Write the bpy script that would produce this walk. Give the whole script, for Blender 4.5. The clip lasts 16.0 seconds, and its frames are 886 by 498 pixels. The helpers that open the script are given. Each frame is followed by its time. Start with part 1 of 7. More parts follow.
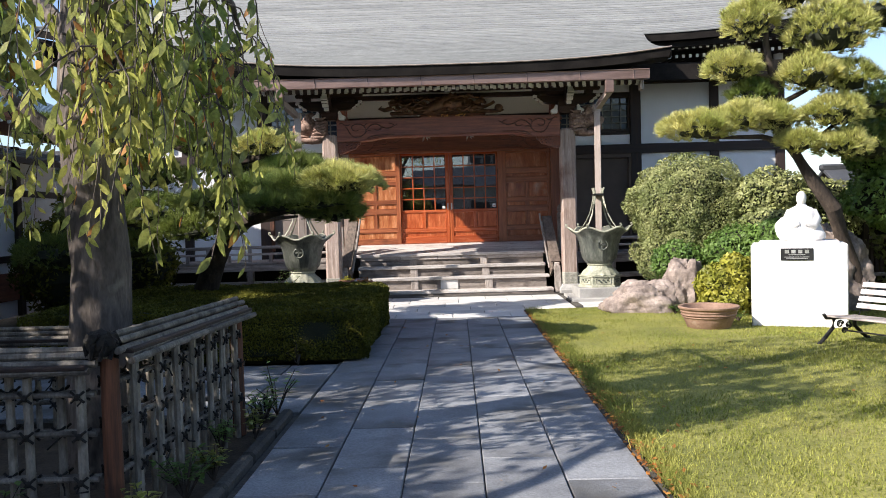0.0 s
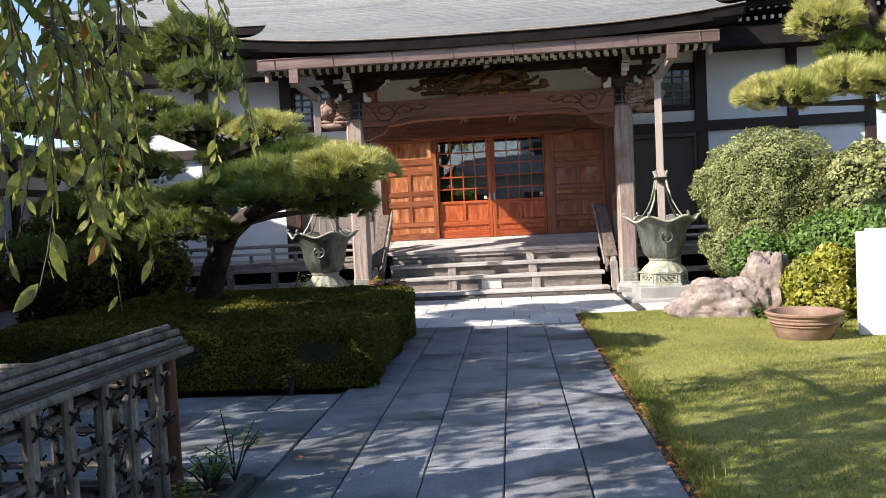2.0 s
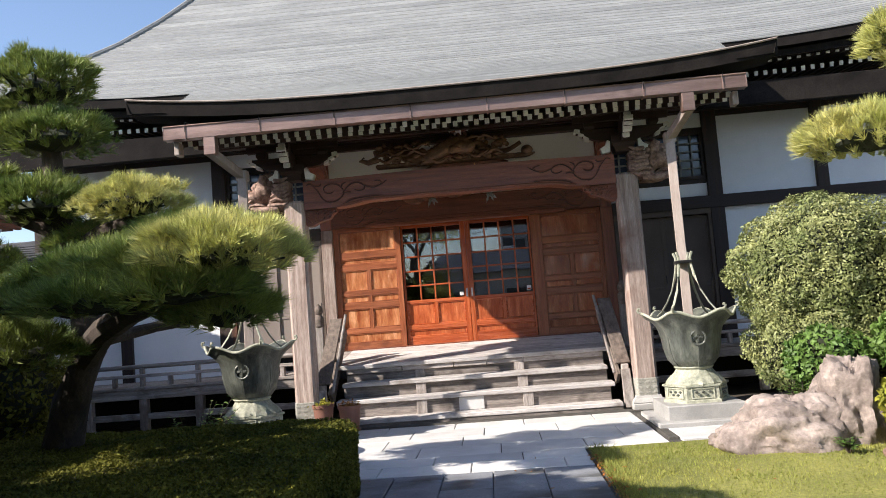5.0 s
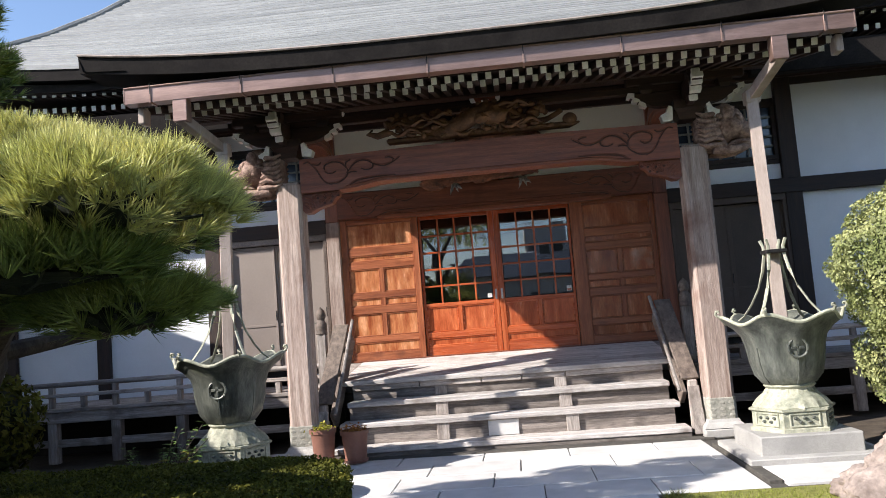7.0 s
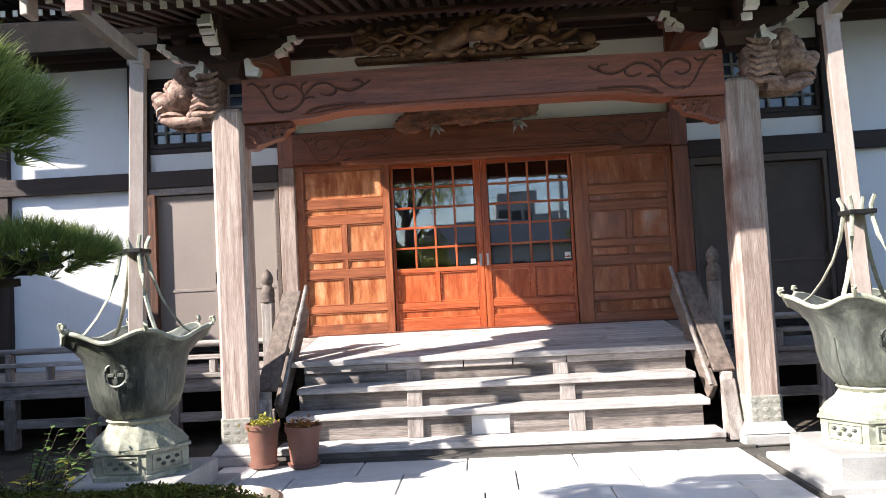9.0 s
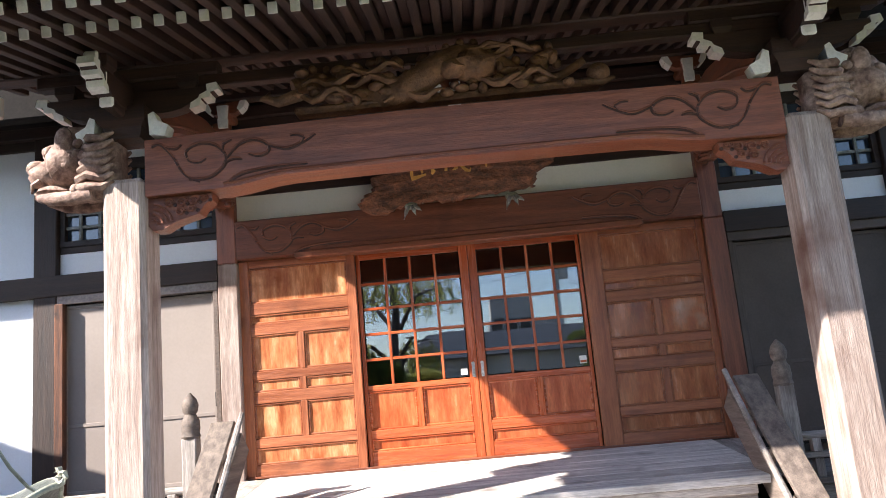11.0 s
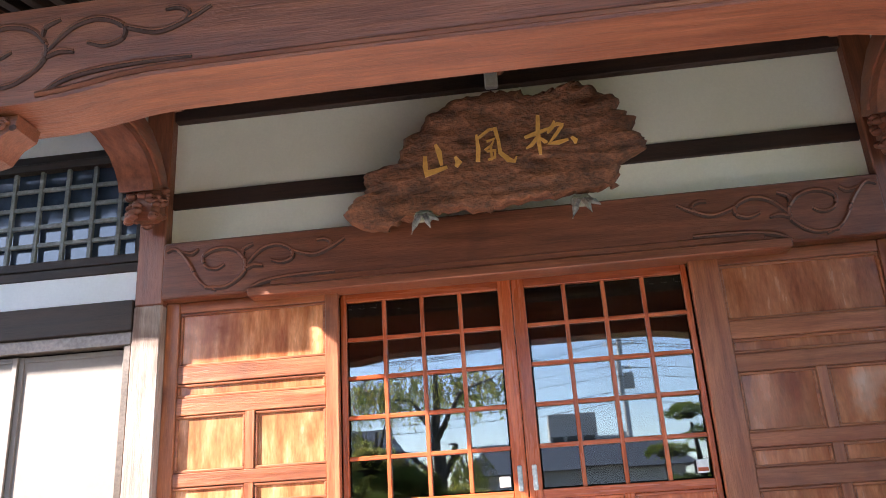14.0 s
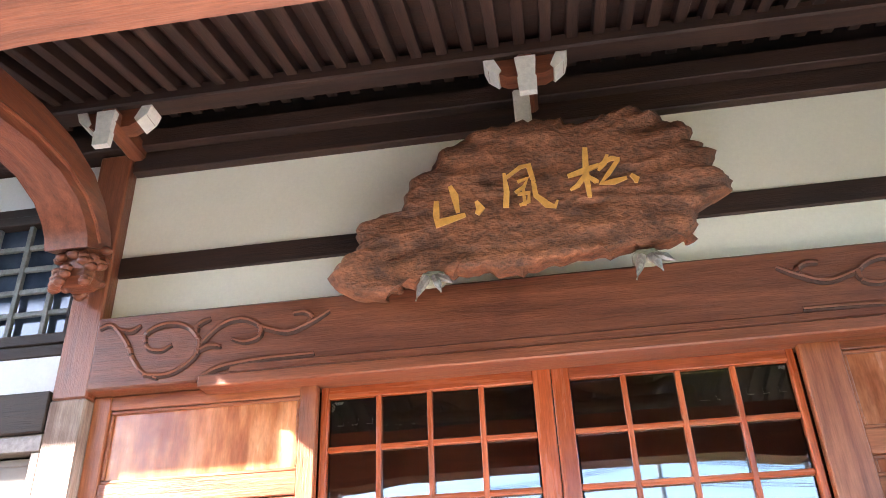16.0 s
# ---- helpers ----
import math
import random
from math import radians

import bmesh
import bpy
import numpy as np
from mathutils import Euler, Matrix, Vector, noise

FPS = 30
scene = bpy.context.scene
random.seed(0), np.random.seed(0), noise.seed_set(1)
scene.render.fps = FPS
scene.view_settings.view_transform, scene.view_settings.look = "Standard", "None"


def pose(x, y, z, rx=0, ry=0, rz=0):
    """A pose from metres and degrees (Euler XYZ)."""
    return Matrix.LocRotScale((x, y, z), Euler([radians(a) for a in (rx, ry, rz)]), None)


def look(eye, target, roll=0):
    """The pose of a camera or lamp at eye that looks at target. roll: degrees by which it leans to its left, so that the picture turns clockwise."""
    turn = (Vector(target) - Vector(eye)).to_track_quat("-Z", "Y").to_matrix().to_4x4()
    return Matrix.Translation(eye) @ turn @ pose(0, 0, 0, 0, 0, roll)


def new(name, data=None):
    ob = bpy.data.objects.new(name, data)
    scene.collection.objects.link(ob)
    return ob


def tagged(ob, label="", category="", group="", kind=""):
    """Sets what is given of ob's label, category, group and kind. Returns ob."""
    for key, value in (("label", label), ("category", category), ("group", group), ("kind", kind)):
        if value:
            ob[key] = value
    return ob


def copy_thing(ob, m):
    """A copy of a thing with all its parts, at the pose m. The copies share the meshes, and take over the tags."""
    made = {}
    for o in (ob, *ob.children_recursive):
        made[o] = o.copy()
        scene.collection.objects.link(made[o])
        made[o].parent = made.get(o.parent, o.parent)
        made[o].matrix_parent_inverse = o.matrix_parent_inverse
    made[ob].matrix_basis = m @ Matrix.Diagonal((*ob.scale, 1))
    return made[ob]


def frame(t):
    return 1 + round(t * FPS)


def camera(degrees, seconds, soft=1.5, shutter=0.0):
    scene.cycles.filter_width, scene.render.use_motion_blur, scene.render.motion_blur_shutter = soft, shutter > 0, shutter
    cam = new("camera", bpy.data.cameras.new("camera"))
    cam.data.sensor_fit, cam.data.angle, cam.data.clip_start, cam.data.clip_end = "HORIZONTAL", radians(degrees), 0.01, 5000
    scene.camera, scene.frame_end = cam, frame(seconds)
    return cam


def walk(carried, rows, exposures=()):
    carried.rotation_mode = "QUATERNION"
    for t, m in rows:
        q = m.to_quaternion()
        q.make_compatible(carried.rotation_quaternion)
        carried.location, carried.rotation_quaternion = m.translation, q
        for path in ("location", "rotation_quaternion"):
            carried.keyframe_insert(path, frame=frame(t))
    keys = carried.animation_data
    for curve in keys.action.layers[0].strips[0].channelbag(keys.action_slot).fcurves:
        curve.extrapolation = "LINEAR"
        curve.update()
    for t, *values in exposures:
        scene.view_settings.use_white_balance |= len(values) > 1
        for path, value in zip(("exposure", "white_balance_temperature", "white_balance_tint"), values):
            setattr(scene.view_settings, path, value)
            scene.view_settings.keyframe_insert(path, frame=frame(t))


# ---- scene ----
cam = camera(58.4, 16.0, 0.9)
METRES, EYE, TILT, LEAN, TURN = 14.9, 1.52, -2.25, 0.0, 1.0
ROWS = [
    (0.0, 0.0, 0.0, 0.0, 0.01, 0.24, 1.6),
    (0.5, 0.0037, 0.0267, -0.0003, -0.16, 0.02, 2.67),
    (1.0, 0.008, 0.0557, 0.0016, -0.54, 0.18, 2.56),
    (1.5, 0.0138, 0.0841, 0.003, -0.46, -0.07, 2.87),
    (2.0, 0.0174, 0.1179, 0.0047, 3.97, -0.22, 2.67),
    (2.5, 0.0238, 0.15, 0.0055, 4.28, 0.51, 3.61),
    (3.0, 0.0238, 0.1812, 0.0063, 4.24, 2.12, 4.5),
    (5.5, 0.0225, 0.3508, 0.0151, 2.75, 7.28, 4.28),
    (6.0, 0.0219, 0.3857, 0.0156, 3.22, 7.4, 4.56),
    (6.5, 0.0186, 0.4173, 0.0151, 4.81, 7.33, 4.76),
    (7.0, 0.015, 0.4492, 0.0159, 4.57, 7.58, 4.33),
    (7.5, 0.0103, 0.4814, 0.0165, 5.98, 6.04, 4.24),
    (8.0, 0.0043, 0.5107, 0.0181, 8.46, 5.61, 3.3),
    (8.5, 0.0014, 0.5442, 0.0198, 9.97, 5.28, 2.66),
    (9.0, -0.0023, 0.5779, 0.0226, 1.94, 5.14, 2.84),
    (11.5, 0.0043, 0.7432, 0.0327, 3.0, 15.34, 5.7),
    (12.0, 0.0049, 0.7759, 0.0342, 4.46, 16.67, 5.75),
    (12.5, 0.0022, 0.8082, 0.0364, 4.72, 17.3, 4.69),
    (13.0, 0.0065, 0.8386, 0.037, 3.79, 18.62, 4.4),
    (13.5, 0.0069, 0.8706, 0.0388, 5.62, 20.5, 3.84),
    (14.0, 0.0106, 0.9034, 0.0414, 5.9, 21.62, 3.17),
    (14.5, 0.0118, 0.9332, 0.0447, 8.22, 22.58, 2.95),
    (15.0, 0.0091, 0.9588, 0.05, 6.56, 24.49, 2.18),
    (15.5, 0.0087, 0.9802, 0.0538, 6.8, 27.56, 2.18),
    (16.0, 0.0076, 0.9916, 0.057, 7.78, 31.13, 1.69),
]
EXPOSURES = [(t, e, 6450 if t < 6 else 6250, 14) for t, e in ((0.0, 0.82), (3.0, 0.93), (5.5, 0.84), (7.0, 0.9), (8.0, 1.18), (9.0, 1.43), (11.5, 1.95), (13.0, 2.38), (14.5, 2.68), (16.0, 3.6))]
walk(cam, [(t, pose(0, 0, EYE, TILT, LEAN, TURN) @ pose(METRES * x, METRES * y, METRES * z, 90 + pitch, roll, yaw)) for t, x, y, z, yaw, pitch, roll in ROWS], EXPOSURES)
SUN_WAY = Vector((-1.85, -1.0, 1.40)).normalized()      # towards the sun

# ---- world, sun and sky ----
world = bpy.data.worlds.new("sky")
scene.world = world
world.use_nodes = True
_nt = world.node_tree
_sky = _nt.nodes.new("ShaderNodeTexSky")
_sky.sky_type = "NISHITA"
_sky.sun_disc = False
_sky.sun_elevation = math.asin(SUN_WAY.z)
_sky.sun_rotation = math.atan2(SUN_WAY.x, SUN_WAY.y) % (2 * math.pi)
_sky.air_density, _sky.dust_density, _sky.ozone_density = 0.95, 0.8, 1.7
_bg = _nt.nodes["Background"]
_bg.inputs["Strength"].default_value = 0.125
_nt.links.new(_sky.outputs["Color"], _bg.inputs["Color"])
sun = new("sun", bpy.data.lights.new("sun", "SUN"))
sun.data.energy, sun.data.angle, sun.data.color = 5.0, radians(0.53), (1.0, 0.93, 0.82)
sun.matrix_world = look(SUN_WAY * 60, (0, 0, 0))


# ---- materials ----
def mat(name, a, b, rough=0.6, scale=4.0, stretch=(1, 1, 1), bump=0.15, fine=40.0, metal=0.0, spec=0.5, stain=None, vary=0.25, island=False, c=None, trans=0.0):
    """Two-scale procedural surface: colours a and b mixed by broad noise, fine grain in colour and relief; stain: (colour, threshold)."""
    m = bpy.data.materials.new(name)
    m.use_nodes = True
    nt = m.node_tree
    N, L = nt.nodes, nt.links
    bs = N["Principled BSDF"]
    tc = N.new("ShaderNodeTexCoord")
    info = N.new("ShaderNodeObjectInfo")
    off = N.new("ShaderNodeVectorMath"); off.operation = "MULTIPLY_ADD"
    comb = N.new("ShaderNodeCombineXYZ")
    for i in range(3):
        L.new(info.outputs["Random"], comb.inputs[i])
    L.new(comb.outputs[0], off.inputs[0])
    off.inputs[1].default_value = (17.0, 23.0, 31.0)
    L.new(tc.outputs["Object"], off.inputs[2])
    mp = N.new("ShaderNodeMapping")
    mp.inputs["Scale"].default_value = stretch
    L.new(off.outputs[0], mp.inputs["Vector"])

    def nz(s, d=4, r=0.6):
        n = N.new("ShaderNodeTexNoise")
        n.inputs["Scale"].default_value, n.inputs["Detail"].default_value, n.inputs["Roughness"].default_value = s, d, r
        L.new(mp.outputs[0], n.inputs["Vector"])
        return n
    big, small = nz(scale), nz(fine, 3, 0.7)
    ramp = N.new("ShaderNodeValToRGB")
    ramp.color_ramp.elements[0].position, ramp.color_ramp.elements[1].position = 0.32, 0.68
    ramp.color_ramp.elements[0].color, ramp.color_ramp.elements[1].color = (*a, 1), (*b, 1)
    if c:
        e = ramp.color_ramp.elements.new(0.5)
        e.color = (*c, 1)
    L.new(big.outputs["Fac"], ramp.inputs["Fac"])
    mr = N.new("ShaderNodeMapRange")
    mr.inputs["From Min"].default_value, mr.inputs["From Max"].default_value = 0.3, 0.7
    mr.inputs["To Min"].default_value, mr.inputs["To Max"].default_value = 1 - vary, 1 + vary
    L.new(small.outputs["Fac"], mr.inputs["Value"])
    hsv = N.new("ShaderNodeHueSaturation")
    L.new(ramp.outputs["Color"], hsv.inputs["Color"])
    L.new(mr.outputs[0], hsv.inputs["Value"])
    col = hsv.outputs["Color"]
    src = N.new("ShaderNodeNewGeometry").outputs["Random Per Island"] if island else info.outputs["Random"]
    mr2 = N.new("ShaderNodeMapRange")
    k = vary if not island else vary * 1.6
    mr2.inputs["To Min"].default_value, mr2.inputs["To Max"].default_value = 1 - k * 0.6, 1 + k * 0.6
    L.new(src, mr2.inputs["Value"])
    hs2 = N.new("ShaderNodeHueSaturation")
    L.new(col, hs2.inputs["Color"])
    L.new(mr2.outputs[0], hs2.inputs["Value"])
    col = hs2.outputs["Color"]
    if stain:
        sn = N.new("ShaderNodeTexNoise")
        sn.inputs["Scale"].default_value, sn.inputs["Detail"].default_value = stain[2] if len(stain) > 2 else 2.2, 6
        L.new(off.outputs[0], sn.inputs["Vector"])
        r2 = N.new("ShaderNodeMapRange")
        r2.inputs["From Min"].default_value, r2.inputs["From Max"].default_value = stain[1], stain[1] + 0.18
        L.new(sn.outputs["Fac"], r2.inputs["Value"])
        mx = N.new("ShaderNodeMix"); mx.data_type = "RGBA"
        L.new(r2.outputs[0], mx.inputs["Factor"])
        L.new(col, mx.inputs["A"])
        mx.inputs["B"].default_value = (*stain[0], 1)
        col = mx.outputs["Result"]
    L.new(col, bs.inputs["Base Color"])
    rr = N.new("ShaderNodeMapRange")
    rr.inputs["To Min"].default_value, rr.inputs["To Max"].default_value = max(0.02, rough - 0.12), min(1, rough + 0.12)
    L.new(big.outputs["Fac"], rr.inputs["Value"])
    L.new(rr.outputs[0], bs.inputs["Roughness"])
    bs.inputs["Metallic"].default_value = metal
    bs.inputs["Specular IOR Level"].default_value = spec
    if bump:
        bp = N.new("ShaderNodeBump")
        bp.inputs["Strength"].default_value, bp.inputs["Distance"].default_value = min(1, bump * 2), 0.01
        add = N.new("ShaderNodeMath"); add.operation = "MULTIPLY_ADD"
        L.new(big.outputs["Fac"], add.inputs[0]); add.inputs[1].default_value = 1.5
        L.new(small.outputs["Fac"], add.inputs[2])
        L.new(add.outputs[0], bp.inputs["Height"])
        L.new(bp.outputs[0], bs.inputs["Normal"])
    if trans:
        tr = N.new("ShaderNodeBsdfTranslucent")
        L.new(col, tr.inputs["Color"])
        ms = N.new("ShaderNodeMixShader")
        ms.inputs[0].default_value = trans
        L.new(bs.outputs[0], ms.inputs[1]); L.new(tr.outputs[0], ms.inputs[2])
        L.new(ms.outputs[0], N["Material Output"].inputs["Surface"])
    return m


def wood(name, a, b, axis="z", rough=0.65, vary=0.22, **kw):
    st = {"x": (0.6, 9, 9), "y": (9, 0.6, 9), "z": (9, 9, 0.6)}[axis]
    return mat(name, a, b, rough, 2.2, st, fine=16.0, vary=vary, **kw)


M = {}
for ax in "xyz":
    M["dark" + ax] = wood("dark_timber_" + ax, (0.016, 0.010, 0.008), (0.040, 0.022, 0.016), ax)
    M["red" + ax] = wood("red_brown_timber_" + ax, (0.13, 0.038, 0.020), (0.26, 0.087, 0.043), ax, 0.38, stain=((0.085, 0.026, 0.016), 0.62, 1.8))
    M["grey" + ax] = wood("weathered_timber_" + ax, (0.20, 0.172, 0.152), (0.44, 0.395, 0.36), ax, 0.8, stain=((0.12, 0.095, 0.08), 0.55, 3.0), vary=0.35)
    M["door" + ax] = wood("orange_keyaki_" + ax, (0.30, 0.058, 0.018), (0.52, 0.135, 0.045), ax, 0.27, c=(0.40, 0.088, 0.028))
    M["leaf" + ax] = wood("brown_keyaki_" + ax, (0.20, 0.055, 0.022), (0.40, 0.14, 0.06), ax, 0.36, stain=((0.12, 0.038, 0.018), 0.60, 2.4))
# timber under the porch roof, its base colour darkened for the shade there
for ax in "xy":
    M["brown" + ax] = wood("shaded_timber_" + ax, (0.018, 0.008, 0.006), (0.055, 0.024, 0.015), ax)
# weathered board, darkened further for the shade below each tread
M["riser"] = wood("weathered_shaded_riser", (0.09, 0.076, 0.066), (0.30, 0.26, 0.23), "x", 0.8, vary=0.4, stain=((0.05, 0.04, 0.033), 0.55, 2.6))
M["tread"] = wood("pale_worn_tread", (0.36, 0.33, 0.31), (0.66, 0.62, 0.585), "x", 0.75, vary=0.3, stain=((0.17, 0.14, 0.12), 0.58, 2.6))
M["mid"] = wood("dim_weathered_timber", (0.085, 0.065, 0.053), (0.21, 0.165, 0.135), "y", 0.75)
M["post"] = wood("weathered_post", (0.23, 0.16, 0.13), (0.47, 0.385, 0.335), "z", 0.8, stain=((0.13, 0.06, 0.04), 0.56, 1.6), vary=0.3)
M["doorpanel"] = mat("figured_keyaki_panel", (0.27, 0.070, 0.026), (0.66, 0.32, 0.16), 0.24, 2.6, (3.6, 3.6, 0.75), 0.05, 14, vary=0.2, c=(0.46, 0.175, 0.072), stain=((0.24, 0.055, 0.016), 0.60, 3.0))
M["wornpanel"] = mat("water_marked_keyaki_panel", (0.22, 0.051, 0.020), (0.49, 0.19, 0.093), 0.24, 2.6, (3.2, 3.2, 0.75), 0.05, 14, vary=0.25, c=(0.34, 0.11, 0.045), stain=((0.56, 0.38, 0.29), 0.62, 2.4))
M["redpanel"] = mat("red_keyaki_panel", (0.31, 0.060, 0.020), (0.56, 0.165, 0.062), 0.24, 2.6, (3.6, 3.6, 0.75), 0.05, 14, vary=0.2, c=(0.42, 0.10, 0.034))
M["plaster"] = mat("white_plaster", (0.78, 0.79, 0.80), (0.86, 0.87, 0.88), 0.85, 1.2, bump=0.03, fine=60, vary=0.03)
M["cream"] = mat("cream_plaster", (0.80, 0.765, 0.65), (0.87, 0.835, 0.73), 0.85, 1.2, bump=0.03, fine=60, vary=0.03)
# slat colour lightened for the sun on the bench back
M["sunslat"] = mat("sunlit_slat", (0.58, 0.52, 0.49), (0.72, 0.66, 0.63), 0.6, 8, bump=0.05, vary=0.1)
M["white"] = mat("white_paint", (0.72, 0.70, 0.66), (0.82, 0.80, 0.76), 0.7, 6, bump=0.05, vary=0.1, stain=((0.42, 0.38, 0.32), 0.64, 9.0))
M["roof"] = mat("grey_copper_sheet", (0.195, 0.202, 0.198), (0.276, 0.283, 0.274), 0.6, 2.5, (0.3, 1, 1), 0.08, 25, 0.08, vary=0.16, stain=((0.21, 0.215, 0.205), 0.63, 3.0))
M["fascia"] = mat("black_eave_layer", (0.010, 0.0085, 0.008), (0.024, 0.021, 0.019), 0.9, 3, bump=0.1, spec=0.12)
M["gutter"] = mat("brown_copper_gutter", (0.20, 0.125, 0.10), (0.33, 0.225, 0.19), 0.42, 2.0, (0.5, 4, 4), 0.05, 20, 0.55, vary=0.12, stain=((0.12, 0.08, 0.065), 0.62, 2.0))
M["spout"] = mat("pale_brown_downspout", (0.27, 0.215, 0.18), (0.40, 0.335, 0.29), 0.55, 2.0, (4, 4, 0.5), 0.05, 20, 0.25, vary=0.12)
M["bronze"] = mat("green_patina_bronze", (0.055, 0.060, 0.053), (0.21, 0.22, 0.185), 0.48, 3.0, (2, 2, 0.5), 0.25, 22, 0.3, c=(0.115, 0.125, 0.108), vary=0.25, stain=((0.33, 0.345, 0.25), 0.60, 3.5))
M["verdigris"] = mat("pale_verdigris", (0.24, 0.255, 0.19), (0.46, 0.45, 0.35), 0.75, 6, bump=0.25, fine=30, stain=((0.12, 0.14, 0.11), 0.60, 7.0))
M["shoe"] = mat("dull_copper_shoe", (0.22, 0.225, 0.19), (0.36, 0.345, 0.30), 0.7, 7, bump=0.25, fine=30, stain=((0.14, 0.15, 0.12), 0.60, 7.0))
M["granite"] = mat("pale_granite", (0.56, 0.55, 0.53), (0.68, 0.67, 0.65), 0.8, 3, bump=0.06, fine=120, vary=0.13, stain=((0.45, 0.43, 0.40), 0.64, 2.0))
M["footing"] = mat("grey_granite", (0.30, 0.295, 0.28), (0.44, 0.43, 0.41), 0.85, 3, bump=0.12, fine=110, vary=0.2, stain=((0.22, 0.21, 0.19), 0.60, 2.6))
M["slab"] = mat("blue_grey_paving", (0.16, 0.167, 0.178), (0.275, 0.287, 0.303), 0.7, 2.2, bump=0.16, fine=60, vary=0.25, stain=((0.085, 0.085, 0.08), 0.53, 1.6))
M["joint"] = mat("dark_joint", (0.05, 0.047, 0.042), (0.09, 0.083, 0.07), 0.95, 5, bump=0.2)
M["soil"] = mat("garden_soil", (0.045, 0.034, 0.024), (0.10, 0.078, 0.055), 0.95, 4, bump=0.6, fine=30)
M["turf"] = mat("lawn_turf", (0.15, 0.16, 0.035), (0.28, 0.27, 0.07), 0.95, 1.3, bump=0.7, fine=35, vary=0.35, stain=((0.17, 0.14, 0.05), 0.60, 1.0))
M["blade"] = mat("grass_blade", (0.19, 0.23, 0.035), (0.38, 0.37, 0.09), 0.7, 1.2, bump=0, vary=0.35, island=True, trans=0.3)
M["needle"] = mat("pine_needle", (0.09, 0.15, 0.03), (0.28, 0.32, 0.075), 0.55, 2.0, bump=0, vary=0.4, island=True, trans=0.2)
M["needle_y"] = mat("yellow_green_pine_needle", (0.34, 0.375, 0.09), (0.64, 0.60, 0.23), 0.45, 2.0, bump=0, vary=0.35, island=True, trans=0.2)
M["bark"] = mat("pine_bark", (0.030, 0.022, 0.017), (0.085, 0.063, 0.048), 0.95, 7, (1, 1, 0.4), 0.9, 30, vary=0.35)
M["cbark"] = mat("cherry_bark", (0.032, 0.026, 0.022), (0.17, 0.14, 0.118), 0.9, 6, (1, 1, 0.3), 1.0, 22, vary=0.45, stain=((0.26, 0.23, 0.19), 0.62, 6.0))
M["cleaf"] = mat("cherry_leaf", (0.12, 0.18, 0.03), (0.50, 0.48, 0.13), 0.32, 1.5, bump=0, vary=0.4, island=True, trans=0.42)
M["oleaf"] = mat("autumn_leaf", (0.32, 0.10, 0.02), (0.42, 0.22, 0.05), 0.6, 2, bump=0, vary=0.35, island=True, trans=0.3)
M["hedge"] = mat("hedge_leaf", (0.050, 0.058, 0.008), (0.155, 0.150, 0.020), 0.75, 1.4, bump=0, spec=0.2, vary=0.45, island=True, trans=0.2)
# near-black for pine twigs and for the shade deep inside foliage
M["core"] = mat("twigs_and_inner_shade", (0.010, 0.014, 0.006), (0.025, 0.03, 0.012), 0.95, 6, bump=0.3)
M["shrub"] = mat("box_shrub_leaf", (0.15, 0.19, 0.06), (0.37, 0.385, 0.16), 0.55, 2, bump=0, vary=0.4, island=True, trans=0.22)
M["yshrub"] = mat("yellow_shrub_leaf", (0.18, 0.205, 0.025), (0.42, 0.39, 0.055), 0.55, 2, bump=0, vary=0.35, island=True, trans=0.3)
M["fern"] = mat("fern_leaf", (0.08, 0.16, 0.03), (0.17, 0.27, 0.06), 0.55, 2, bump=0, vary=0.35, island=True, trans=0.3)
M["rock"] = mat("pinkish_rock", (0.13, 0.10, 0.085), (0.38, 0.315, 0.275), 0.9, 3.5, bump=0.8, fine=18, vary=0.3, stain=((0.11, 0.095, 0.08), 0.57, 3.2))
M["marble"] = mat("white_stone", (0.70, 0.69, 0.68), (0.79, 0.78, 0.77), 0.6, 2, bump=0.03, fine=90, vary=0.04)
M["clay"] = mat("terracotta", (0.18, 0.105, 0.072), (0.31, 0.20, 0.145), 0.8, 4, bump=0.15, vary=0.15, stain=((0.42, 0.33, 0.25), 0.62, 5.0))
M["plastic"] = mat("brown_pot", (0.19, 0.085, 0.06), (0.26, 0.125, 0.09), 0.6, 4, bump=0.03, vary=0.08)
M["iron"] = mat("black_iron", (0.012, 0.012, 0.013), (0.035, 0.034, 0.033), 0.5, 9, bump=0.2, metal=0.5)
M["bamboo"] = mat("weathered_bamboo", (0.15, 0.13, 0.105), (0.33, 0.30, 0.25), 0.6, 3, (3, 3, 1), 0.12, 20, vary=0.3, stain=((0.09, 0.075, 0.06), 0.58, 6.0))
M["cap"] = mat("grey_weathered_cane", (0.06, 0.052, 0.043), (0.24, 0.215, 0.18), 0.75, 3, (3, 3, 1), 0.2, 20, vary=0.4, stain=((0.035, 0.03, 0.025), 0.54, 5.0))
M["rope"] = mat("black_palm_rope", (0.008, 0.007, 0.006), (0.02, 0.018, 0.015), 0.95, 30, bump=0.5)
M["rpost"] = wood("reddish_fence_post", (0.045, 0.017, 0.009), (0.20, 0.075, 0.034), "z", 0.75, stain=((0.03, 0.014, 0.009), 0.52, 4.0))
M["beige"] = mat("beige_shutter", (0.23, 0.19, 0.165), (0.275, 0.23, 0.20), 0.6, 0.8, bump=0.02, vary=0.04)
# brown darkened for the shaded right side of the hall
M["screen"] = mat("shaded_brown_shutter", (0.075, 0.054, 0.042), (0.11, 0.082, 0.064), 0.7, 2, bump=0.03, vary=0.1)
M["alu"] = mat("brown_aluminium", (0.15, 0.115, 0.092), (0.21, 0.165, 0.14), 0.4, 5, bump=0.02, metal=0.4)
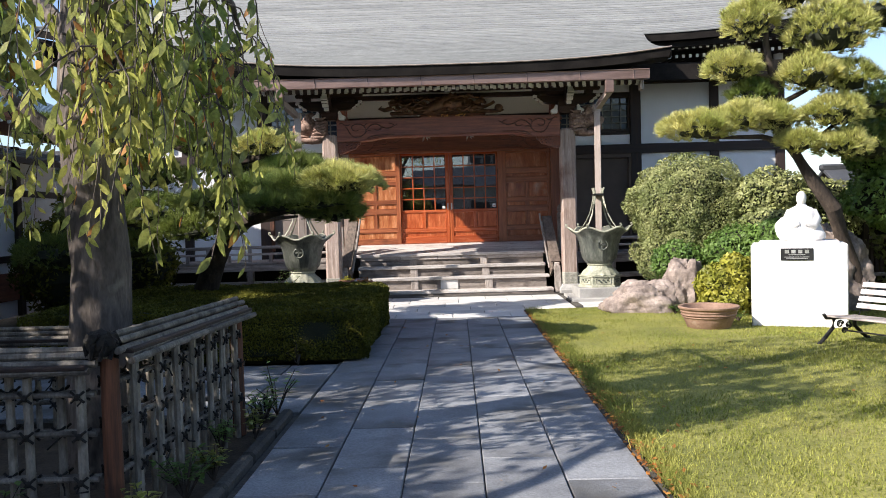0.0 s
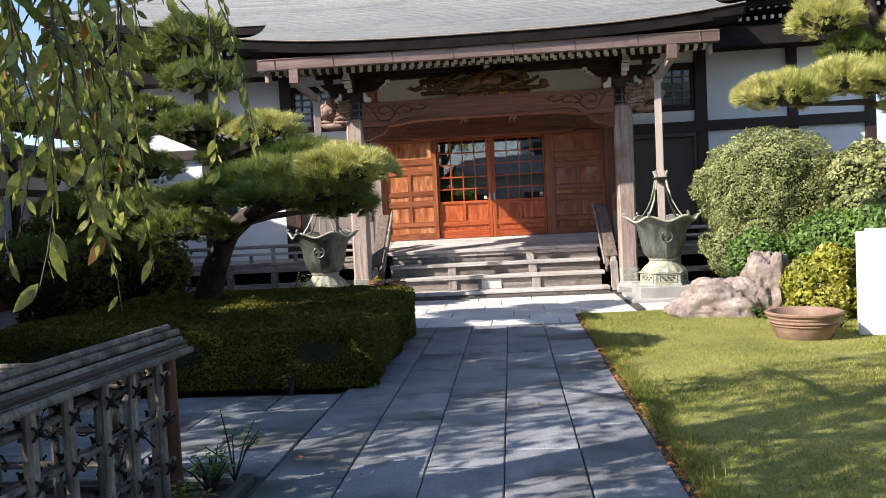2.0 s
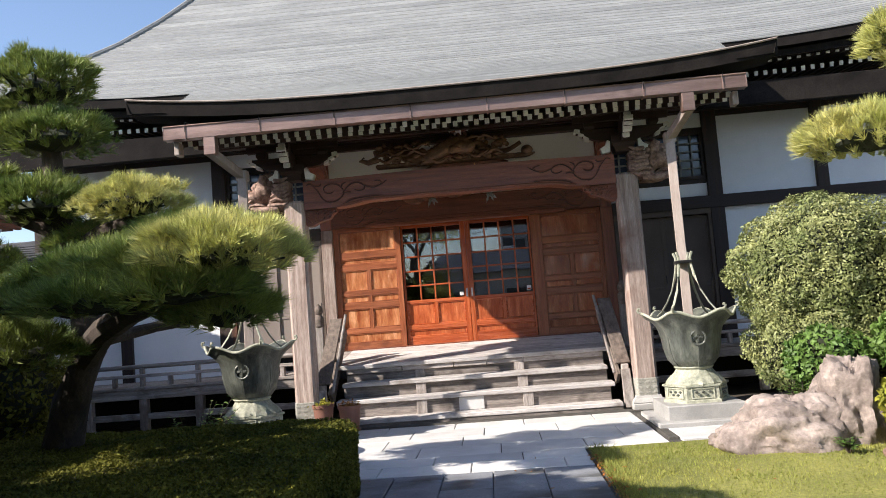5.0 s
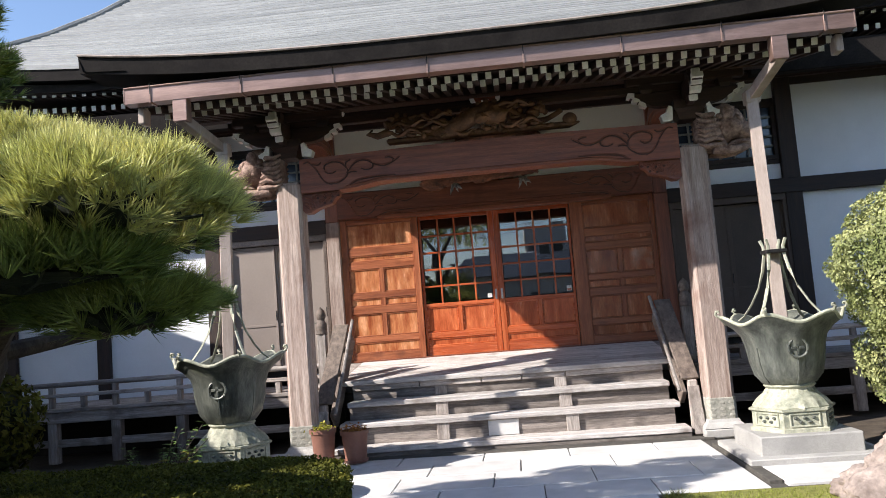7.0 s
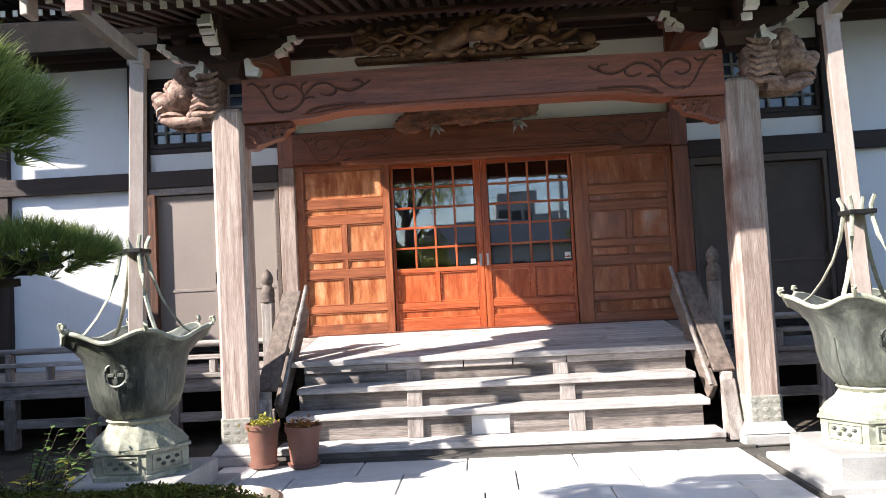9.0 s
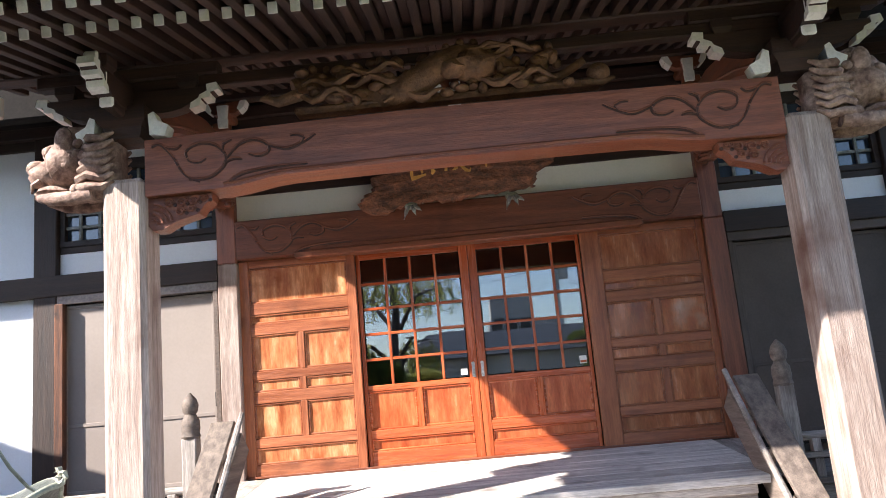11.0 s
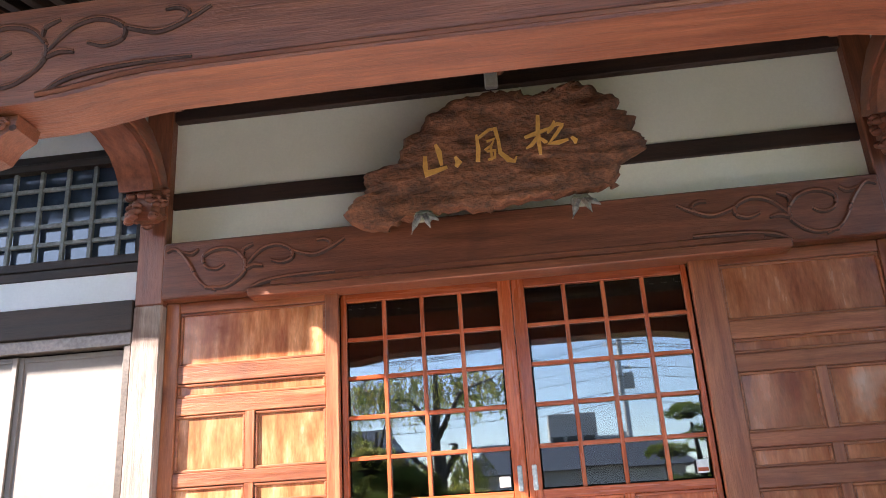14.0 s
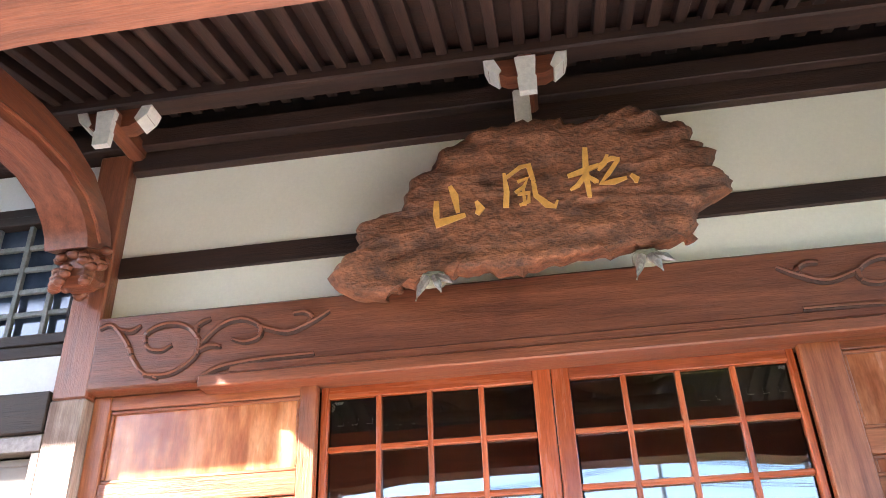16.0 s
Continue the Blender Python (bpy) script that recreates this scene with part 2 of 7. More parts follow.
M["latt"] = mat("blue_grey_lattice", (0.13, 0.14, 0.135), (0.23, 0.24, 0.225), 0.6, 6, bump=0.05)
M["gold"] = mat("gold_leaf", (0.60, 0.31, 0.07), (0.78, 0.44, 0.12), 0.4, 12, bump=0.08, metal=0.1, vary=0.15)
M["burl"] = mat("burl_wood", (0.06, 0.022, 0.011), (0.22, 0.085, 0.04), 0.62, 6, (1.3, 2, 2.2), 0.8, 26, vary=0.45, stain=((0.022, 0.010, 0.006), 0.60, 8.0))
M["dragon"] = mat("carved_wood", (0.075, 0.034, 0.018), (0.22, 0.108, 0.052), 0.65, 7, bump=0.4, fine=35, vary=0.3)
M["beast"] = mat("weathered_carving", (0.11, 0.055, 0.04), (0.42, 0.29, 0.23), 0.75, 7, bump=0.6, fine=30, vary=0.35, stain=((0.07, 0.03, 0.02), 0.56, 9.0))
# dark brown that stands for the shade in carved lines and holes
M["groove"] = mat("shade_in_carved_lines", (0.035, 0.013, 0.009), (0.075, 0.028, 0.018), 0.7, 8, bump=0.2)
M["silver"] = mat("grey_metal", (0.42, 0.42, 0.40), (0.6, 0.6, 0.57), 0.4, 20, bump=0.1, metal=0.7)
# near-black that stands for unlit depth indoors and below the veranda
M["inside"] = mat("interior_shade", (0.012, 0.010, 0.009), (0.02, 0.017, 0.014), 0.9, 2, bump=0)
M["concrete"] = mat("grey_concrete", (0.36, 0.36, 0.35), (0.46, 0.46, 0.45), 0.85, 0.6, bump=0.05, vary=0.08)
M["tile"] = mat("dark_roof_tile", (0.045, 0.05, 0.058), (0.085, 0.09, 0.10), 0.45, 3, bump=0.1, vary=0.15)
M["broof"] = mat("blue_green_copper_roof", (0.18, 0.27, 0.33), (0.27, 0.37, 0.43), 0.45, 2, bump=0.05, metal=0.3, vary=0.1)
M["rust"] = wood("rust_brown_eave", (0.17, 0.06, 0.03), (0.28, 0.11, 0.06), "y", 0.6)
M["black"] = mat("black_plate", (0.015, 0.015, 0.016), (0.03, 0.03, 0.03), 0.35, 5, bump=0, vary=0.05)


def glass_mat():
    m = bpy.data.materials.new("window_glass")
    m.use_nodes = True
    b = m.node_tree.nodes["Principled BSDF"]
    b.inputs["Base Color"].default_value = (0.9, 0.95, 0.95, 1)
    b.inputs["Roughness"].default_value = 0.01
    b.inputs["IOR"].default_value = 1.52
    b.inputs["Transmission Weight"].default_value = 1.0
    b.inputs["Coat Weight"].default_value = 1.0
    b.inputs["Coat IOR"].default_value = 1.7
    b.inputs["Coat Roughness"].default_value = 0.01
    return m


M["glass"] = glass_mat()
M["darkglass"] = mat("dim_window_glass", (0.035, 0.052, 0.085), (0.06, 0.085, 0.13), 0.05, 3, bump=0, vary=0.1, spec=0.9)


# ---- mesh helpers ----
class B:
    """A mesh in the making: lists of corners and faces."""

    def __init__(self):
        self.v, self.f = [], []

    def add(self, vs, fs, m=None):
        o = len(self.v)
        self.v += [tuple(m @ Vector(p)) for p in vs] if m is not None else [tuple(p) for p in vs]
        self.f += [tuple(i + o for i in q) for q in fs]
        return self

    def box(self, c, s, bev=0.0, m=None):
        """A box with chamfered edges: centre, sizes."""
        hx, hy, hz = s[0] / 2, s[1] / 2, s[2] / 2
        bev = min(bev, hx * 0.9, hy * 0.9, hz * 0.9)
        if bev <= 0:
            vs = [(c[0] + i * hx, c[1] + j * hy, c[2] + k * hz) for i in (-1, 1) for j in (-1, 1) for k in (-1, 1)]
            fs = [(0, 1, 3, 2), (4, 6, 7, 5), (0, 4, 5, 1), (2, 3, 7, 6), (0, 2, 6, 4), (1, 5, 7, 3)]
            return self.add(vs, fs, m)
        vs, idx = [], {}
        for i in (-1, 1):
            for j in (-1, 1):
                for k in (-1, 1):
                    for ax in range(3):
                        d = [hx - bev, hy - bev, hz - bev]
                        d[ax] += bev
                        idx[i, j, k, ax] = len(vs)
                        vs.append((c[0] + i * d[0], c[1] + j * d[1], c[2] + k * d[2]))
        fs = []
        for ax in range(3):
            u, w = [a for a in range(3) if a != ax]
            for s_ in (-1, 1):
                q = []
                for a, b_ in ((-1, -1), (1, -1), (1, 1), (-1, 1)):
                    key = [0, 0, 0]
                    key[ax], key[u], key[w] = s_, a, b_
                    q.append(idx[(*key, ax)])
                fs.append(tuple(q))
            for a in (-1, 1):
                for b_ in (-1, 1):
                    k0, k1 = [0, 0, 0], [0, 0, 0]
                    k0[u] = k1[u] = a
                    k0[w] = k1[w] = b_
                    k0[ax], k1[ax] = -1, 1
                    fs.append((idx[(*k0, u)], idx[(*k1, u)], idx[(*k1, w)], idx[(*k0, w)]))
        for i in (-1, 1):
            for j in (-1, 1):
                for k in (-1, 1):
                    fs.append(tuple(idx[i, j, k, ax] for ax in range(3)))
        return self.add(vs, fs, m)

    def lathe(self, prof, c=(0, 0, 0), n=24, wob=None, m=None):
        """Turned shape round z; prof: (radius, height) pairs."""
        vs = []
        for r, z in prof:
            for i in range(n):
                a = 2 * math.pi * i / n
                rr, zz = wob(r, z, a) if wob else (r, z)
                vs.append((c[0] + rr * math.cos(a), c[1] + rr * math.sin(a), c[2] + zz))
        fs = [(j * n + i, j * n + (i + 1) % n, (j + 1) * n + (i + 1) % n, (j + 1) * n + i) for j in range(len(prof) - 1) for i in range(n)]
        fs.append(tuple(range(n - 1, -1, -1)))
        fs.append(tuple((len(prof) - 1) * n + i for i in range(n)))
        return self.add(vs, fs, m)

    def tube(self, pts, rad, n=8, flat=1.0):
        """A round bar along pts; rad: one radius or one for each point."""
        pts = [Vector(p) for p in pts]
        rad = rad if isinstance(rad, (list, tuple)) else [rad] * len(pts)
        vs = []
        for i, p in enumerate(pts):
            d = (pts[min(i + 1, len(pts) - 1)] - pts[max(i - 1, 0)]).normalized()
            s = d.cross(Vector((0, 0, 1)) if abs(d.z) < 0.9 else Vector((0, 1, 0))).normalized()
            u = s.cross(d).normalized()
            for k in range(n):
                a = 2 * math.pi * k / n
                vs.append(p + s * (rad[i] * math.cos(a)) + u * (rad[i] * flat * math.sin(a)))
        m_ = len(pts)
        fs = [(j * n + k, j * n + (k + 1) % n, (j + 1) * n + (k + 1) % n, (j + 1) * n + k) for j in range(m_ - 1) for k in range(n)]
        fs += [tuple(range(n - 1, -1, -1)), tuple((m_ - 1) * n + k for k in range(n))]
        return self.add(vs, fs)

    def prism(self, outline, y0, y1, m=None):
        """An outline of (x, z) pairs made solid from y0 to y1."""
        n = len(outline)
        vs = [(x, y0, z) for x, z in outline] + [(x, y1, z) for x, z in outline]
        fs = [tuple(range(n)), tuple(range(2 * n - 1, n - 1, -1))] + [(i, i + n, (i + 1) % n + n, (i + 1) % n) for i in range(n)]
        return self.add(vs, fs, m)

    def ball(self, c, r, n=10, k=7, rough=0.0, seed=0):
        rx, ry, rz = r if isinstance(r, (tuple, list)) else (r, r, r)
        vs = []
        for j in range(k + 1):
            t = math.pi * j / k
            for i in range(n):
                a = 2 * math.pi * i / n
                d = Vector((math.sin(t) * math.cos(a), math.sin(t) * math.sin(a), math.cos(t)))
                q = 1 + rough * noise.noise(d * 1.7 + Vector((seed * 3.1, seed, 0))) if rough else 1
                vs.append((c[0] + rx * q * d.x, c[1] + ry * q * d.y, c[2] + rz * q * d.z))
        fs = [(j * n + i, (j + 1) * n + i, (j + 1) * n + (i + 1) % n, j * n + (i + 1) % n) for j in range(k) for i in range(n)]
        return self.add(vs, fs)

    def mesh(self, name, material, smooth=True, angle=38):
        me = bpy.data.meshes.new(name)
        me.from_pydata(self.v, [], self.f)
        me.materials.append(material)
        fin(me, smooth, angle)
        return me


def fin(me, smooth=True, angle=38):
    if smooth:
        me.polygons.foreach_set("use_smooth", [True] * len(me.polygons))
        me.set_sharp_from_angle(angle=radians(angle))
    me.update()


def thing(name, at, label, category, group="", kind=""):
    """An Empty at a thing's base; its parts are built in world places."""
    ob = new(name)
    ob.empty_display_size = 0.1
    ob.location = at
    return tagged(ob, label, category, group, kind)


def under(ob, parent):
    if parent is not None:
        ob.parent = parent
        ob.matrix_parent_inverse = world_of(parent).inverted()
    return ob


def world_of(ob):
    m = ob.matrix_basis.copy()
    if ob.parent:
        m = world_of(ob.parent) @ ob.matrix_parent_inverse @ m
    return m


def part(name, b, material, parent=None, label="", smooth=True, angle=38):
    me = b.mesh(name, material, smooth, angle) if isinstance(b, B) else b
    ob = under(new(name, me), parent)
    return tagged(ob, label) if label else ob


def piece(name, me, m, parent=None):
    """One more object on a shared mesh, at the pose m in the world."""
    ob = under(new(name, me), parent)
    ob.matrix_basis = m
    return ob


def solo(name, b, material, label, category, group="", kind="", smooth=True, angle=38):
    return tagged(part(name, b, material, None, "", smooth, angle), label, category, group, kind)


def raw(name, verts, faces, material, parent=None, smooth=False):
    me = bpy.data.meshes.new(name)
    me.from_pydata(verts, [], faces)
    me.materials.append(material)
    if smooth:
        fin(me)
    return under(new(name, me), parent)


def tri_soup(name, V, k, material, parent=None):
    """A mesh from an array of corners, each k in a row one face."""
    V = np.asarray(V, dtype=np.float32).reshape(-1, 3)
    nf = len(V) // k
    me = bpy.data.meshes.new(name)
    me.vertices.add(len(V))
    me.vertices.foreach_set("co", V.ravel())
    me.loops.add(len(V))
    me.loops.foreach_set("vertex_index", np.arange(len(V), dtype=np.int32))
    me.polygons.add(nf)
    me.polygons.foreach_set("loop_start", np.arange(0, len(V), k, dtype=np.int32))
    me.polygons.foreach_set("loop_total", np.full(nf, k, dtype=np.int32))
    me.materials.append(material)
    me.update(calc_edges=True)
    me.validate()
    return under(new(name, me), parent)


rng = np.random.default_rng(7)
R = random.Random(5)


def unit(n):
    d = rng.normal(size=(n, 3))
    return d / np.linalg.norm(d, axis=1)[:, None]


# ---- the hall: roof ----
CX = -0.12          # middle of the porch
WY = 18.40          # face of the hall's wall
PY = 15.98          # porch posts
EX = 8.75           # half width of the main eaves
ME = 16.9           # main eaves
PE = 14.25          # porch eaves


def zr(y):
    d = y - PE
    return 4.30 + 0.285 * d + 0.012 * d * d + 0.0108 * d ** 3


def lift(x, y):
    """How far the main eaves curl up towards the corners."""
    k = max(0.0, (abs(x - CX) - 3.8) / (EX - 3.8))
    return 0.52 * k ** 2.2 * max(0.0, 1 - (y - ME) / 4.0) ** 1.5


def courses(y0, y1, half, up, cols, step=0.088, lip=0.016):
    """Sheet-metal courses laid from the eaves upwards, each with a lip over the one below."""
    made, y = [], y0
    n = 0
    while y < y1:
        yn = min(y1, y + step * (0.96 + 0.08 * R.random()))
        lo, hi = [], []
        h0, h1 = half(y), half(yn)
        for i in range(cols + 1):
            s = -1 + 2 * i / cols
            x0, x1 = CX + s * h0, CX + s * h1
            lo.append((x0, y, zr(y) + up(x0, y) + lip))
            hi.append((x1, yn, zr(yn) + up(x1, yn)))
        base = [(p[0], p[1], p[2] - lip - 0.004) for p in lo]
        vs = base + lo + hi
        c = cols + 1
        fs = [(i, i + 1, c + i + 1, c + i) for i in range(cols)] + [(c + i, c + i + 1, 2 * c + i + 1, 2 * c + i) for i in range(cols)]
        made.append(B().add(vs, fs))
        y = yn
        n += 1
    return made


def porch_half(y):
    return 3.97 + 0.075 * (y - PE) + 0.06 * max(0.0, 1 - (y - PE) / 0.9)


def porch_up(x, y):
    k = min(1.0, abs(x - CX) / 4.1)
    return 0.20 * k ** 3.0 * max(0.0, 1 - (y - PE) / 2.2) + 0.012


hall_roof = thing("roof_main", (CX, ME, 5.0), "sweeping grey sheet-copper hipped temple roof", "roof", kind="structure")
TOP = 22.0
front = courses(ME, TOP, lambda y: EX - 1.22 * (y - ME), lift, 44)
for course in front:
    part("roof_course", course, M["roof"], hall_roof, angle=20)
# sides and back of the hipped roof, out of the walk's sight
side = B()
for sgn in (-1, 1):
    rows_ = []
    for i in range(13):
        d = (TOP - ME) * i / 12
        x = CX + sgn * (EX - 1.22 * d)
        z = zr(ME + d)
        rows_.append(((x, ME + d, z + lift(x, ME + d)), (x, 2 * TOP - ME - d, z + lift(x, ME + d))))
    for (a, b_), (c, d) in zip(rows_, rows_[1:]):
        side.add([a, b_, d, c], [(0, 1, 2, 3)])
back = [(CX + s * EX, 2 * TOP - ME, zr(ME)) for s in (-1, 1)] + [(CX + s * (EX - 1.22 * (TOP - ME)), TOP, zr(TOP)) for s in (1, -1)]
side.add(back, [(0, 1, 2, 3)])
part("roof_side", side, M["roof"], hall_roof)
ridge = B().box((CX, TOP, zr(TOP) + 0.25), (2 * (EX - 1.22 * (TOP - ME)) + 0.6, 0.5, 0.7), 0.06)
part("ridge", ridge, M["roof"], hall_roof)
for sgn in (-1, 1):
    pts = []
    for i in range(11):
        d = (TOP - ME) * i / 10
        x = CX + sgn * (EX - 1.22 * d)
        pts.append((x, ME + d, zr(ME + d) + lift(x, ME + d) - 0.01))
    part("hip_ridge", B().tube(pts, 0.06, 8), M["roof"], hall_roof)
# layered black eave edge under the main roof
fas = B()
nseg = 40
for i in range(nseg):
    for (y0, y1, za, zb) in ((ME + 0.02, ME + 0.05, -0.01, -0.16), (ME + 0.16, ME + 0.2, -0.17, -0.30)):
        q = []
        for j in (i, i + 1):
            x = CX - EX + 2 * EX * j / nseg
            u = lift(x, ME)
            q.append([(x, y0, zr(ME) + u + za), (x, y0, zr(ME) + u + zb), (x, y0 + 0.5, zr(ME) + u + zb + 0.06)])
        a, c = q
        fas.add([a[0], c[0], c[1], a[1], c[2], a[2]], [(0, 1, 2, 3), (3, 2, 4, 5)])
part("eave_edge", fas, M["fascia"], hall_roof, "black layered eave edge")
for sgn in (-1, 1):
    x = CX + sgn * EX
    part("eave_side", B().box((x - sgn * 0.06, TOP, zr(ME) + 0.06), (0.1, 2 * (TOP - ME), 0.4), 0.01), M["fascia"], hall_roof)
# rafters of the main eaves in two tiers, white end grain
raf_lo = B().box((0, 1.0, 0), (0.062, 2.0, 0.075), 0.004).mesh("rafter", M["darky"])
raf_end = B().box((0, -0.006, 0), (0.060, 0.012, 0.072), 0.003).mesh("rafter_end", M["white"])
for sgn in (-1, 1):
    for tier, (y, z) in enumerate(((17.15, 5.06), (17.40, 4.93))):
        n = 30
        for i in range(n):
            x = CX + sgn * (3.66 + 0.148 * i)
            if abs(x - CX) > 7.9:
                continue
            u = lift(x, ME) * (0.85 if tier == 0 else 0.55)
            mm = pose(x, y, z + u, 7 if tier == 0 else 5)
            r = piece("rafter", raf_lo, mm, hall_roof)
            piece("rafter_end", raf_end, mm, r)
soff = B()
for sgn in (-1, 1):
    xs = [CX + sgn * (3.5 + 4.8 * i / 10) for i in range(11)]
    for a, c in zip(xs, xs[1:]):
        la, lc = lift(a, ME), lift(c, ME)
        soff.add([(a, ME + 0.1, 5.06 + la * 0.8), (c, ME + 0.1, 5.06 + lc * 0.8), (c, WY + 0.1, 5.16), (a, WY + 0.1, 5.16)], [(0, 1, 2, 3)])
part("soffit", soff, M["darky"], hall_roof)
for sgn in (-1, 1):
    part("purlin", B().box((CX + sgn * 5.9, 17.75, 4.76), (5.0, 0.16, 0.15), 0.01), M["darkx"], hall_roof)
for sgn in (-1, 1):
    x = CX + sgn * (EX + 0.05)
    part("corner_finial", B().box((x, ME + 0.45, 5.14), (0.16, 0.5, 0.2), 0.02), M["gold"], hall_roof, "gilt end cap of the corner rafter")

# ---- porch roof ----
porch_roof = thing("roof_porch", (CX, PE, 4.3), "curved grey sheet-copper porch roof", "roof", kind="structure")
for course in courses(PE, ME + 0.3, porch_half, porch_up, 30):
    part("roof_course", course, M["roof"], porch_roof, angle=20)
edge = B()
for i in range(30):
    q = []
    for j in (i, i + 1):
        x = CX - porch_half(PE) + 2 * porch_half(PE) * j / 30
        z = zr(PE) + porch_up(x, PE)
        q.append([(x, PE + 0.01, z + 0.004), (x, PE + 0.03, z - 0.17), (x, PE + 0.55, z - 0.16)])
    a, c = q
    edge.add([a[0], c[0], c[1], a[1], c[2], a[2]], [(0, 1, 2, 3), (3, 2, 4, 5)])
part("eave_edge", edge, M["fascia"], porch_roof, "black layered eave edge")
rim = []
for i in range(31):
    x = CX - porch_half(PE) + 2 * porch_half(PE) * i / 30
    rim.append((x, PE - 0.004, zr(PE) + porch_up(x, PE) + 0.008))
part("drip_edge", B().tube(rim, 0.014, 6), M["spout"], porch_roof, "pale metal drip edge")
for sgn in (-1, 1):
    vb = B()
    ys = [PE + 0.01 + 2.9 * i / 10 for i in range(11)]
    for y0, y1 in zip(ys, ys[1:]):
        xa, xb = CX + sgn * porch_half(y0), CX + sgn * porch_half(y1)
        za, zb = zr(y0) + porch_up(xa, y0), zr(y1) + porch_up(xb, y1)
        vb.add([(xa, y0, za), (xb, y1, zb), (xb - sgn * 0.1, y1, zb - 0.20), (xa - sgn * 0.05, y0, za - 0.17)], [(0, 1, 2, 3)])
        vb.add([(xa - sgn * 0.05, y0, za - 0.17), (xb - sgn * 0.1, y1, zb - 0.20), (xb - sgn * 0.5, y1, zb - 0.22), (xa - sgn * 0.5, y0, za - 0.2)], [(0, 1, 2, 3)])
    part("verge", vb, M["fascia"], porch_roof)
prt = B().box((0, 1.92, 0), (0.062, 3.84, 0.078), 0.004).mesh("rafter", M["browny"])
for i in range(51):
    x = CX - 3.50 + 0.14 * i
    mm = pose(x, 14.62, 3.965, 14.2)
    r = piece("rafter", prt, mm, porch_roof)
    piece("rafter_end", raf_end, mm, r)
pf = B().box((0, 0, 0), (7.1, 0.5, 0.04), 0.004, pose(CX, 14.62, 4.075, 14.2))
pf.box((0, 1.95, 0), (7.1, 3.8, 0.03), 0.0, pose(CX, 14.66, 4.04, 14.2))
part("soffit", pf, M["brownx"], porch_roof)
# added boards, sized to set the shadow edge on door and lintel
for sgn in (-1, 1):
    part("eave_purlin", B().box((CX + sgn * 5.6, 17.3, 4.60), (4.1, 0.14, 0.37), 0.01), M["fascia"], hall_roof, "black board added under the main rafters to block sun from the lintel")
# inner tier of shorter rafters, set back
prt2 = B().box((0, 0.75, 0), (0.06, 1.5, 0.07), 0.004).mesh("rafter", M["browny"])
for i in range(51):
    x = CX - 3.43 + 0.14 * i
    mm = pose(x, 15.0, 4.005, 12)
    r = piece("rafter", prt2, mm, porch_roof)
    piece("rafter_end", raf_end, mm, r)

# ---- gutter and downspouts ----
gx0, gx1, gy, gz = -3.72, 3.53, 14.42, 4.06
gutter = thing("gutter", (CX, gy, gz), "long brown copper box gutter under the porch eaves", "gutter")
u_shape = [(-0.072, 0.08), (-0.072, -0.082), (0.072, -0.082), (0.072, 0.08), (0.060, 0.08), (0.060, -0.070), (-0.060, -0.070), (-0.060, 0.08)]
part("trough", B().prism(u_shape, -gx1, -gx0, Matrix.Translation((0, gy, gz)) @ pose(0, 0, 0, 0, 0, 90)), M["gutter"], gutter, angle=20)
for x in (gx0, gx1):
    part("end_cap", B().box((x, gy, gz), (0.014, 0.15, 0.17), 0.003), M["gutter"], gutter)
part("rolled_lip", B().tube([(gx0, gy - 0.075, gz + 0.08), (gx1, gy - 0.075, gz + 0.08)], 0.012, 8), M["gutter"], gutter)
strap_me = B().box((0, 0, 0), (0.022, 0.165, 0.19), 0.004).mesh("strap", M["gutter"])
hook_me = B().tube([(0, -0.08, 0.0), (0, -0.082, 0.10), (0, -0.06, 0.13), (0, 0.12, 0.15)], 0.006, 6).mesh("hook", M["iron"])
for i in range(8):
    x = gx0 + 0.28 + (gx1 - gx0 - 0.56) * i / 7
    piece("strap", strap_me, pose(x, gy, gz), gutter)
    piece("hook", hook_me, pose(x, gy, gz), gutter)
for x in (gx0 + 0.1, gx1 - 0.1):
    part("corner_block", B().box((x, gy + 0.16, gz - 0.17), (0.07, 0.16, 0.17), 0.01), M["spout"], gutter, "pale metal end cap")

BOWL = ((-2.86, 14.62), (2.62, 14.62))


def downspout(cx, cy):
    sp = thing("downspout", (cx, cy, 1.0), "square pale brown metal downspout falling into a rain bowl", "downspout", "porch downspouts")
    top_x = cx + (-0.28 if cx < 0 else 0.20)
    part("outlet", B().box((top_x, gy, gz - 0.18), (0.15, 0.13, 0.26), 0.006), M["gutter"], sp)
    mid = Vector((cx - 0.08 if cx < 0 else cx + 0.08, cy + 0.38, 3.56))
    b = B()
    a = Vector((top_x, gy + 0.02, gz - 0.28))
    d = mid - a
    b.box((0, 0, d.length / 2), (0.105, 0.105, d.length + 0.08), 0.006, Matrix.Translation(a) @ d.to_track_quat("Z", "Y").to_matrix().to_4x4())
    part("elbow", b, M["spout"], sp)
    part("collar", B().box(mid, (0.145, 0.145, 0.14), 0.01), M["spout"], sp)
    e = Vector((cx, cy, 1.05)) - mid
    b = B().box((0, 0, e.length / 2), (0.115, 0.115, e.length), 0.006, Matrix.Translation(mid) @ e.to_track_quat("Z", "Y").to_matrix().to_4x4())
    part("pipe", b, M["spout"], sp)
    return sp


for c in BOWL:
    downspout(*c)


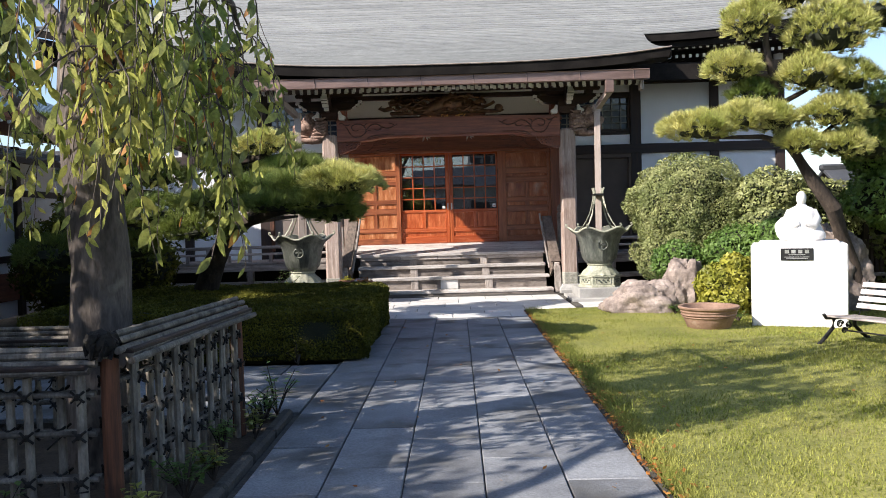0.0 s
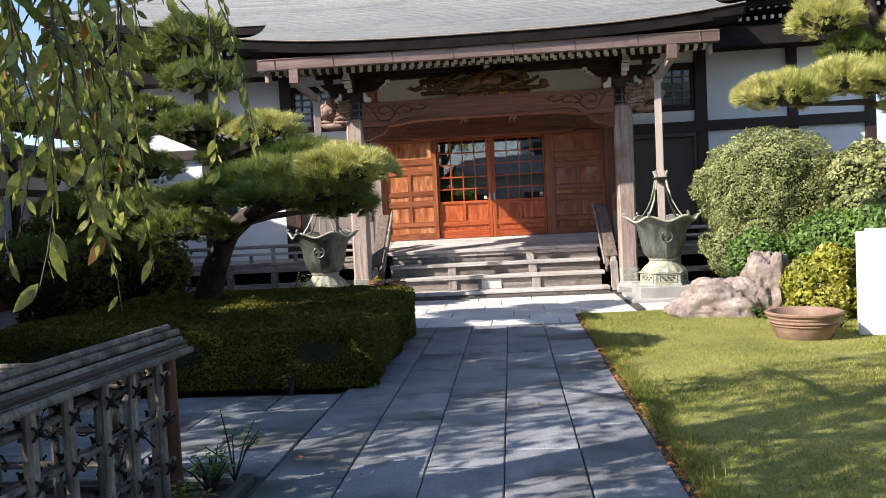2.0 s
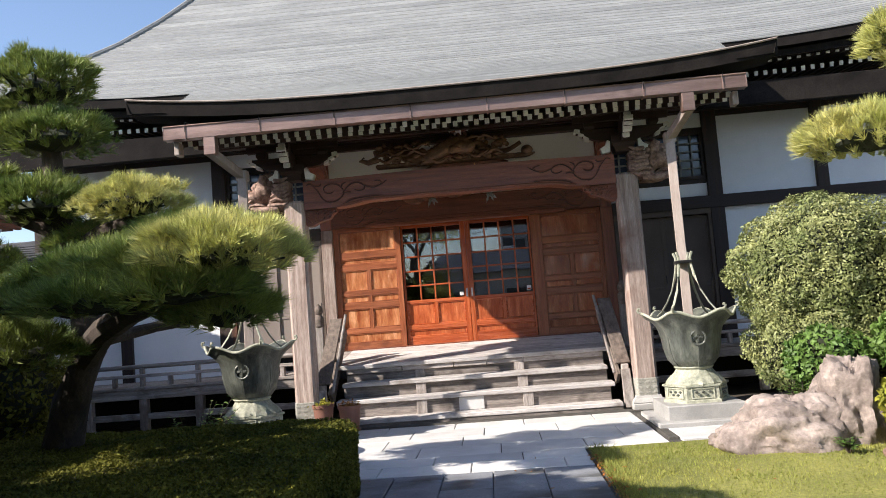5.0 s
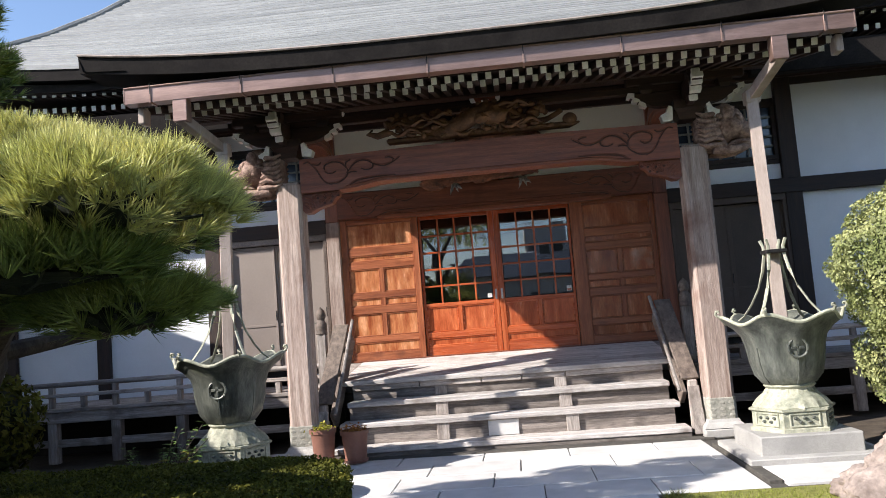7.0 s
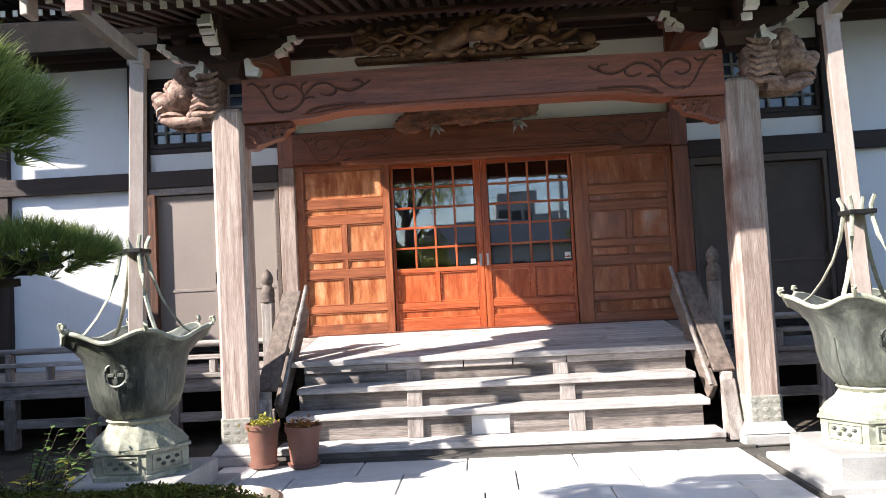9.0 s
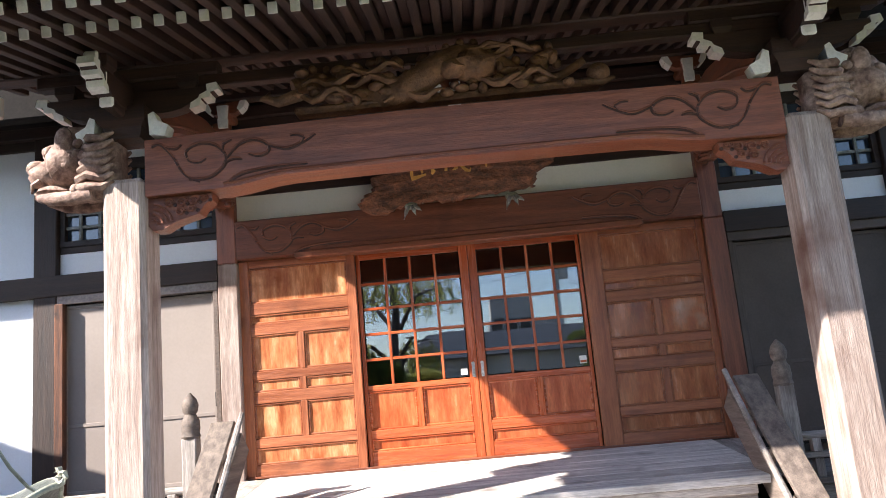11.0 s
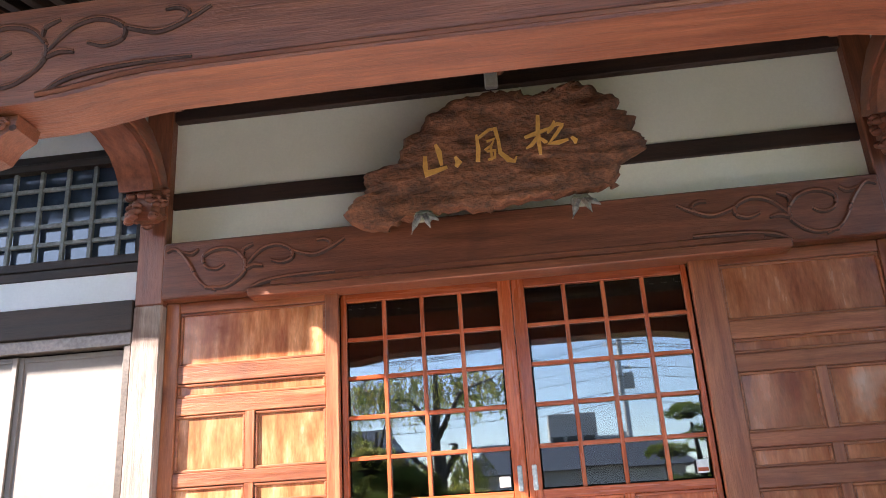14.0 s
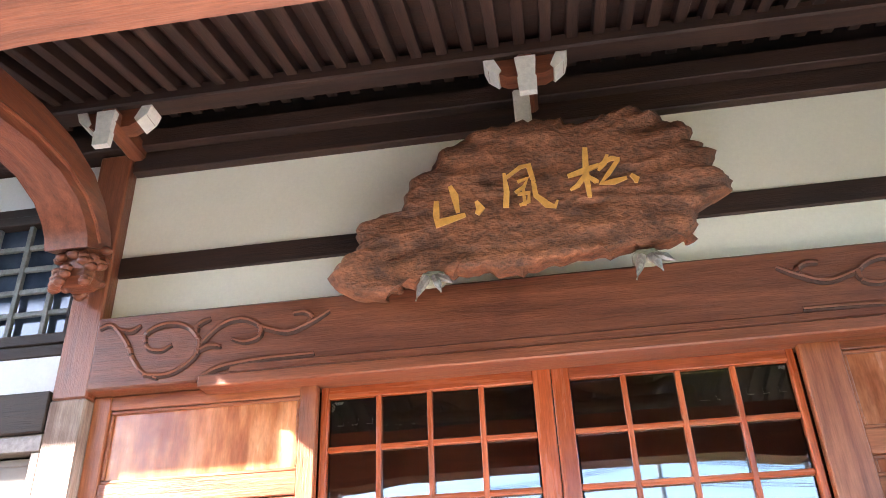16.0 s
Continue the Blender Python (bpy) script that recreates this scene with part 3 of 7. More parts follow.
# ---- rain bowls ----
def rain_bowl():
    rb = thing("rain_bowl", (0, 0, 0), "lotus-shaped green-patinated bronze rain bowl on a hexagonal pedestal", "rain bowl", "rain bowls by the porch")

    def wob(r, z, a):
        k = max(0.0, (z - 0.95) / 0.33)
        f = 0.5 + 0.5 * math.cos(6 * a)
        return r * (1 + 0.10 * k * (f - 0.5) + 0.012 * math.cos(12 * a)), z + 0.085 * k * (f - 0.5)
    prof = [(0.02, 0.62), (0.17, 0.62), (0.24, 0.65), (0.305, 0.73), (0.34, 0.86), (0.358, 1.0), (0.39, 1.11), (0.465, 1.20), (0.525, 1.245), (0.538, 1.265), (0.518, 1.275), (0.455, 1.24), (0.365, 1.13), (0.32, 1.0), (0.28, 0.8), (0.02, 0.70)]
    part("bowl", B().lathe(prof, n=72, wob=wob), M["bronze"], rb)
    rimpts = []
    for i in range(73):
        a = 2 * math.pi * i / 72
        r, z = wob(0.535, 1.265, a)
        rimpts.append((r * math.cos(a), r * math.sin(a), z))
    part("rim", B().tube(rimpts, 0.017, 8), M["verdigris"], rb, "pale verdigris rim")
    for i in range(6):
        a = math.pi / 6 + i * math.pi / 3
        s = [(q * math.cos(a), q * math.sin(a), h) for q, h in ((0.36, 1.0), (0.343, 0.86), (0.308, 0.73), (0.243, 0.65))]
        part("seam", B().tube(s, 0.007, 6), M["bronze"], rb)
        r, z = wob(0.538, 1.265, a - math.pi / 6)
        ca, sa = math.cos(a - math.pi / 6), math.sin(a - math.pi / 6)
        curl = [(r * ca * k, r * sa * k, z + h) for k, h in ((1.0, 0.0), (1.05, 0.012), (1.075, 0.035), (1.06, 0.06), (1.03, 0.058), (1.025, 0.04))]
        part("curl", B().tube(curl, 0.016, 6), M["verdigris"], rb)
    # cross-in-ring crest on the side that faces the path
    ring = [(0.085 * math.cos(t), -0.362, 0.985 + 0.085 * math.sin(t)) for t in [2 * math.pi * i / 20 for i in range(21)]]
    crest = part("crest", B().tube(ring, 0.012, 6), M["bronze"], rb, "ring crest with a cross")
    cr = B()
    for t in range(4):
        a = t * math.pi / 2
        cr.box((0.036 * math.cos(a), -0.360, 0.985 + 0.036 * math.sin(a)), (0.05 if t % 2 == 0 else 0.026, 0.014, 0.026 if t % 2 == 0 else 0.05), 0.004)
    part("cross", cr, M["bronze"], crest)
    # pedestal
    part("neck", B().lathe([(0.21, 0.60), (0.235, 0.625), (0.21, 0.65)], n=36), M["verdigris"], rb)
    lot = [(0.34, 0.42), (0.345, 0.44), (0.30, 0.50), (0.235, 0.555), (0.205, 0.605)]
    part("lotus_collar", B().lathe(lot, n=48, wob=lambda r, z, a: (r * (1 + 0.035 * math.cos(16 * a)), z)), M["verdigris"], rb, "pale lotus-petal collar")
    part("pedestal", B().lathe([(0.40, 0.22), (0.40, 0.25), (0.375, 0.26), (0.375, 0.40), (0.40, 0.41), (0.40, 0.43)], n=6), M["verdigris"], rb, angle=20)
    for i in range(6):
        a = math.pi / 6 + i * math.pi / 3
        mm = pose(0, 0, 0, 0, 0, math.degrees(a) + 90)
        fr = B()
        for c, s in (((0, -0.328, 0.385), (0.27, 0.016, 0.014)), ((0, -0.328, 0.275), (0.27, 0.016, 0.014)), ((-0.13, -0.328, 0.33), (0.014, 0.016, 0.11)), ((0.13, -0.328, 0.33), (0.014, 0.016, 0.11))):
            fr.box(c, s, 0.003, mm)
        p = part("panel_frame", fr, M["verdigris"], rb)
        kn = B()
        for k in range(5):
            kn.ball(mm @ Vector((-0.08 + 0.04 * k, -0.328, 0.33 + 0.018 * (-1) ** k)), (0.022, 0.022, 0.014), 6, 4)
        part("relief", kn, M["bronze"], p)
    part("plinth", B().box((0, 0, 0.125), (0.90, 0.90, 0.19), 0.012), M["footing"], rb, "grey granite plinth")
    part("footing", B().box((0, 0, 0.015), (1.18, 1.18, 0.07), 0.01), M["footing"], rb)
    # iron straps that hang the bowl from the spout
    for i in range(4):
        a = math.pi / 4 + i * math.pi / 2
        ca, sa = math.cos(a), math.sin(a)
        pts = [(r * ca, r * sa, z) for r, z in ((0.44, 1.25), (0.38, 1.29), (0.29, 1.40), (0.20, 1.55), (0.135, 1.72), (0.10, 1.88), (0.10, 1.95), (0.13, 2.02))]
        part("strap", B().tube(pts, 0.017, 6, 0.5), M["verdigris"], rb, "thin curved metal strap")
    part("strap_ring", B().box((0, 0, 1.90), (0.20, 0.20, 0.035), 0.006), M["iron"], rb)
    return rb


bowl_l = rain_bowl()
bowl_l.location = (*BOWL[0], 0.03)
bowl_r = copy_thing(bowl_l, pose(*BOWL[1], 0.03, 0, 0, 0))

# ---- wall of the hall ----
wall = thing("wall_front", (CX, WY, 0), "white plaster temple wall framed in dark timber", "wall", kind="structure")
P1, P2, P3 = 2.43, 4.30, 6.10   # posts from the middle


def panel(x0, x1, z0, z1, key="plaster", d=0.02):
    return part("plaster_panel", B().box(((x0 + x1) / 2, WY + 0.05 + d, (z0 + z1) / 2), (abs(x1 - x0), 0.1, z1 - z0), 0.0), M[key], wall)


def beam(x0, x1, z0, z1, key="darkx", d=-0.03, name="beam", th=0.16):
    return part(name, B().box(((x0 + x1) / 2, WY + d + th / 2, (z0 + z1) / 2), (abs(x1 - x0), th, z1 - z0), 0.006), M[key], wall)


def wpost(x, w, z0, z1, key="darkz", d=-0.06):
    return part("wall_post", B().box((x, WY + d + 0.12, (z0 + z1) / 2), (w, 0.24, z1 - z0), 0.01), M[key], wall)


# over the doors
panel(CX - P1 + 0.09, CX + P1 - 0.09, 3.52, 4.56, "cream")
beam(CX - P1 + 0.1, CX + P1 - 0.1, 3.825, 3.95, "brownx", 0.0)
beam(CX - P1 + 0.1, CX + P1 - 0.1, 4.50, 4.64, "brownx", -0.04)
beam(CX - 6.4, CX + 6.4, 4.64, 4.76, "brownx", -0.10, th=0.3)
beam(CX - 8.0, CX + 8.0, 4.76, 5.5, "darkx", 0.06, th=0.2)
for s in (-1, 1):
    # one post in two colours: weathered and sunlit low left, redder for shade elsewhere
    wpost(CX + s * (P1 + 0.0), 0.20, 0.95, 3.12, "redz" if s > 0 else "post", -0.07)
    wpost(CX + s * (P1 + 0.0), 0.196, 3.12, 4.62, "redz", -0.067)
    wpost(CX + s * P2, 0.24, 0.6, 4.7)
    wpost(CX + s * P3, 0.2, 0.6, 4.7)
    wpost(CX + s * 7.6, 0.2, 0.3, 4.9)
    # bay with the lattice window
    a, c = CX + s * (P1 + 0.1), CX + s * (P2 - 0.12)
    panel(a, c, 4.36, 4.62)
    panel(a, c, 3.17, 3.42)
    beam(a, c, 3.40, 3.47, "darkx", 0.01)
    beam(a, c, 4.30, 4.37, "darkx", 0.01)
    beam(CX + s * (P1 + 0.1), CX + s * 7.6, 2.96, 3.17, "darkx", -0.08)
    # next bay, all plaster
    a, c = CX + s * (P2 + 0.12), CX + s * (P3 - 0.1)
    panel(a, c, 3.17, 4.56)
    panel(a, c, 0.7, 2.96)
    beam(a, c, 4.54, 4.70, "darkx", -0.02)
    a, c = CX + s * (P3 + 0.1), CX + s * 7.5
    panel(a, c, 3.17, 4.56)
    panel(a, c, 0.3, 2.96)
    beam(a, c, 4.54, 4.70, "darkx", -0.02)
part("closing_wall", B().box((CX, 26.6, 2.6), (15.4, 0.2, 5.4)).box((CX - 7.6, 22.5, 2.6), (0.2, 8.2, 5.4)).box((CX + 7.6, 22.5, 2.6), (0.2, 8.2, 5.4)), M["plaster"], wall)
room = thing("hall_interior", (CX, 20, 1.0), "unlit room behind the doors, its darkness put into near-black surfaces", "room", kind="structure")
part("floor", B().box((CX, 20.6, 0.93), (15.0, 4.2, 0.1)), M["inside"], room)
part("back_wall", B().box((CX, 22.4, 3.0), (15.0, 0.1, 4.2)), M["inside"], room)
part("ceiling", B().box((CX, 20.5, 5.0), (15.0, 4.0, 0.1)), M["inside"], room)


def lattice(s, k):
    a, c = CX + s * (P1 + 0.10), CX + s * (P2 - 0.12)
    x0, x1 = min(a, c), max(a, c)
    w = thing("window_%d" % k, ((x0 + x1) / 2, WY, 3.47), "blue-grey wooden lattice window with square panes", "window", kind="structure")
    fr = B()
    fr.box(((x0 + x1) / 2, WY + 0.03, 3.50), (x1 - x0, 0.07, 0.06), 0.004).box(((x0 + x1) / 2, WY + 0.03, 4.275), (x1 - x0, 0.07, 0.06), 0.004)
    for x in (x0 + 0.03, x1 - 0.03):
        fr.box((x, WY + 0.03, 3.885), (0.055, 0.066, 0.72), 0.004)
    part("window_frame", fr, M["darkx"], w, "dark timber window frame")
    nx = 8
    bar = B().box((0, 0, 0), (0.030, 0.03, 0.72), 0.003).mesh("bar", M["latt"])
    for i in range(1, nx):
        piece("bar", bar, pose(x0 + (x1 - x0) * i / nx, WY + 0.035, 3.885), w)
    hb = B().box((0, 0, 0), (x1 - x0 - 0.06, 0.024, 0.030), 0.003).mesh("bar", M["latt"])
    for i in range(1, 5):
        piece("bar", hb, pose((x0 + x1) / 2, WY + 0.04, 3.53 + 0.715 * i / 5), w)
    part("pane", B().box(((x0 + x1) / 2, WY + 0.075, 3.885), (x1 - x0 - 0.05, 0.006, 0.74)), M["darkglass"], w)
    return w


lattice(-1, 1)
lattice(1, 2)


def shutters(s, k, key, framekey, label):
    a, c = CX + s * (P1 + 0.11), CX + s * (P2 - 0.12)
    x0, x1 = min(a, c), max(a, c)
    sh = thing("shutter_%d" % k, ((x0 + x1) / 2, WY, 1.0), label, "shutter", kind="structure")
    part("head_rail", B().box(((x0 + x1) / 2, WY - 0.0, 2.915), (x1 - x0, 0.10, 0.09), 0.005), M[framekey], sh)
    part("jamb", B().box((x0 + 0.025, WY, 1.93), (0.05, 0.09, 1.88), 0.005), M[framekey], sh)
    part("jamb", B().box((x1 - 0.025, WY, 1.93), (0.05, 0.09, 1.88), 0.005), M[framekey], sh)
    n = 2
    for i in range(n):
        xa, xb = x0 + 0.05 + (x1 - x0 - 0.1) * i / n, x0 + 0.05 + (x1 - x0 - 0.1) * (i + 1) / n
        y = WY + 0.02 + 0.02 * i
        part("shutter_panel", B().box(((xa + xb) / 2, y, 1.93), (xb - xa, 0.02, 1.86), 0.003), M[key], sh)
        fr = B()
        for x in (xa + 0.018, xb - 0.018):
            fr.box((x, y - 0.012, 1.93), (0.036, 0.02, 1.86), 0.003)
        for z in (1.02, 1.66, 2.84):
            fr.box(((xa + xb) / 2, y - 0.012, z), (xb - xa - 0.07, 0.018, 0.036), 0.003)
        part("shutter_frame", fr, M[key], sh)
        part("pull", B().box((xb - 0.018, y - 0.025, 1.80), (0.016, 0.012, 0.14), 0.003), M["iron"], sh)
    return sh


shutters(-1, 1, "beige", "alu", "beige metal rain shutters in a brown frame, shut")
shutters(1, 2, "screen", "screen", "brown shutters, shut, their shade put into a darker colour")
part("side_post", B().box((CX - P2 + 0.16, WY - 0.05, 1.9), (0.09, 0.08, 1.95), 0.006), M["rpost"], wall, "orange-brown timber edge")

# ---- carved lintel, doors ----
L0, L1 = CX - P1 + 0.1, CX + P1 - 0.1
lintel = thing("lintel", (CX, WY, 3.16), "red-brown lintel carved with scrolling vines", "lintel", kind="structure")
part("lintel_beam", B().box((CX, WY + 0.0, 3.342), (L1 - L0, 0.19, 0.40), 0.012), M["redx"], lintel)
part("lintel_step", B().box((CX, WY + 0.0, 3.195), (L1 - L0 - 1.5, 0.212, 0.045), 0.008), M["redx"], lintel)
part("lintel_step", B().box((CX, WY + 0.0, 3.1375), (L1 - L0 - 1.2, 0.235, 0.065), 0.008), M["redx"], lintel)


VINE = [
    [(0.02, 0.36), (0.06, 0.376), (0.10, 0.35), (0.16, 0.26), (0.20, 0.17), (0.25, 0.10), (0.32, 0.06)],
    [(0.256, 0.085), (0.378, 0.08), (0.476, 0.157), (0.488, 0.243), (0.427, 0.326), (0.33, 0.352), (0.244, 0.308), (0.256, 0.23), (0.317, 0.207), (0.366, 0.235)],
    [(0.48, 0.20), (0.573, 0.31), (0.67, 0.34), (0.756, 0.293), (0.756, 0.234), (0.695, 0.213), (0.634, 0.237)],
    [(0.74, 0.30), (0.80, 0.27), (0.89, 0.246), (0.99, 0.29), (1.06, 0.34)],
    [(0.96, 0.27), (0.985, 0.315), (0.95, 0.345), (0.90, 0.345)],
    [(0.49, 0.19), (0.54, 0.21), (0.59, 0.20)], [(0.47, 0.27), (0.48, 0.33), (0.53, 0.36)], [(0.10, 0.35), (0.17, 0.33), (0.21, 0.36)],
    [(0.50, 0.033), (0.56, 0.075), (0.646, 0.10), (0.80, 0.115), (1.00, 0.118)]]


def vine(x0, z0, s, y, k, rad):
    """A vine scroll in low relief, running inwards from one end of a beam."""
    b = B()
    for line in VINE:
        q = [line[0]] + line + [line[-1]]
        pts = []
        for i in range(1, len(q) - 2):
            for j in range(5):
                t = j / 5
                c = [0.5 * (2 * q[i][a] + (q[i + 1][a] - q[i - 1][a]) * t + (2 * q[i - 1][a] - 5 * q[i][a] + 4 * q[i + 1][a] - q[i + 2][a]) * t * t + (3 * q[i][a] - q[i - 1][a] - 3 * q[i + 1][a] + q[i + 2][a]) * t ** 3) for a in (0, 1)]
                pts.append((x0 + s * 1.18 * k * c[0], y, z0 + k * c[1]))
        pts.append((x0 + s * 1.18 * k * q[-1][0], y, z0 + k * q[-1][1]))
        n = len(pts) - 1
        b.tube(pts, [rad * (0.45 + 0.55 * math.sin(math.pi * min(1, 0.15 + 0.8 * i / n))) for i in range(n + 1)], 6)
    return b


for s in (-1, 1):
    part("scroll", vine(CX + s * (P1 - 0.1), 3.12, -s, WY - 0.097, 1.0, 0.016), M["redx"], lintel)
    # dark twin of the scroll, painted-in shade of the incised line
    part("groove", vine(CX + s * (P1 - 0.1) - s * 0.004, 3.108, -s, WY - 0.096, 1.0, 0.013), M["groove"], lintel)

F0 = 1.01       # foot of the doors
DT = 3.14       # top of the doors


def rail(x0, x1, z0, z1, y, parent, key="doorx"):
    return part("rail", B().box(((x0 + x1) / 2, y, (z0 + z1) / 2), (x1 - x0, 0.043, z1 - z0), 0.004), M[key], parent)


def field(x0, x1, z0, z1, y, parent, key="doorpanel", edge_key="leafx"):
    """A flat panel sunk in its frame behind a moulded border."""
    p = part("panel", B().box(((x0 + x1) / 2, y + 0.010, (z0 + z1) / 2), (x1 - x0, 0.014, z1 - z0), 0.0), M[key], parent)
    bd = B()
    w = 0.020
    bd.box(((x0 + x1) / 2, y - 0.003, z0 + w / 2), (x1 - x0, 0.02, w), 0.006).box(((x0 + x1) / 2, y - 0.003, z1 - w / 2), (x1 - x0, 0.02, w), 0.006)
    bd.box((x0 + w / 2, y - 0.003, (z0 + z1) / 2), (w, 0.02, z1 - z0 - 2 * w), 0.006).box((x1 - w / 2, y - 0.003, (z0 + z1) / 2), (w, 0.02, z1 - z0 - 2 * w), 0.006)
    part("moulding", bd, M[edge_key], p)
    return p


def panel_door(x0, x1, a, c, k, key, label):
    """A leaf from x0 to x1 whose panels reach from a to c."""
    d = thing("door_%d" % k, ((x0 + x1) / 2, WY, F0), label, "door", kind="structure")
    y = WY + 0.03
    for u, v in ((x0, a), (c, x1)):
        part("stile", B().box(((u + v) / 2, y - 0.004, (F0 + DT) / 2), (v - u, 0.053, DT - F0), 0.006), M["leafz"], d)
    m_ = (a + c) / 2
    for z0, z1 in ((F0, 1.13), (1.29, 1.375), (1.713, 1.823), (1.942, 2.024), (2.386, 2.495), (2.59, 2.70), (3.066, DT)):
        rail(a, c, z0, z1, y, d, "leafx")
    for z0, z1 in ((1.375, 1.713), (1.823, 1.942), (2.024, 2.386)):
        part("mullion", B().box((m_, y, (z0 + z1) / 2), (0.062, 0.043, z1 - z0), 0.004), M["leafz"], d)
        field(a, m_ - 0.031, z0, z1, y, d, key, "leafx")
        field(m_ + 0.031, c, z0, z1, y, d, key, "leafx")
    for z0, z1 in ((1.13, 1.29), (2.495, 2.59), (2.70, 3.066)):
        field(a, c, z0, z1, y, d, key, "leafx")
    return d


def glass_door(x0, x1, a, c, k, pull):
    """A leaf from x0 to x1 whose panes reach from a to c, four across and five high."""
    d = thing("door_%d" % k, ((x0 + x1) / 2, WY, F0), "orange-red sliding door glazed with small panes, shut", "door", kind="structure")
    y = WY + 0.075
    g0, g1 = 1.79, 3.05
    for u, v in ((x0, a), (c, x1)):
        part("stile", B().box(((u + v) / 2, y, (F0 + DT) / 2), (v - u, 0.045, DT - F0), 0.005), M["doorz"], d)
    for z0, z1 in ((F0, 1.16), (1.275, 1.36), (1.735, g0), (g1, DT)):
        rail(a, c, z0, z1, y, d)
    m_ = (a + c) / 2
    field(a, c, 1.16, 1.275, y, d, "redpanel", "doorx")
    part("mullion", B().box((m_, y, 1.5475), (0.06, 0.043, 0.375), 0.004), M["doorz"], d)
    field(a, m_ - 0.03, 1.36, 1.735, y, d, "redpanel", "doorx")
    field(m_ + 0.03, c, 1.36, 1.735, y, d, "redpanel", "doorx")
    nx, nz = 4, 5
    vb = B().box((0, 0, 0), (0.026, 0.036, g1 - g0), 0.004).mesh("glazing_bar", M["doorz"])
    for i in range(1, nx):
        piece("glazing_bar", vb, pose(a + (c - a) * i / nx, y, (g0 + g1) / 2), d)
    hb = B().box((0, 0, 0), (c - a, 0.030, 0.026), 0.004).mesh("glazing_bar", M["doorx"])
    for i in range(1, nz):
        piece("glazing_bar", hb, pose(m_, y - 0.001, g0 + (g1 - g0) * i / nz), d)
    pw, ph = (c - a) / nx, (g1 - g0) / nz
    pm = B().box((0, 0, 0), (pw - 0.02, 0.005, ph - 0.02)).mesh("pane", M["glass"])
    for i in range(nx):
        for j in range(nz):
            piece("pane", pm, pose(a + pw * (i + 0.5), y + 0.014, g0 + ph * (j + 0.5), (R.random() - 0.5) * 0.25, 0, (R.random() - 0.5) * 0.3), d)
    px = (c + x1) / 2 if pull > 0 else (x0 + a) / 2
    part("pull", B().box((px, y - 0.026, 1.86), (0.030, 0.012, 0.15), 0.006), M["silver"], d, "metal finger pull")
    return d


panel_door(L0, -1.275, -2.355, -1.362, 1, "doorpanel", "orange-brown panelled keyaki sliding door, shut")
glass_door(-1.27, -0.140, -1.232, -0.226, 2, 1)
glass_door(-0.136, 0.985, -0.053, 0.950, 3, -1)
panel_door(0.992, L1, 1.175, 2.145, 4, "wornpanel", "dark brown panelled keyaki sliding door with pale water marks, shut")
solo("door_sticker", B().box((-0.275, WY + 0.046, 1.845), (0.065, 0.004, 0.06), 0.001), M["white"], "small white paper notice stuck on the door glass", "notice")
st = solo("guard_sticker", B().box((0.89, WY + 0.046, 1.86), (0.07, 0.004, 0.075), 0.001), M["white"], "small white and red sticker on the door glass", "sticker")
part("red_bar", B().box((0.89, WY + 0.043, 1.842), (0.06, 0.003, 0.022)), M["doorx"], st, "red lower band")
part("track", B().box((CX, WY + 0.06, F0 + 0.006), (L1 - L0, 0.16, 0.02), 0.003), M["redx"], wall)

# ---- porch floor and steps ----
steps = thing("porch_steps", (CX, 16.2, 0), "weathered grey timber steps up to the porch", "steps", kind="structure")
SX0, SX1 = -2.05, 1.81
floor = thing("floor", (CX, 17.6, 0.85), "grey weathered board porch floor falling towards the steps", "floor", kind="structure")
FALL = math.degrees(math.atan2(0.16, 1.69))     # the boards shed rain towards the court
fl = Matrix.Translation((CX, 18.34, F0)) @ pose(0, 0, 0, FALL)
edges = [0.0, 0.30, 0.58, 0.90, 1.19, 1.46, 1.70]
for u, v in zip(edges, edges[1:]):
    part("plank", B().box((0, -(u + v) / 2, -0.03), (4.20, v - u - 0.006, 0.06), 0.006, fl), M["tread"], floor)
for x0, x1 in ((-2.05, -1.2), (-1.19, -0.42), (-0.41, 0.08), (0.09, 0.62), (0.63, 1.81)):
    part("edge_block", B().box(((x0 + x1) / 2, 16.74, 0.755), (x1 - x0, 0.10, 0.07), 0.006), M["greyx"], floor)
for s in (-1, 1):
    part("side_plank", B().box((s * 2.23, -0.75, -0.04), (0.26, 1.45, 0.07), 0.006, fl), M["greyy"], floor)
tread = [(16.66, 0.79), (16.38, 0.605), (16.12, 0.385), (15.86, 0.13)]
for i, (y, z) in enumerate(tread[1:]):
    yb = tread[i][0] + 0.08
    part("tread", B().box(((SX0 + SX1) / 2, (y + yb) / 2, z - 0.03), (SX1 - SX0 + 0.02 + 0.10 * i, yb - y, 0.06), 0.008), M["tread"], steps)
    za, zb = z, tread[i][1] - (0.07 if i == 0 else 0.06)
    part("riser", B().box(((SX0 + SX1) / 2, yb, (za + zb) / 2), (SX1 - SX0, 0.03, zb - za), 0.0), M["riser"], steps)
    for x in ((-0.93, 0.56), (-0.90, 0.59), (-0.88, 0.64))[i]:
        part("riser_block", B().box((x, yb - 0.03, (za + zb) / 2), (0.15, 0.05, zb - za), 0.006), M["greyz"], steps)
part("new_board", B().box((-0.17, 16.178, 0.225), (0.36, 0.03, 0.18), 0.005), M["granite"], steps, "pale newer patch board")
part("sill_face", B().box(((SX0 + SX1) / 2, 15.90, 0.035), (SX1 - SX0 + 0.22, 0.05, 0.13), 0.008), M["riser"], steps)
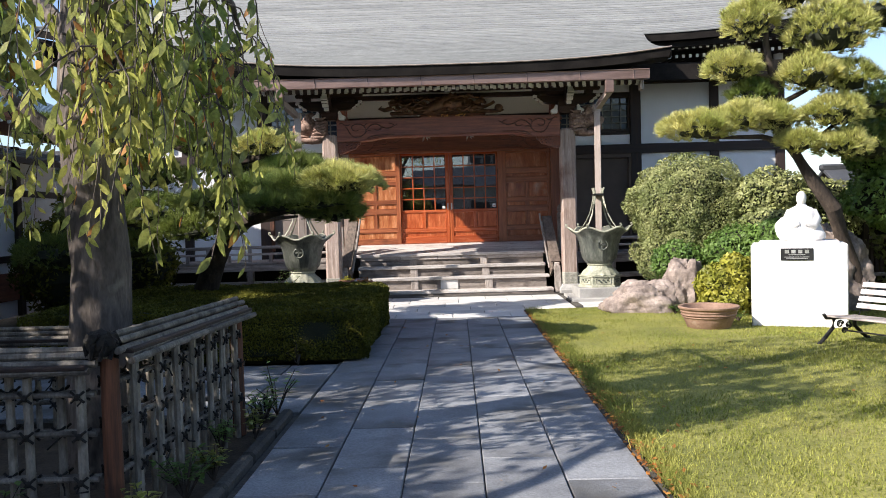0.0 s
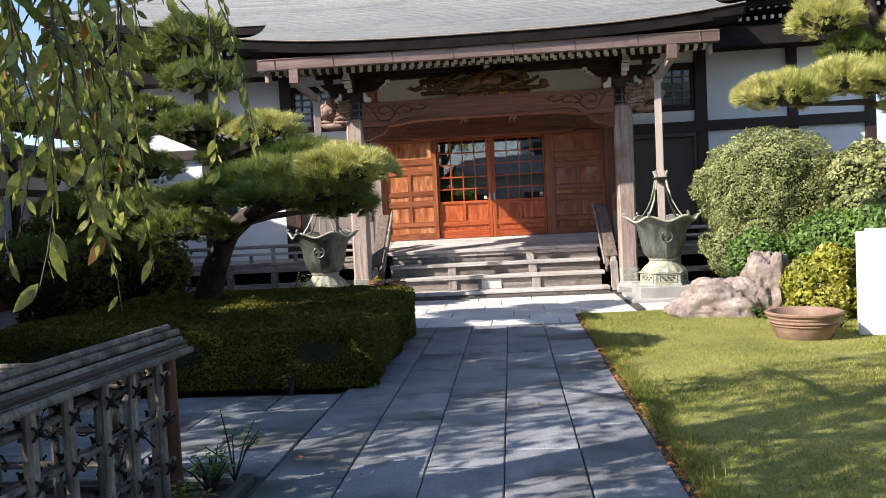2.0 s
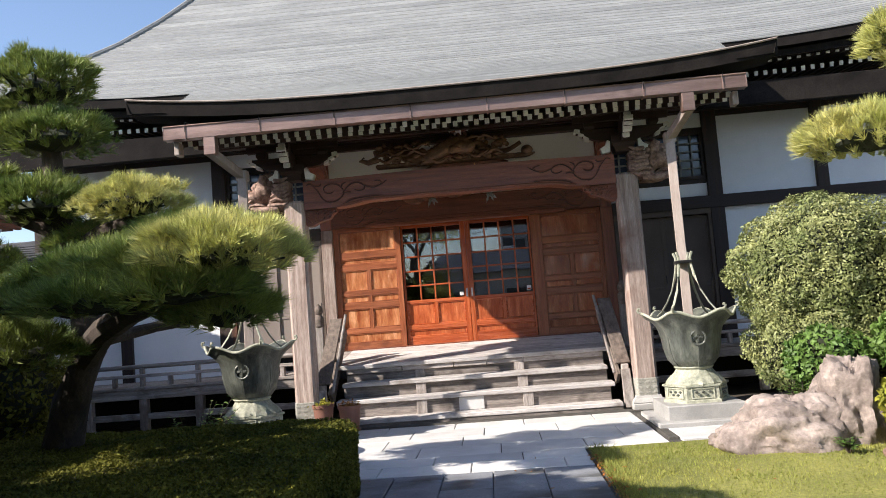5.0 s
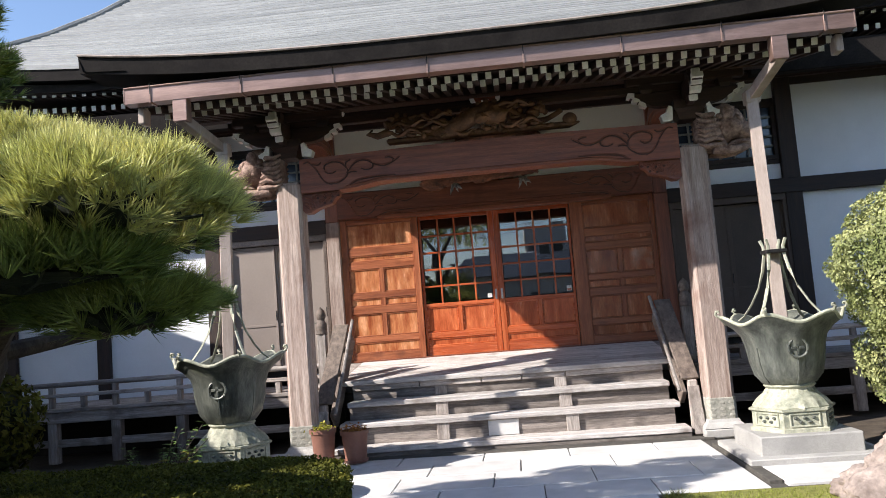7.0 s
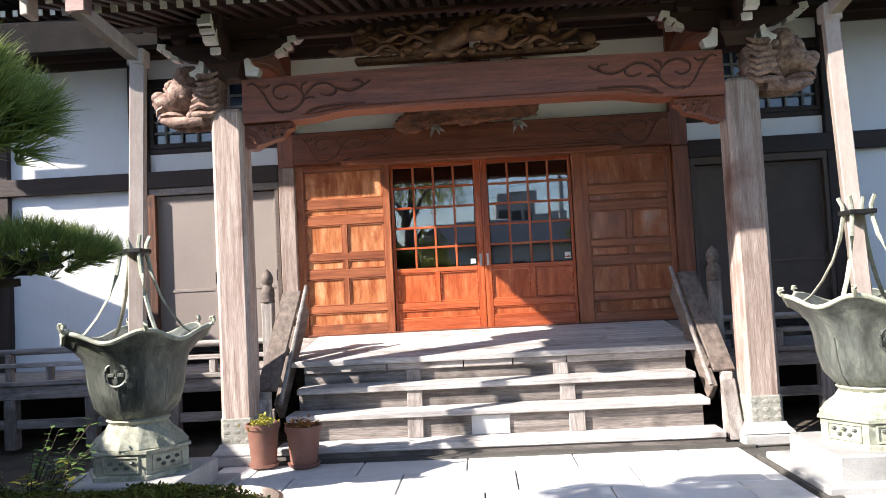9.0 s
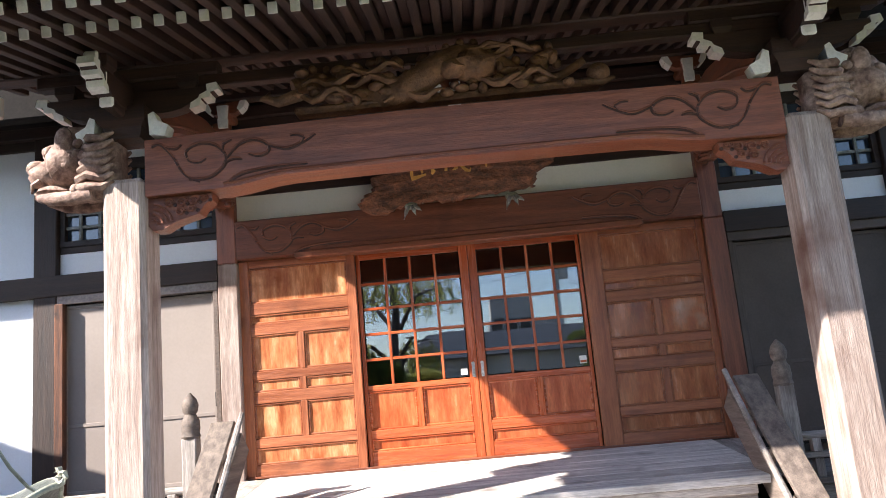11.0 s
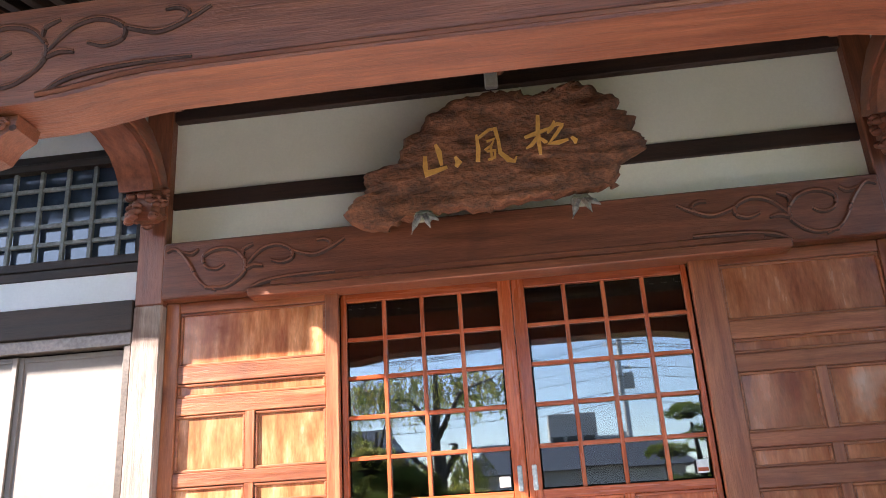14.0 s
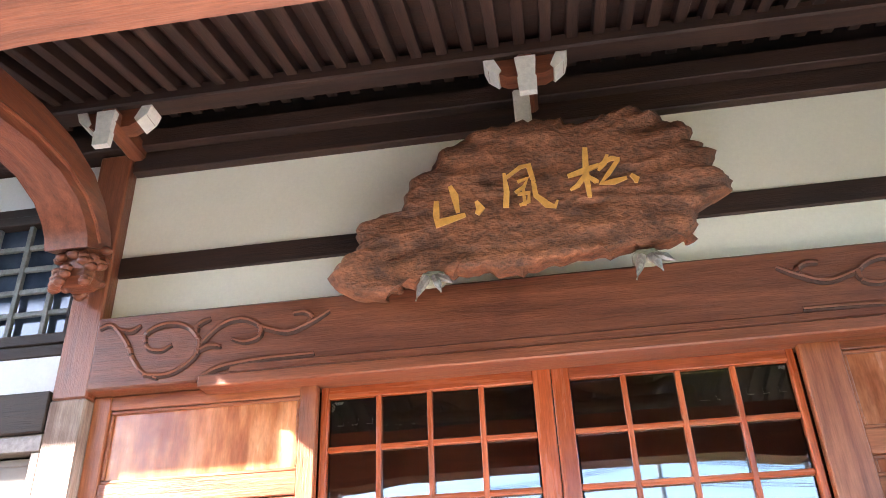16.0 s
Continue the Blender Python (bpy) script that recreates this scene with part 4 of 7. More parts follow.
part("foot_stone", B().box((CX, 15.90, 0.005), (4.5, 0.36, 0.04), 0.01), M["joint"], steps)


def stair_rail(s):
    xt, xb = (-2.20, -2.27) if s < 0 else (1.93, 2.0)
    sr = thing("stair_rail", (xb, 16.1, 0.05), "weathered timber stair balustrade with a sloping board", "stair rail", "stair rails")
    nx = -2.475 if s < 0 else 2.225
    part("newel", B().box((nx, 17.0, 1.13), (0.12, 0.12, 0.68), 0.01), M["greyz"], sr)
    cap = [(0.068, 1.46), (0.078, 1.48), (0.068, 1.51), (0.075, 1.54), (0.07, 1.61), (0.055, 1.63), (0.045, 1.655), (0.06, 1.68), (0.066, 1.725), (0.05, 1.775), (0.02, 1.81), (0.005, 1.825)]
    part("finial", B().lathe(cap, (nx, 17.0, 0), 20), M["mid"], sr, "bulb-shaped dark finial")
    low, high = Vector((xb, 16.08, 0.64)), Vector((xt, 16.97, 1.565))
    d = high - low
    mm = Matrix.Translation((low + high) / 2) @ d.to_track_quat("Y", "Z").to_matrix().to_4x4()
    L = d.length
    part("sloping_board", B().box((0, 0, 0), (0.20, L, 0.038), 0.006, mm), M["mid"], sr)
    part("string_board", B().box((-s * 0.03, 0.05, -0.34), (0.055, L + 0.1, 0.22), 0.008, mm), M["mid"], sr)
    part("handrail", B().tube([mm @ Vector((-s * 0.145, -L / 2 - 0.12, -0.05)), mm @ Vector((-s * 0.145, L / 2 + 0.06, 0.02))], 0.022, 8), M["greyy"], sr)
    for t in (-0.40, 0.0, 0.40):
        part("baluster", B().box((-s * 0.02, t, -0.13), (0.045, 0.06, 0.24), 0.006, mm), M["mid"], sr)
    part("foot_post", B().box((xb + s * 0.02, 16.10, 0.33), (0.10, 0.10, 0.60), 0.012), M["greyz"], sr)
    part("foot_brace", B().box((0, 0, 0), (0.13, 0.05, 0.55), 0.008, Matrix.Translation((xb + s * 0.02, 15.98, 0.30)) @ pose(0, 0, 0, -20)), M["greyz"], sr)
    return sr


stair_rail(-1)
stair_rail(1)


# ---- veranda on both sides ----
def veranda(s):
    x0, x1 = CX + s * 2.36, CX + s * 8.2
    xa, xb = min(x0, x1), max(x0, x1)
    v = thing("veranda", ((xa + xb) / 2, 17.2, 0), "low weathered timber veranda with a two-bar railing", "veranda", "verandas", kind="structure")
    for y0, y1 in ((17.05, 17.36), (17.366, 17.68), (17.686, 18.0), (18.006, WY - 0.02)):
        part("plank", B().box(((xa + xb) / 2, (y0 + y1) / 2, 0.72), (xb - xa, y1 - y0, 0.05), 0.005), M["greyx"], v)
    part("edge_beam", B().box(((xa + xb) / 2, 17.12, 0.62), (xb - xa, 0.1, 0.15), 0.008), M["greyx"], v)
    part("low_tie", B().box(((xa + xb) / 2, 17.15, 0.27), (xb - xa, 0.06, 0.1), 0.008), M["greyx"], v)
    n = 7
    pst = B().box((0, 0, 0.275), (0.13, 0.13, 0.55), 0.01).mesh("post", M["greyz"])
    stud = B().box((0, 0, 0.085), (0.07, 0.07, 0.17), 0.006).mesh("rail_stud", M["greyz"])
    for i in range(n):
        x = xa + 0.2 + (xb - xa - 0.4) * i / (n - 1)
        piece("post", pst, pose(x, 17.15, 0.0), v)
    for i in range(2 * n - 1):
        x = xa + 0.2 + (xb - xa - 0.4) * i / (2 * n - 2)
        piece("rail_stud", stud, pose(x, 17.12, 0.745), v)
    part("lower_rail", B().box(((xa + xb) / 2, 17.12, 0.915), (xb - xa, 0.09, 0.05), 0.008), M["greyx"], v)
    part("top_rail", B().tube([(xa, 17.12, 1.06), (xb, 17.12, 1.06)], 0.036, 10), M["greyx"], v)
    for i in range(n):
        x = xa + 0.2 + (xb - xa - 0.4) * i / (n - 1)
        piece("rail_stud", stud, pose(x, 17.12, 0.87), v)
    # near-black sheet added in place of the shade under the boards
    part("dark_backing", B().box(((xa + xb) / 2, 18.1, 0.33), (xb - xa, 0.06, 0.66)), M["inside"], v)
    return v


veranda(-1)
veranda(1)


# ---- porch posts and beam ----
def porch_post(x, key):
    p = thing("porch_post", (x, PY, 0.03), "square weathered timber porch post with a copper shoe on a stone base", "post", "porch posts", kind="structure")
    part("stone_base", B().box((x, PY, 0.055), (0.46, 0.46, 0.11), 0.02), M["footing"], p)
    part("base_mould", B().lathe([(0.32, 0.11), (0.30, 0.135), (0.25, 0.17), (0.235, 0.20)], (0, 0, 0), 4, m=Matrix.Translation((x, PY, 0)) @ pose(0, 0, 0, 0, 0, 45)), M["footing"], p, angle=20)
    part("shaft", B().box((x, PY, 1.74), (0.30, 0.30, 3.12), 0.035), M[key], p, angle=20)
    part("copper_shoe", B().box((x, PY, 0.31), (0.318, 0.318, 0.30), 0.035), M["shoe"], p, "verdigris copper shoe", angle=20)
    rel = B()
    for k in range(9):
        rel.ball((x - 0.10 + 0.10 * (k % 3), PY - 0.1585, 0.24 + 0.07 * (k // 3)), (0.036, 0.0035, 0.022), 10, 6)
    part("shoe_relief", rel, M["shoe"], p)
    return p


XL, XR = -2.485, 2.265
porch_post(XL, "post")
porch_post(XR, "post")

pb = thing("porch_beam", (CX, PY, 3.23), "massive red-brown porch beam carved with cloud scrolls", "beam", kind="structure")
out = []
a, c = XL + 0.155, XR - 0.155
n = 40
low = []
for i in range(n + 1):
    t = i / n
    x = a + (c - a) * t
    e = min(t, 1 - t) * (c - a)
    k = min(1.0, max(0.0, (e - 0.55) / 0.45))
    low.append((x, 3.155 + 0.05 * (k * k * (3 - 2 * k)) + 0.022 * math.sin(math.pi * t)))
topl = [(a + (c - a) * i / n, 3.565 + 0.03 * math.sin(math.pi * i / n)) for i in range(n, -1, -1)]
part("beam_body", B().prism(low + topl, PY - 0.13, PY + 0.13), M["redx"], pb, angle=25)
lip = [(x, PY - 0.128, z + 0.03) for x, z in low[5:-5]]
part("bead", B().tube(lip, 0.014, 6), M["redx"], pb)
for s, x in ((1, XL + 0.2), (-1, XR - 0.2)):
    part("scroll", vine(x - s * 0.02, 3.175, s, PY - 0.128, 0.95, 0.013), M["redx"], pb)
    # dark twin again draws the shade beside the relief
    part("groove", vine(x - s * 0.016, 3.165, s, PY - 0.132, 0.95, 0.010), M["groove"], pb)
    # carved bracket below each end
    o = [(0, 0), (0.46, 0), (0.45, -0.05), (0.40, -0.08), (0.36, -0.14), (0.26, -0.165), (0.18, -0.19), (0.10, -0.235), (0.03, -0.235), (0.0, -0.20)]
    xx = XL + 0.150 if s > 0 else XR - 0.150
    pts = [(xx + s * u, 3.155 + w) for u, w in (o if s < 0 else o[::-1])]
    br = part("bracket", B().prism(pts, PY - 0.07, PY + 0.07), M["redx"], pb, "openwork carved bracket")
    # waves and curls cut into the bracket
    for k in range(4):
        r0 = 0.05 + 0.034 * k
        arc = [(xx + s * (0.02 + r0 * math.cos(0.15 + 1.25 * q / 9)), PY - 0.078, 3.155 - 0.20 + r0 * math.sin(0.15 + 1.25 * q / 9)) for q in range(10)]
        part("wave", B().tube(arc, 0.010, 6), M["redx"], br)
    for cu, cw, r0 in ((0.15, -0.05, 0.035), (0.24, -0.05, 0.04), (0.33, -0.045, 0.036), (0.23, -0.115, 0.035), (0.31, -0.10, 0.028), (0.40, -0.035, 0.026)):
        sp = [(xx + s * (cu + r0 * (1 - 0.75 * q / 14) * math.cos(0.62 * q)), PY - 0.078, 3.155 + cw + r0 * (1 - 0.75 * q / 14) * math.sin(0.62 * q)) for q in range(15)]
        part("curl", B().tube(sp, 0.009, 6), M["redx"], br)
        # dark dots stand for the shade inside pierced holes
        part("piercing", B().ball((xx + s * (cu + 0.042), PY - 0.069, 3.155 + cw - 0.015), (0.016, 0.006, 0.014), 8, 5), M["groove"], br)

# ---- carved woodwork of the porch ----
def nose(outline, y0, y1, m, parent, key="redx"):
    """A curved arm end: brown cheeks with a white-painted edge."""
    a = part("arm", B().prism(outline, y0, y1, m), M[key], parent, angle=25)
    return a


def bracket_set(x):
    k = thing("bracket_set", (x, PY, 3.62), "stacked timber roof brackets with white-painted noses", "bracket", "porch brackets")
    part("bearing_block", B().lathe([(0.17, 3.60), (0.20, 3.68), (0.25, 3.72), (0.25, 3.82)], (x, PY, 0), 4, m=Matrix.Translation((x, PY, 0)) @ pose(0, 0, 0, 0, 0, 45) @ Matrix.Translation((-x, -PY, 0))), M["brownx"], k, angle=20)
    half = [(0.0, 3.80), (0.0, 3.96), (0.62, 3.96), (0.64, 3.92), (0.58, 3.89), (0.54, 3.86), (0.47, 3.845), (0.40, 3.81), (0.30, 3.79)]
    tip = [(0.585, 3.975), (0.66, 3.985), (0.675, 3.93), (0.615, 3.915), (0.61, 3.875), (0.545, 3.87), (0.535, 3.82), (0.46, 3.80), (0.47, 3.845), (0.525, 3.875), (0.535, 3.90), (0.59, 3.925)]
    for ang in (0, 90, 180, 270):
        mm = Matrix.Translation((x, PY, 0)) @ pose(0, 0, 0, 0, 0, ang)
        part("arm", B().prism(half, -0.055, 0.055, mm), M["brownx"], k, angle=25)
        part("white_nose", B().prism(tip, -0.06, 0.06, mm), M["white"], k, "white-painted arm end", angle=25)
        part("small_block", B().lathe([(0.075, 3.962), (0.105, 4.0), (0.105, 4.06)], (0, 0, 0), 4, m=mm @ Matrix.Translation((0.45, 0, 0)) @ pose(0, 0, 0, 0, 0, 45)), M["brownx"], k, angle=20)
    for q in (-1, 1):
        part("white_nose", B().prism([(x + q * 0.20, 3.60), (x + q * 0.31, 3.585), (x + q * 0.335, 3.66), (x + q * 0.26, 3.70), (x + q * 0.23, 3.77), (x + q * 0.19, 3.75)], PY - 0.15, PY - 0.03), M["white"], k)
    part("upper_arm", B().box((x, PY, 4.11), (1.35, 0.11, 0.10), 0.012), M["brownx"], k)
    # stepped white nose towards the court
    for i, (y, z, h, w) in enumerate(((15.62, 3.79, 0.10, 0.10), (15.50, 3.90, 0.10, 0.12), (15.40, 4.01, 0.08, 0.10))):
        part("front_nose", B().box((x, (y + PY) / 2, z), (w - 0.02, PY - y, h), 0.015), M["browny"], k)
        part("white_nose", B().box((x, y - 0.012, z), (w, 0.03, h), 0.02, None), M["white"], k)
    return k


for x in (XL, XR):
    bracket_set(x)

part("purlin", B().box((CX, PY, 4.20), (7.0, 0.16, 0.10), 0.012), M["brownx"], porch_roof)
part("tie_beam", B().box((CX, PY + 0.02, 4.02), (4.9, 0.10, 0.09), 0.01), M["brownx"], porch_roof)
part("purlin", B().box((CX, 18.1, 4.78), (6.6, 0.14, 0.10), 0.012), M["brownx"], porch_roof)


def curved_beam(x):
    """Shrimp-shaped tie from porch post to wall post."""
    cb = thing("curved_tie_beam", (x, 17.2, 3.7), "arched red-brown tie beam with a carved leafy end", "beam", "curved tie beams")
    path = [(16.08, 3.80), (16.4, 3.95), (16.8, 4.08), (17.2, 4.17), (17.5, 4.21), (17.75, 4.20), (17.95, 4.14), (18.07, 4.05), (18.14, 3.96), (18.17, 3.88)]
    b = B()
    vs, fs = [], []
    for i, (y, z) in enumerate(path):
        y0, z0 = path[max(0, i - 1)]
        y1, z1 = path[min(len(path) - 1, i + 1)]
        d = math.hypot(y1 - y0, z1 - z0)
        ny, nz = -(z1 - z0) / d, (y1 - y0) / d
        h = 0.115
        for dx, dh in ((-0.12, -h), (0.12, -h), (0.135, 0), (0.12, h), (-0.12, h), (-0.135, 0)):
            vs.append((x + dx, y + ny * dh, z + nz * dh))
    n = len(path)
    fs = [(i * 6 + j, i * 6 + (j + 1) % 6, (i + 1) * 6 + (j + 1) % 6, (i + 1) * 6 + j) for i in range(n - 1) for j in range(6)]
    fs += [tuple(range(5, -1, -1)), tuple((n - 1) * 6 + j for j in range(6))]
    b.add(vs, fs)
    part("arch", b, M["redy"], cb, angle=30)
    g = []
    for s in (-1, 1):
        pts = [(x + s * 0.13, y, z - 0.06) for y, z in path[1:-1]]
        part("groove_bead", B().tube(pts, 0.012, 6), M["redy"], cb)
    end = B().box((x + 0.02, 18.21, 3.80), (0.20, 0.16, 0.26), 0.04)
    rr = random.Random(3)
    for i in range(60):
        a = rr.uniform(0, 2 * math.pi)
        end.ball((x + 0.02 + 0.115 * math.cos(a), 18.19 + 0.09 * math.sin(a), rr.uniform(3.66, 3.93)), (0.036, 0.03, 0.024), 8, 6)
    part("leaf_carving", end, M["redx"], cb, "carved leaf end")
    return cb


curved_beam(CX - P1)
curved_beam(CX + P1)


def wall_bracket(x):
    wb = thing("wall_bracket", (x, 18.25, 4.5), "small boat bracket with white ends at the wall head", "bracket", "wall head brackets")
    part("arm", B().box((x, 18.2, 4.64), (0.10, 0.42, 0.12), 0.02), M["redy"], wb)
    part("white_nose", B().prism([(x - 0.045, 4.43), (x + 0.045, 4.43), (x + 0.05, 4.52), (x + 0.042, 4.53), (x + 0.055, 4.66), (x - 0.055, 4.66), (x - 0.042, 4.53), (x - 0.05, 4.52)], 17.98, 18.02), M["white"], wb, "white-painted stepped nose")
    part("cross_arm", B().prism([(x - 0.22, 4.72), (x + 0.22, 4.72), (x + 0.20, 4.66), (x + 0.10, 4.60), (x - 0.10, 4.60), (x - 0.20, 4.66)], 18.06, 18.16), M["redx"], wb)
    for s in (-1, 1):
        part("white_end", B().prism([(x + s * 0.225, 4.725), (x + s * 0.165, 4.725), (x + s * 0.13, 4.645), (x + s * 0.15, 4.615), (x + s * 0.205, 4.665)], 18.05, 18.17), M["white"], wb)
    return wb


for x in (CX - P1 + 0.12, CX + 0.02, CX + P1 - 0.12):
    wall_bracket(x)


def beast_head(s):
    """Carved guardian head that caps the beam's outer end: one mesh."""
    b = B()
    x0 = XL - 0.12 if s < 0 else XR + 0.12
    rr = random.Random(11)
    q = lambda u, w, z: (x0 + s * u, PY + w, z)
    b.box(q(0.10, 0, 3.42), (0.34, 0.24, 0.44), 0.06)
    b.ball(q(0.32, 0, 3.50), (0.20, 0.17, 0.19), 16, 10, 0.3, 1)
    b.ball(q(0.46, 0, 3.42), (0.16, 0.13, 0.11), 14, 8, 0.3, 2)
    b.ball(q(0.56, 0, 3.47), (0.075, 0.10, 0.065), 12, 8)
    b.ball(q(0.44, 0, 3.28), (0.15, 0.11, 0.055), 12, 8, 0.3, 4)
    b.ball(q(0.28, 0, 3.66), (0.13, 0.13, 0.10), 12, 8, 0.4, 5)
    for w in (-0.12, 0.12):
        b.ball(q(0.42, w, 3.55), 0.045, 10, 7)
        b.ball(q(0.30, w * 1.2, 3.62), (0.07, 0.035, 0.10), 10, 7)
        b.tube([q(0.50, w * 0.7, 3.36), q(0.55, w * 0.75, 3.33), q(0.56, w * 0.7, 3.27)], [0.022, 0.017, 0.006], 6)
        for i in range(7):
            z = 3.26 + 0.06 * i
            pts = [q(0.22 - 0.015 * i, w * 1.15, z), q(0.12, w * 1.35, z + 0.03 * math.sin(i)), q(0.02, w * 1.3, z - 0.01), q(-0.06, w * 1.2, z + 0.03)]
            b.tube(pts, [0.03, 0.034, 0.03, 0.012], 6)
        for i in range(10):
            b.ball(q(rr.uniform(0.02, 0.30), w * 1.25, rr.uniform(3.24, 3.68)), (0.04, 0.025, 0.035), 8, 6)
        b.tube([q(0.52, w * 0.5, 3.24), q(0.40, w * 0.9, 3.21), q(0.26, w, 3.20), q(0.10, w, 3.22)], [0.03, 0.05, 0.055, 0.06], 8)
    return solo("beast_head_carving", b, M["beast"], "weathered carved guardian beast head on a beam end", "carving", "beam end carvings", angle=60)


beast_head(-1)
beast_head(1)


def dragon_carving():
    rr = random.Random(21)
    d = thing("dragon_carving", (CX, PY, 3.70), "brown wooden dragon carved among clouds on the porch beam", "carving")
    body = []
    for i in range(44):
        t = i / 43
        body.append((CX - 1.15 + 2.1 * t, PY - 0.05 + 0.09 * math.sin(9 * t), 3.83 + 0.09 * math.sin(12 * t + 0.6) + 0.05 * t))
    b = B().tube(body, [0.03 + 0.075 * math.sin(math.pi * min(1, 0.12 + 0.95 * i / 43)) for i in range(44)], 10)
    trunk = part("body", b, M["dragon"], d, angle=60)
    for i in range(3, 41, 2):
        x, y, z = body[i]
        part("scale", B().ball((x, y - 0.03, z + 0.085), (0.035, 0.05, 0.035), 8, 6), M["dragon"], trunk, angle=60)
    for k in range(11):
        z0, x0 = rr.uniform(3.70, 3.98), CX + rr.uniform(-1.2, 0.7)
        pts = [(x0 + 0.06 * j, PY - 0.14 + 0.02 * math.sin(j), z0 + 0.035 * math.sin(1.3 * j + k)) for j in range(8)]
        part("flame", B().tube(pts, [0.012, 0.02, 0.026, 0.03, 0.03, 0.026, 0.018, 0.006], 6), M["dragon"], d, angle=60)
    part("tail", B().tube([(CX - 1.1, PY - 0.1, 3.80), (CX - 1.25, PY - 0.1, 3.76), (CX - 1.36, PY - 0.1, 3.80), (CX - 1.30, PY - 0.1, 3.84)], [0.05, 0.04, 0.03, 0.012], 8), M["dragon"], d, angle=60)
    for k in range(6):
        x0 = CX - 0.95 + 0.32 * k
        for i in range(10):
            cl = B().ball((x0 + rr.uniform(-0.16, 0.16), PY - 0.10, rr.uniform(3.69, 3.98)), (rr.uniform(0.03, 0.08), 0.06, rr.uniform(0.02, 0.045)), 8, 6, 0.3, i + 10 * k)
            part("cloud", cl, M["dragon"], d, angle=60)
    hx = CX + 0.15
    head = part("head", B().ball((hx, PY - 0.16, 3.86), (0.15, 0.12, 0.10), 14, 9, 0.4, 3).ball((hx - 0.14, PY - 0.2, 3.83), (0.10, 0.08, 0.06), 12, 8, 0.4, 6), M["dragon"], d, angle=60)
    for s in (-1, 1):
        part("horn", B().tube([(hx, PY - 0.2, 3.94), (hx + 0.12, PY - 0.2 + 0.03 * s, 3.99), (hx + 0.28, PY - 0.18, 3.98)], [0.022, 0.018, 0.005], 6), M["dragon"], head, angle=60)
    part("claw", B().ball((CX + 1.03, PY - 0.05, 3.755), (0.085, 0.08, 0.075), 12, 9).tube([(CX + 0.9, PY - 0.06, 3.70), (CX + 1.05, PY - 0.06, 3.69), (CX + 1.14, PY - 0.06, 3.71)], [0.03, 0.035, 0.01], 6), M["dragon"], d, angle=60)
    part("base_board", B().box((CX - 0.05, PY, 3.70), (2.2, 0.14, 0.06), 0.02), M["dragon"], d)
    return d


dragon_carving()


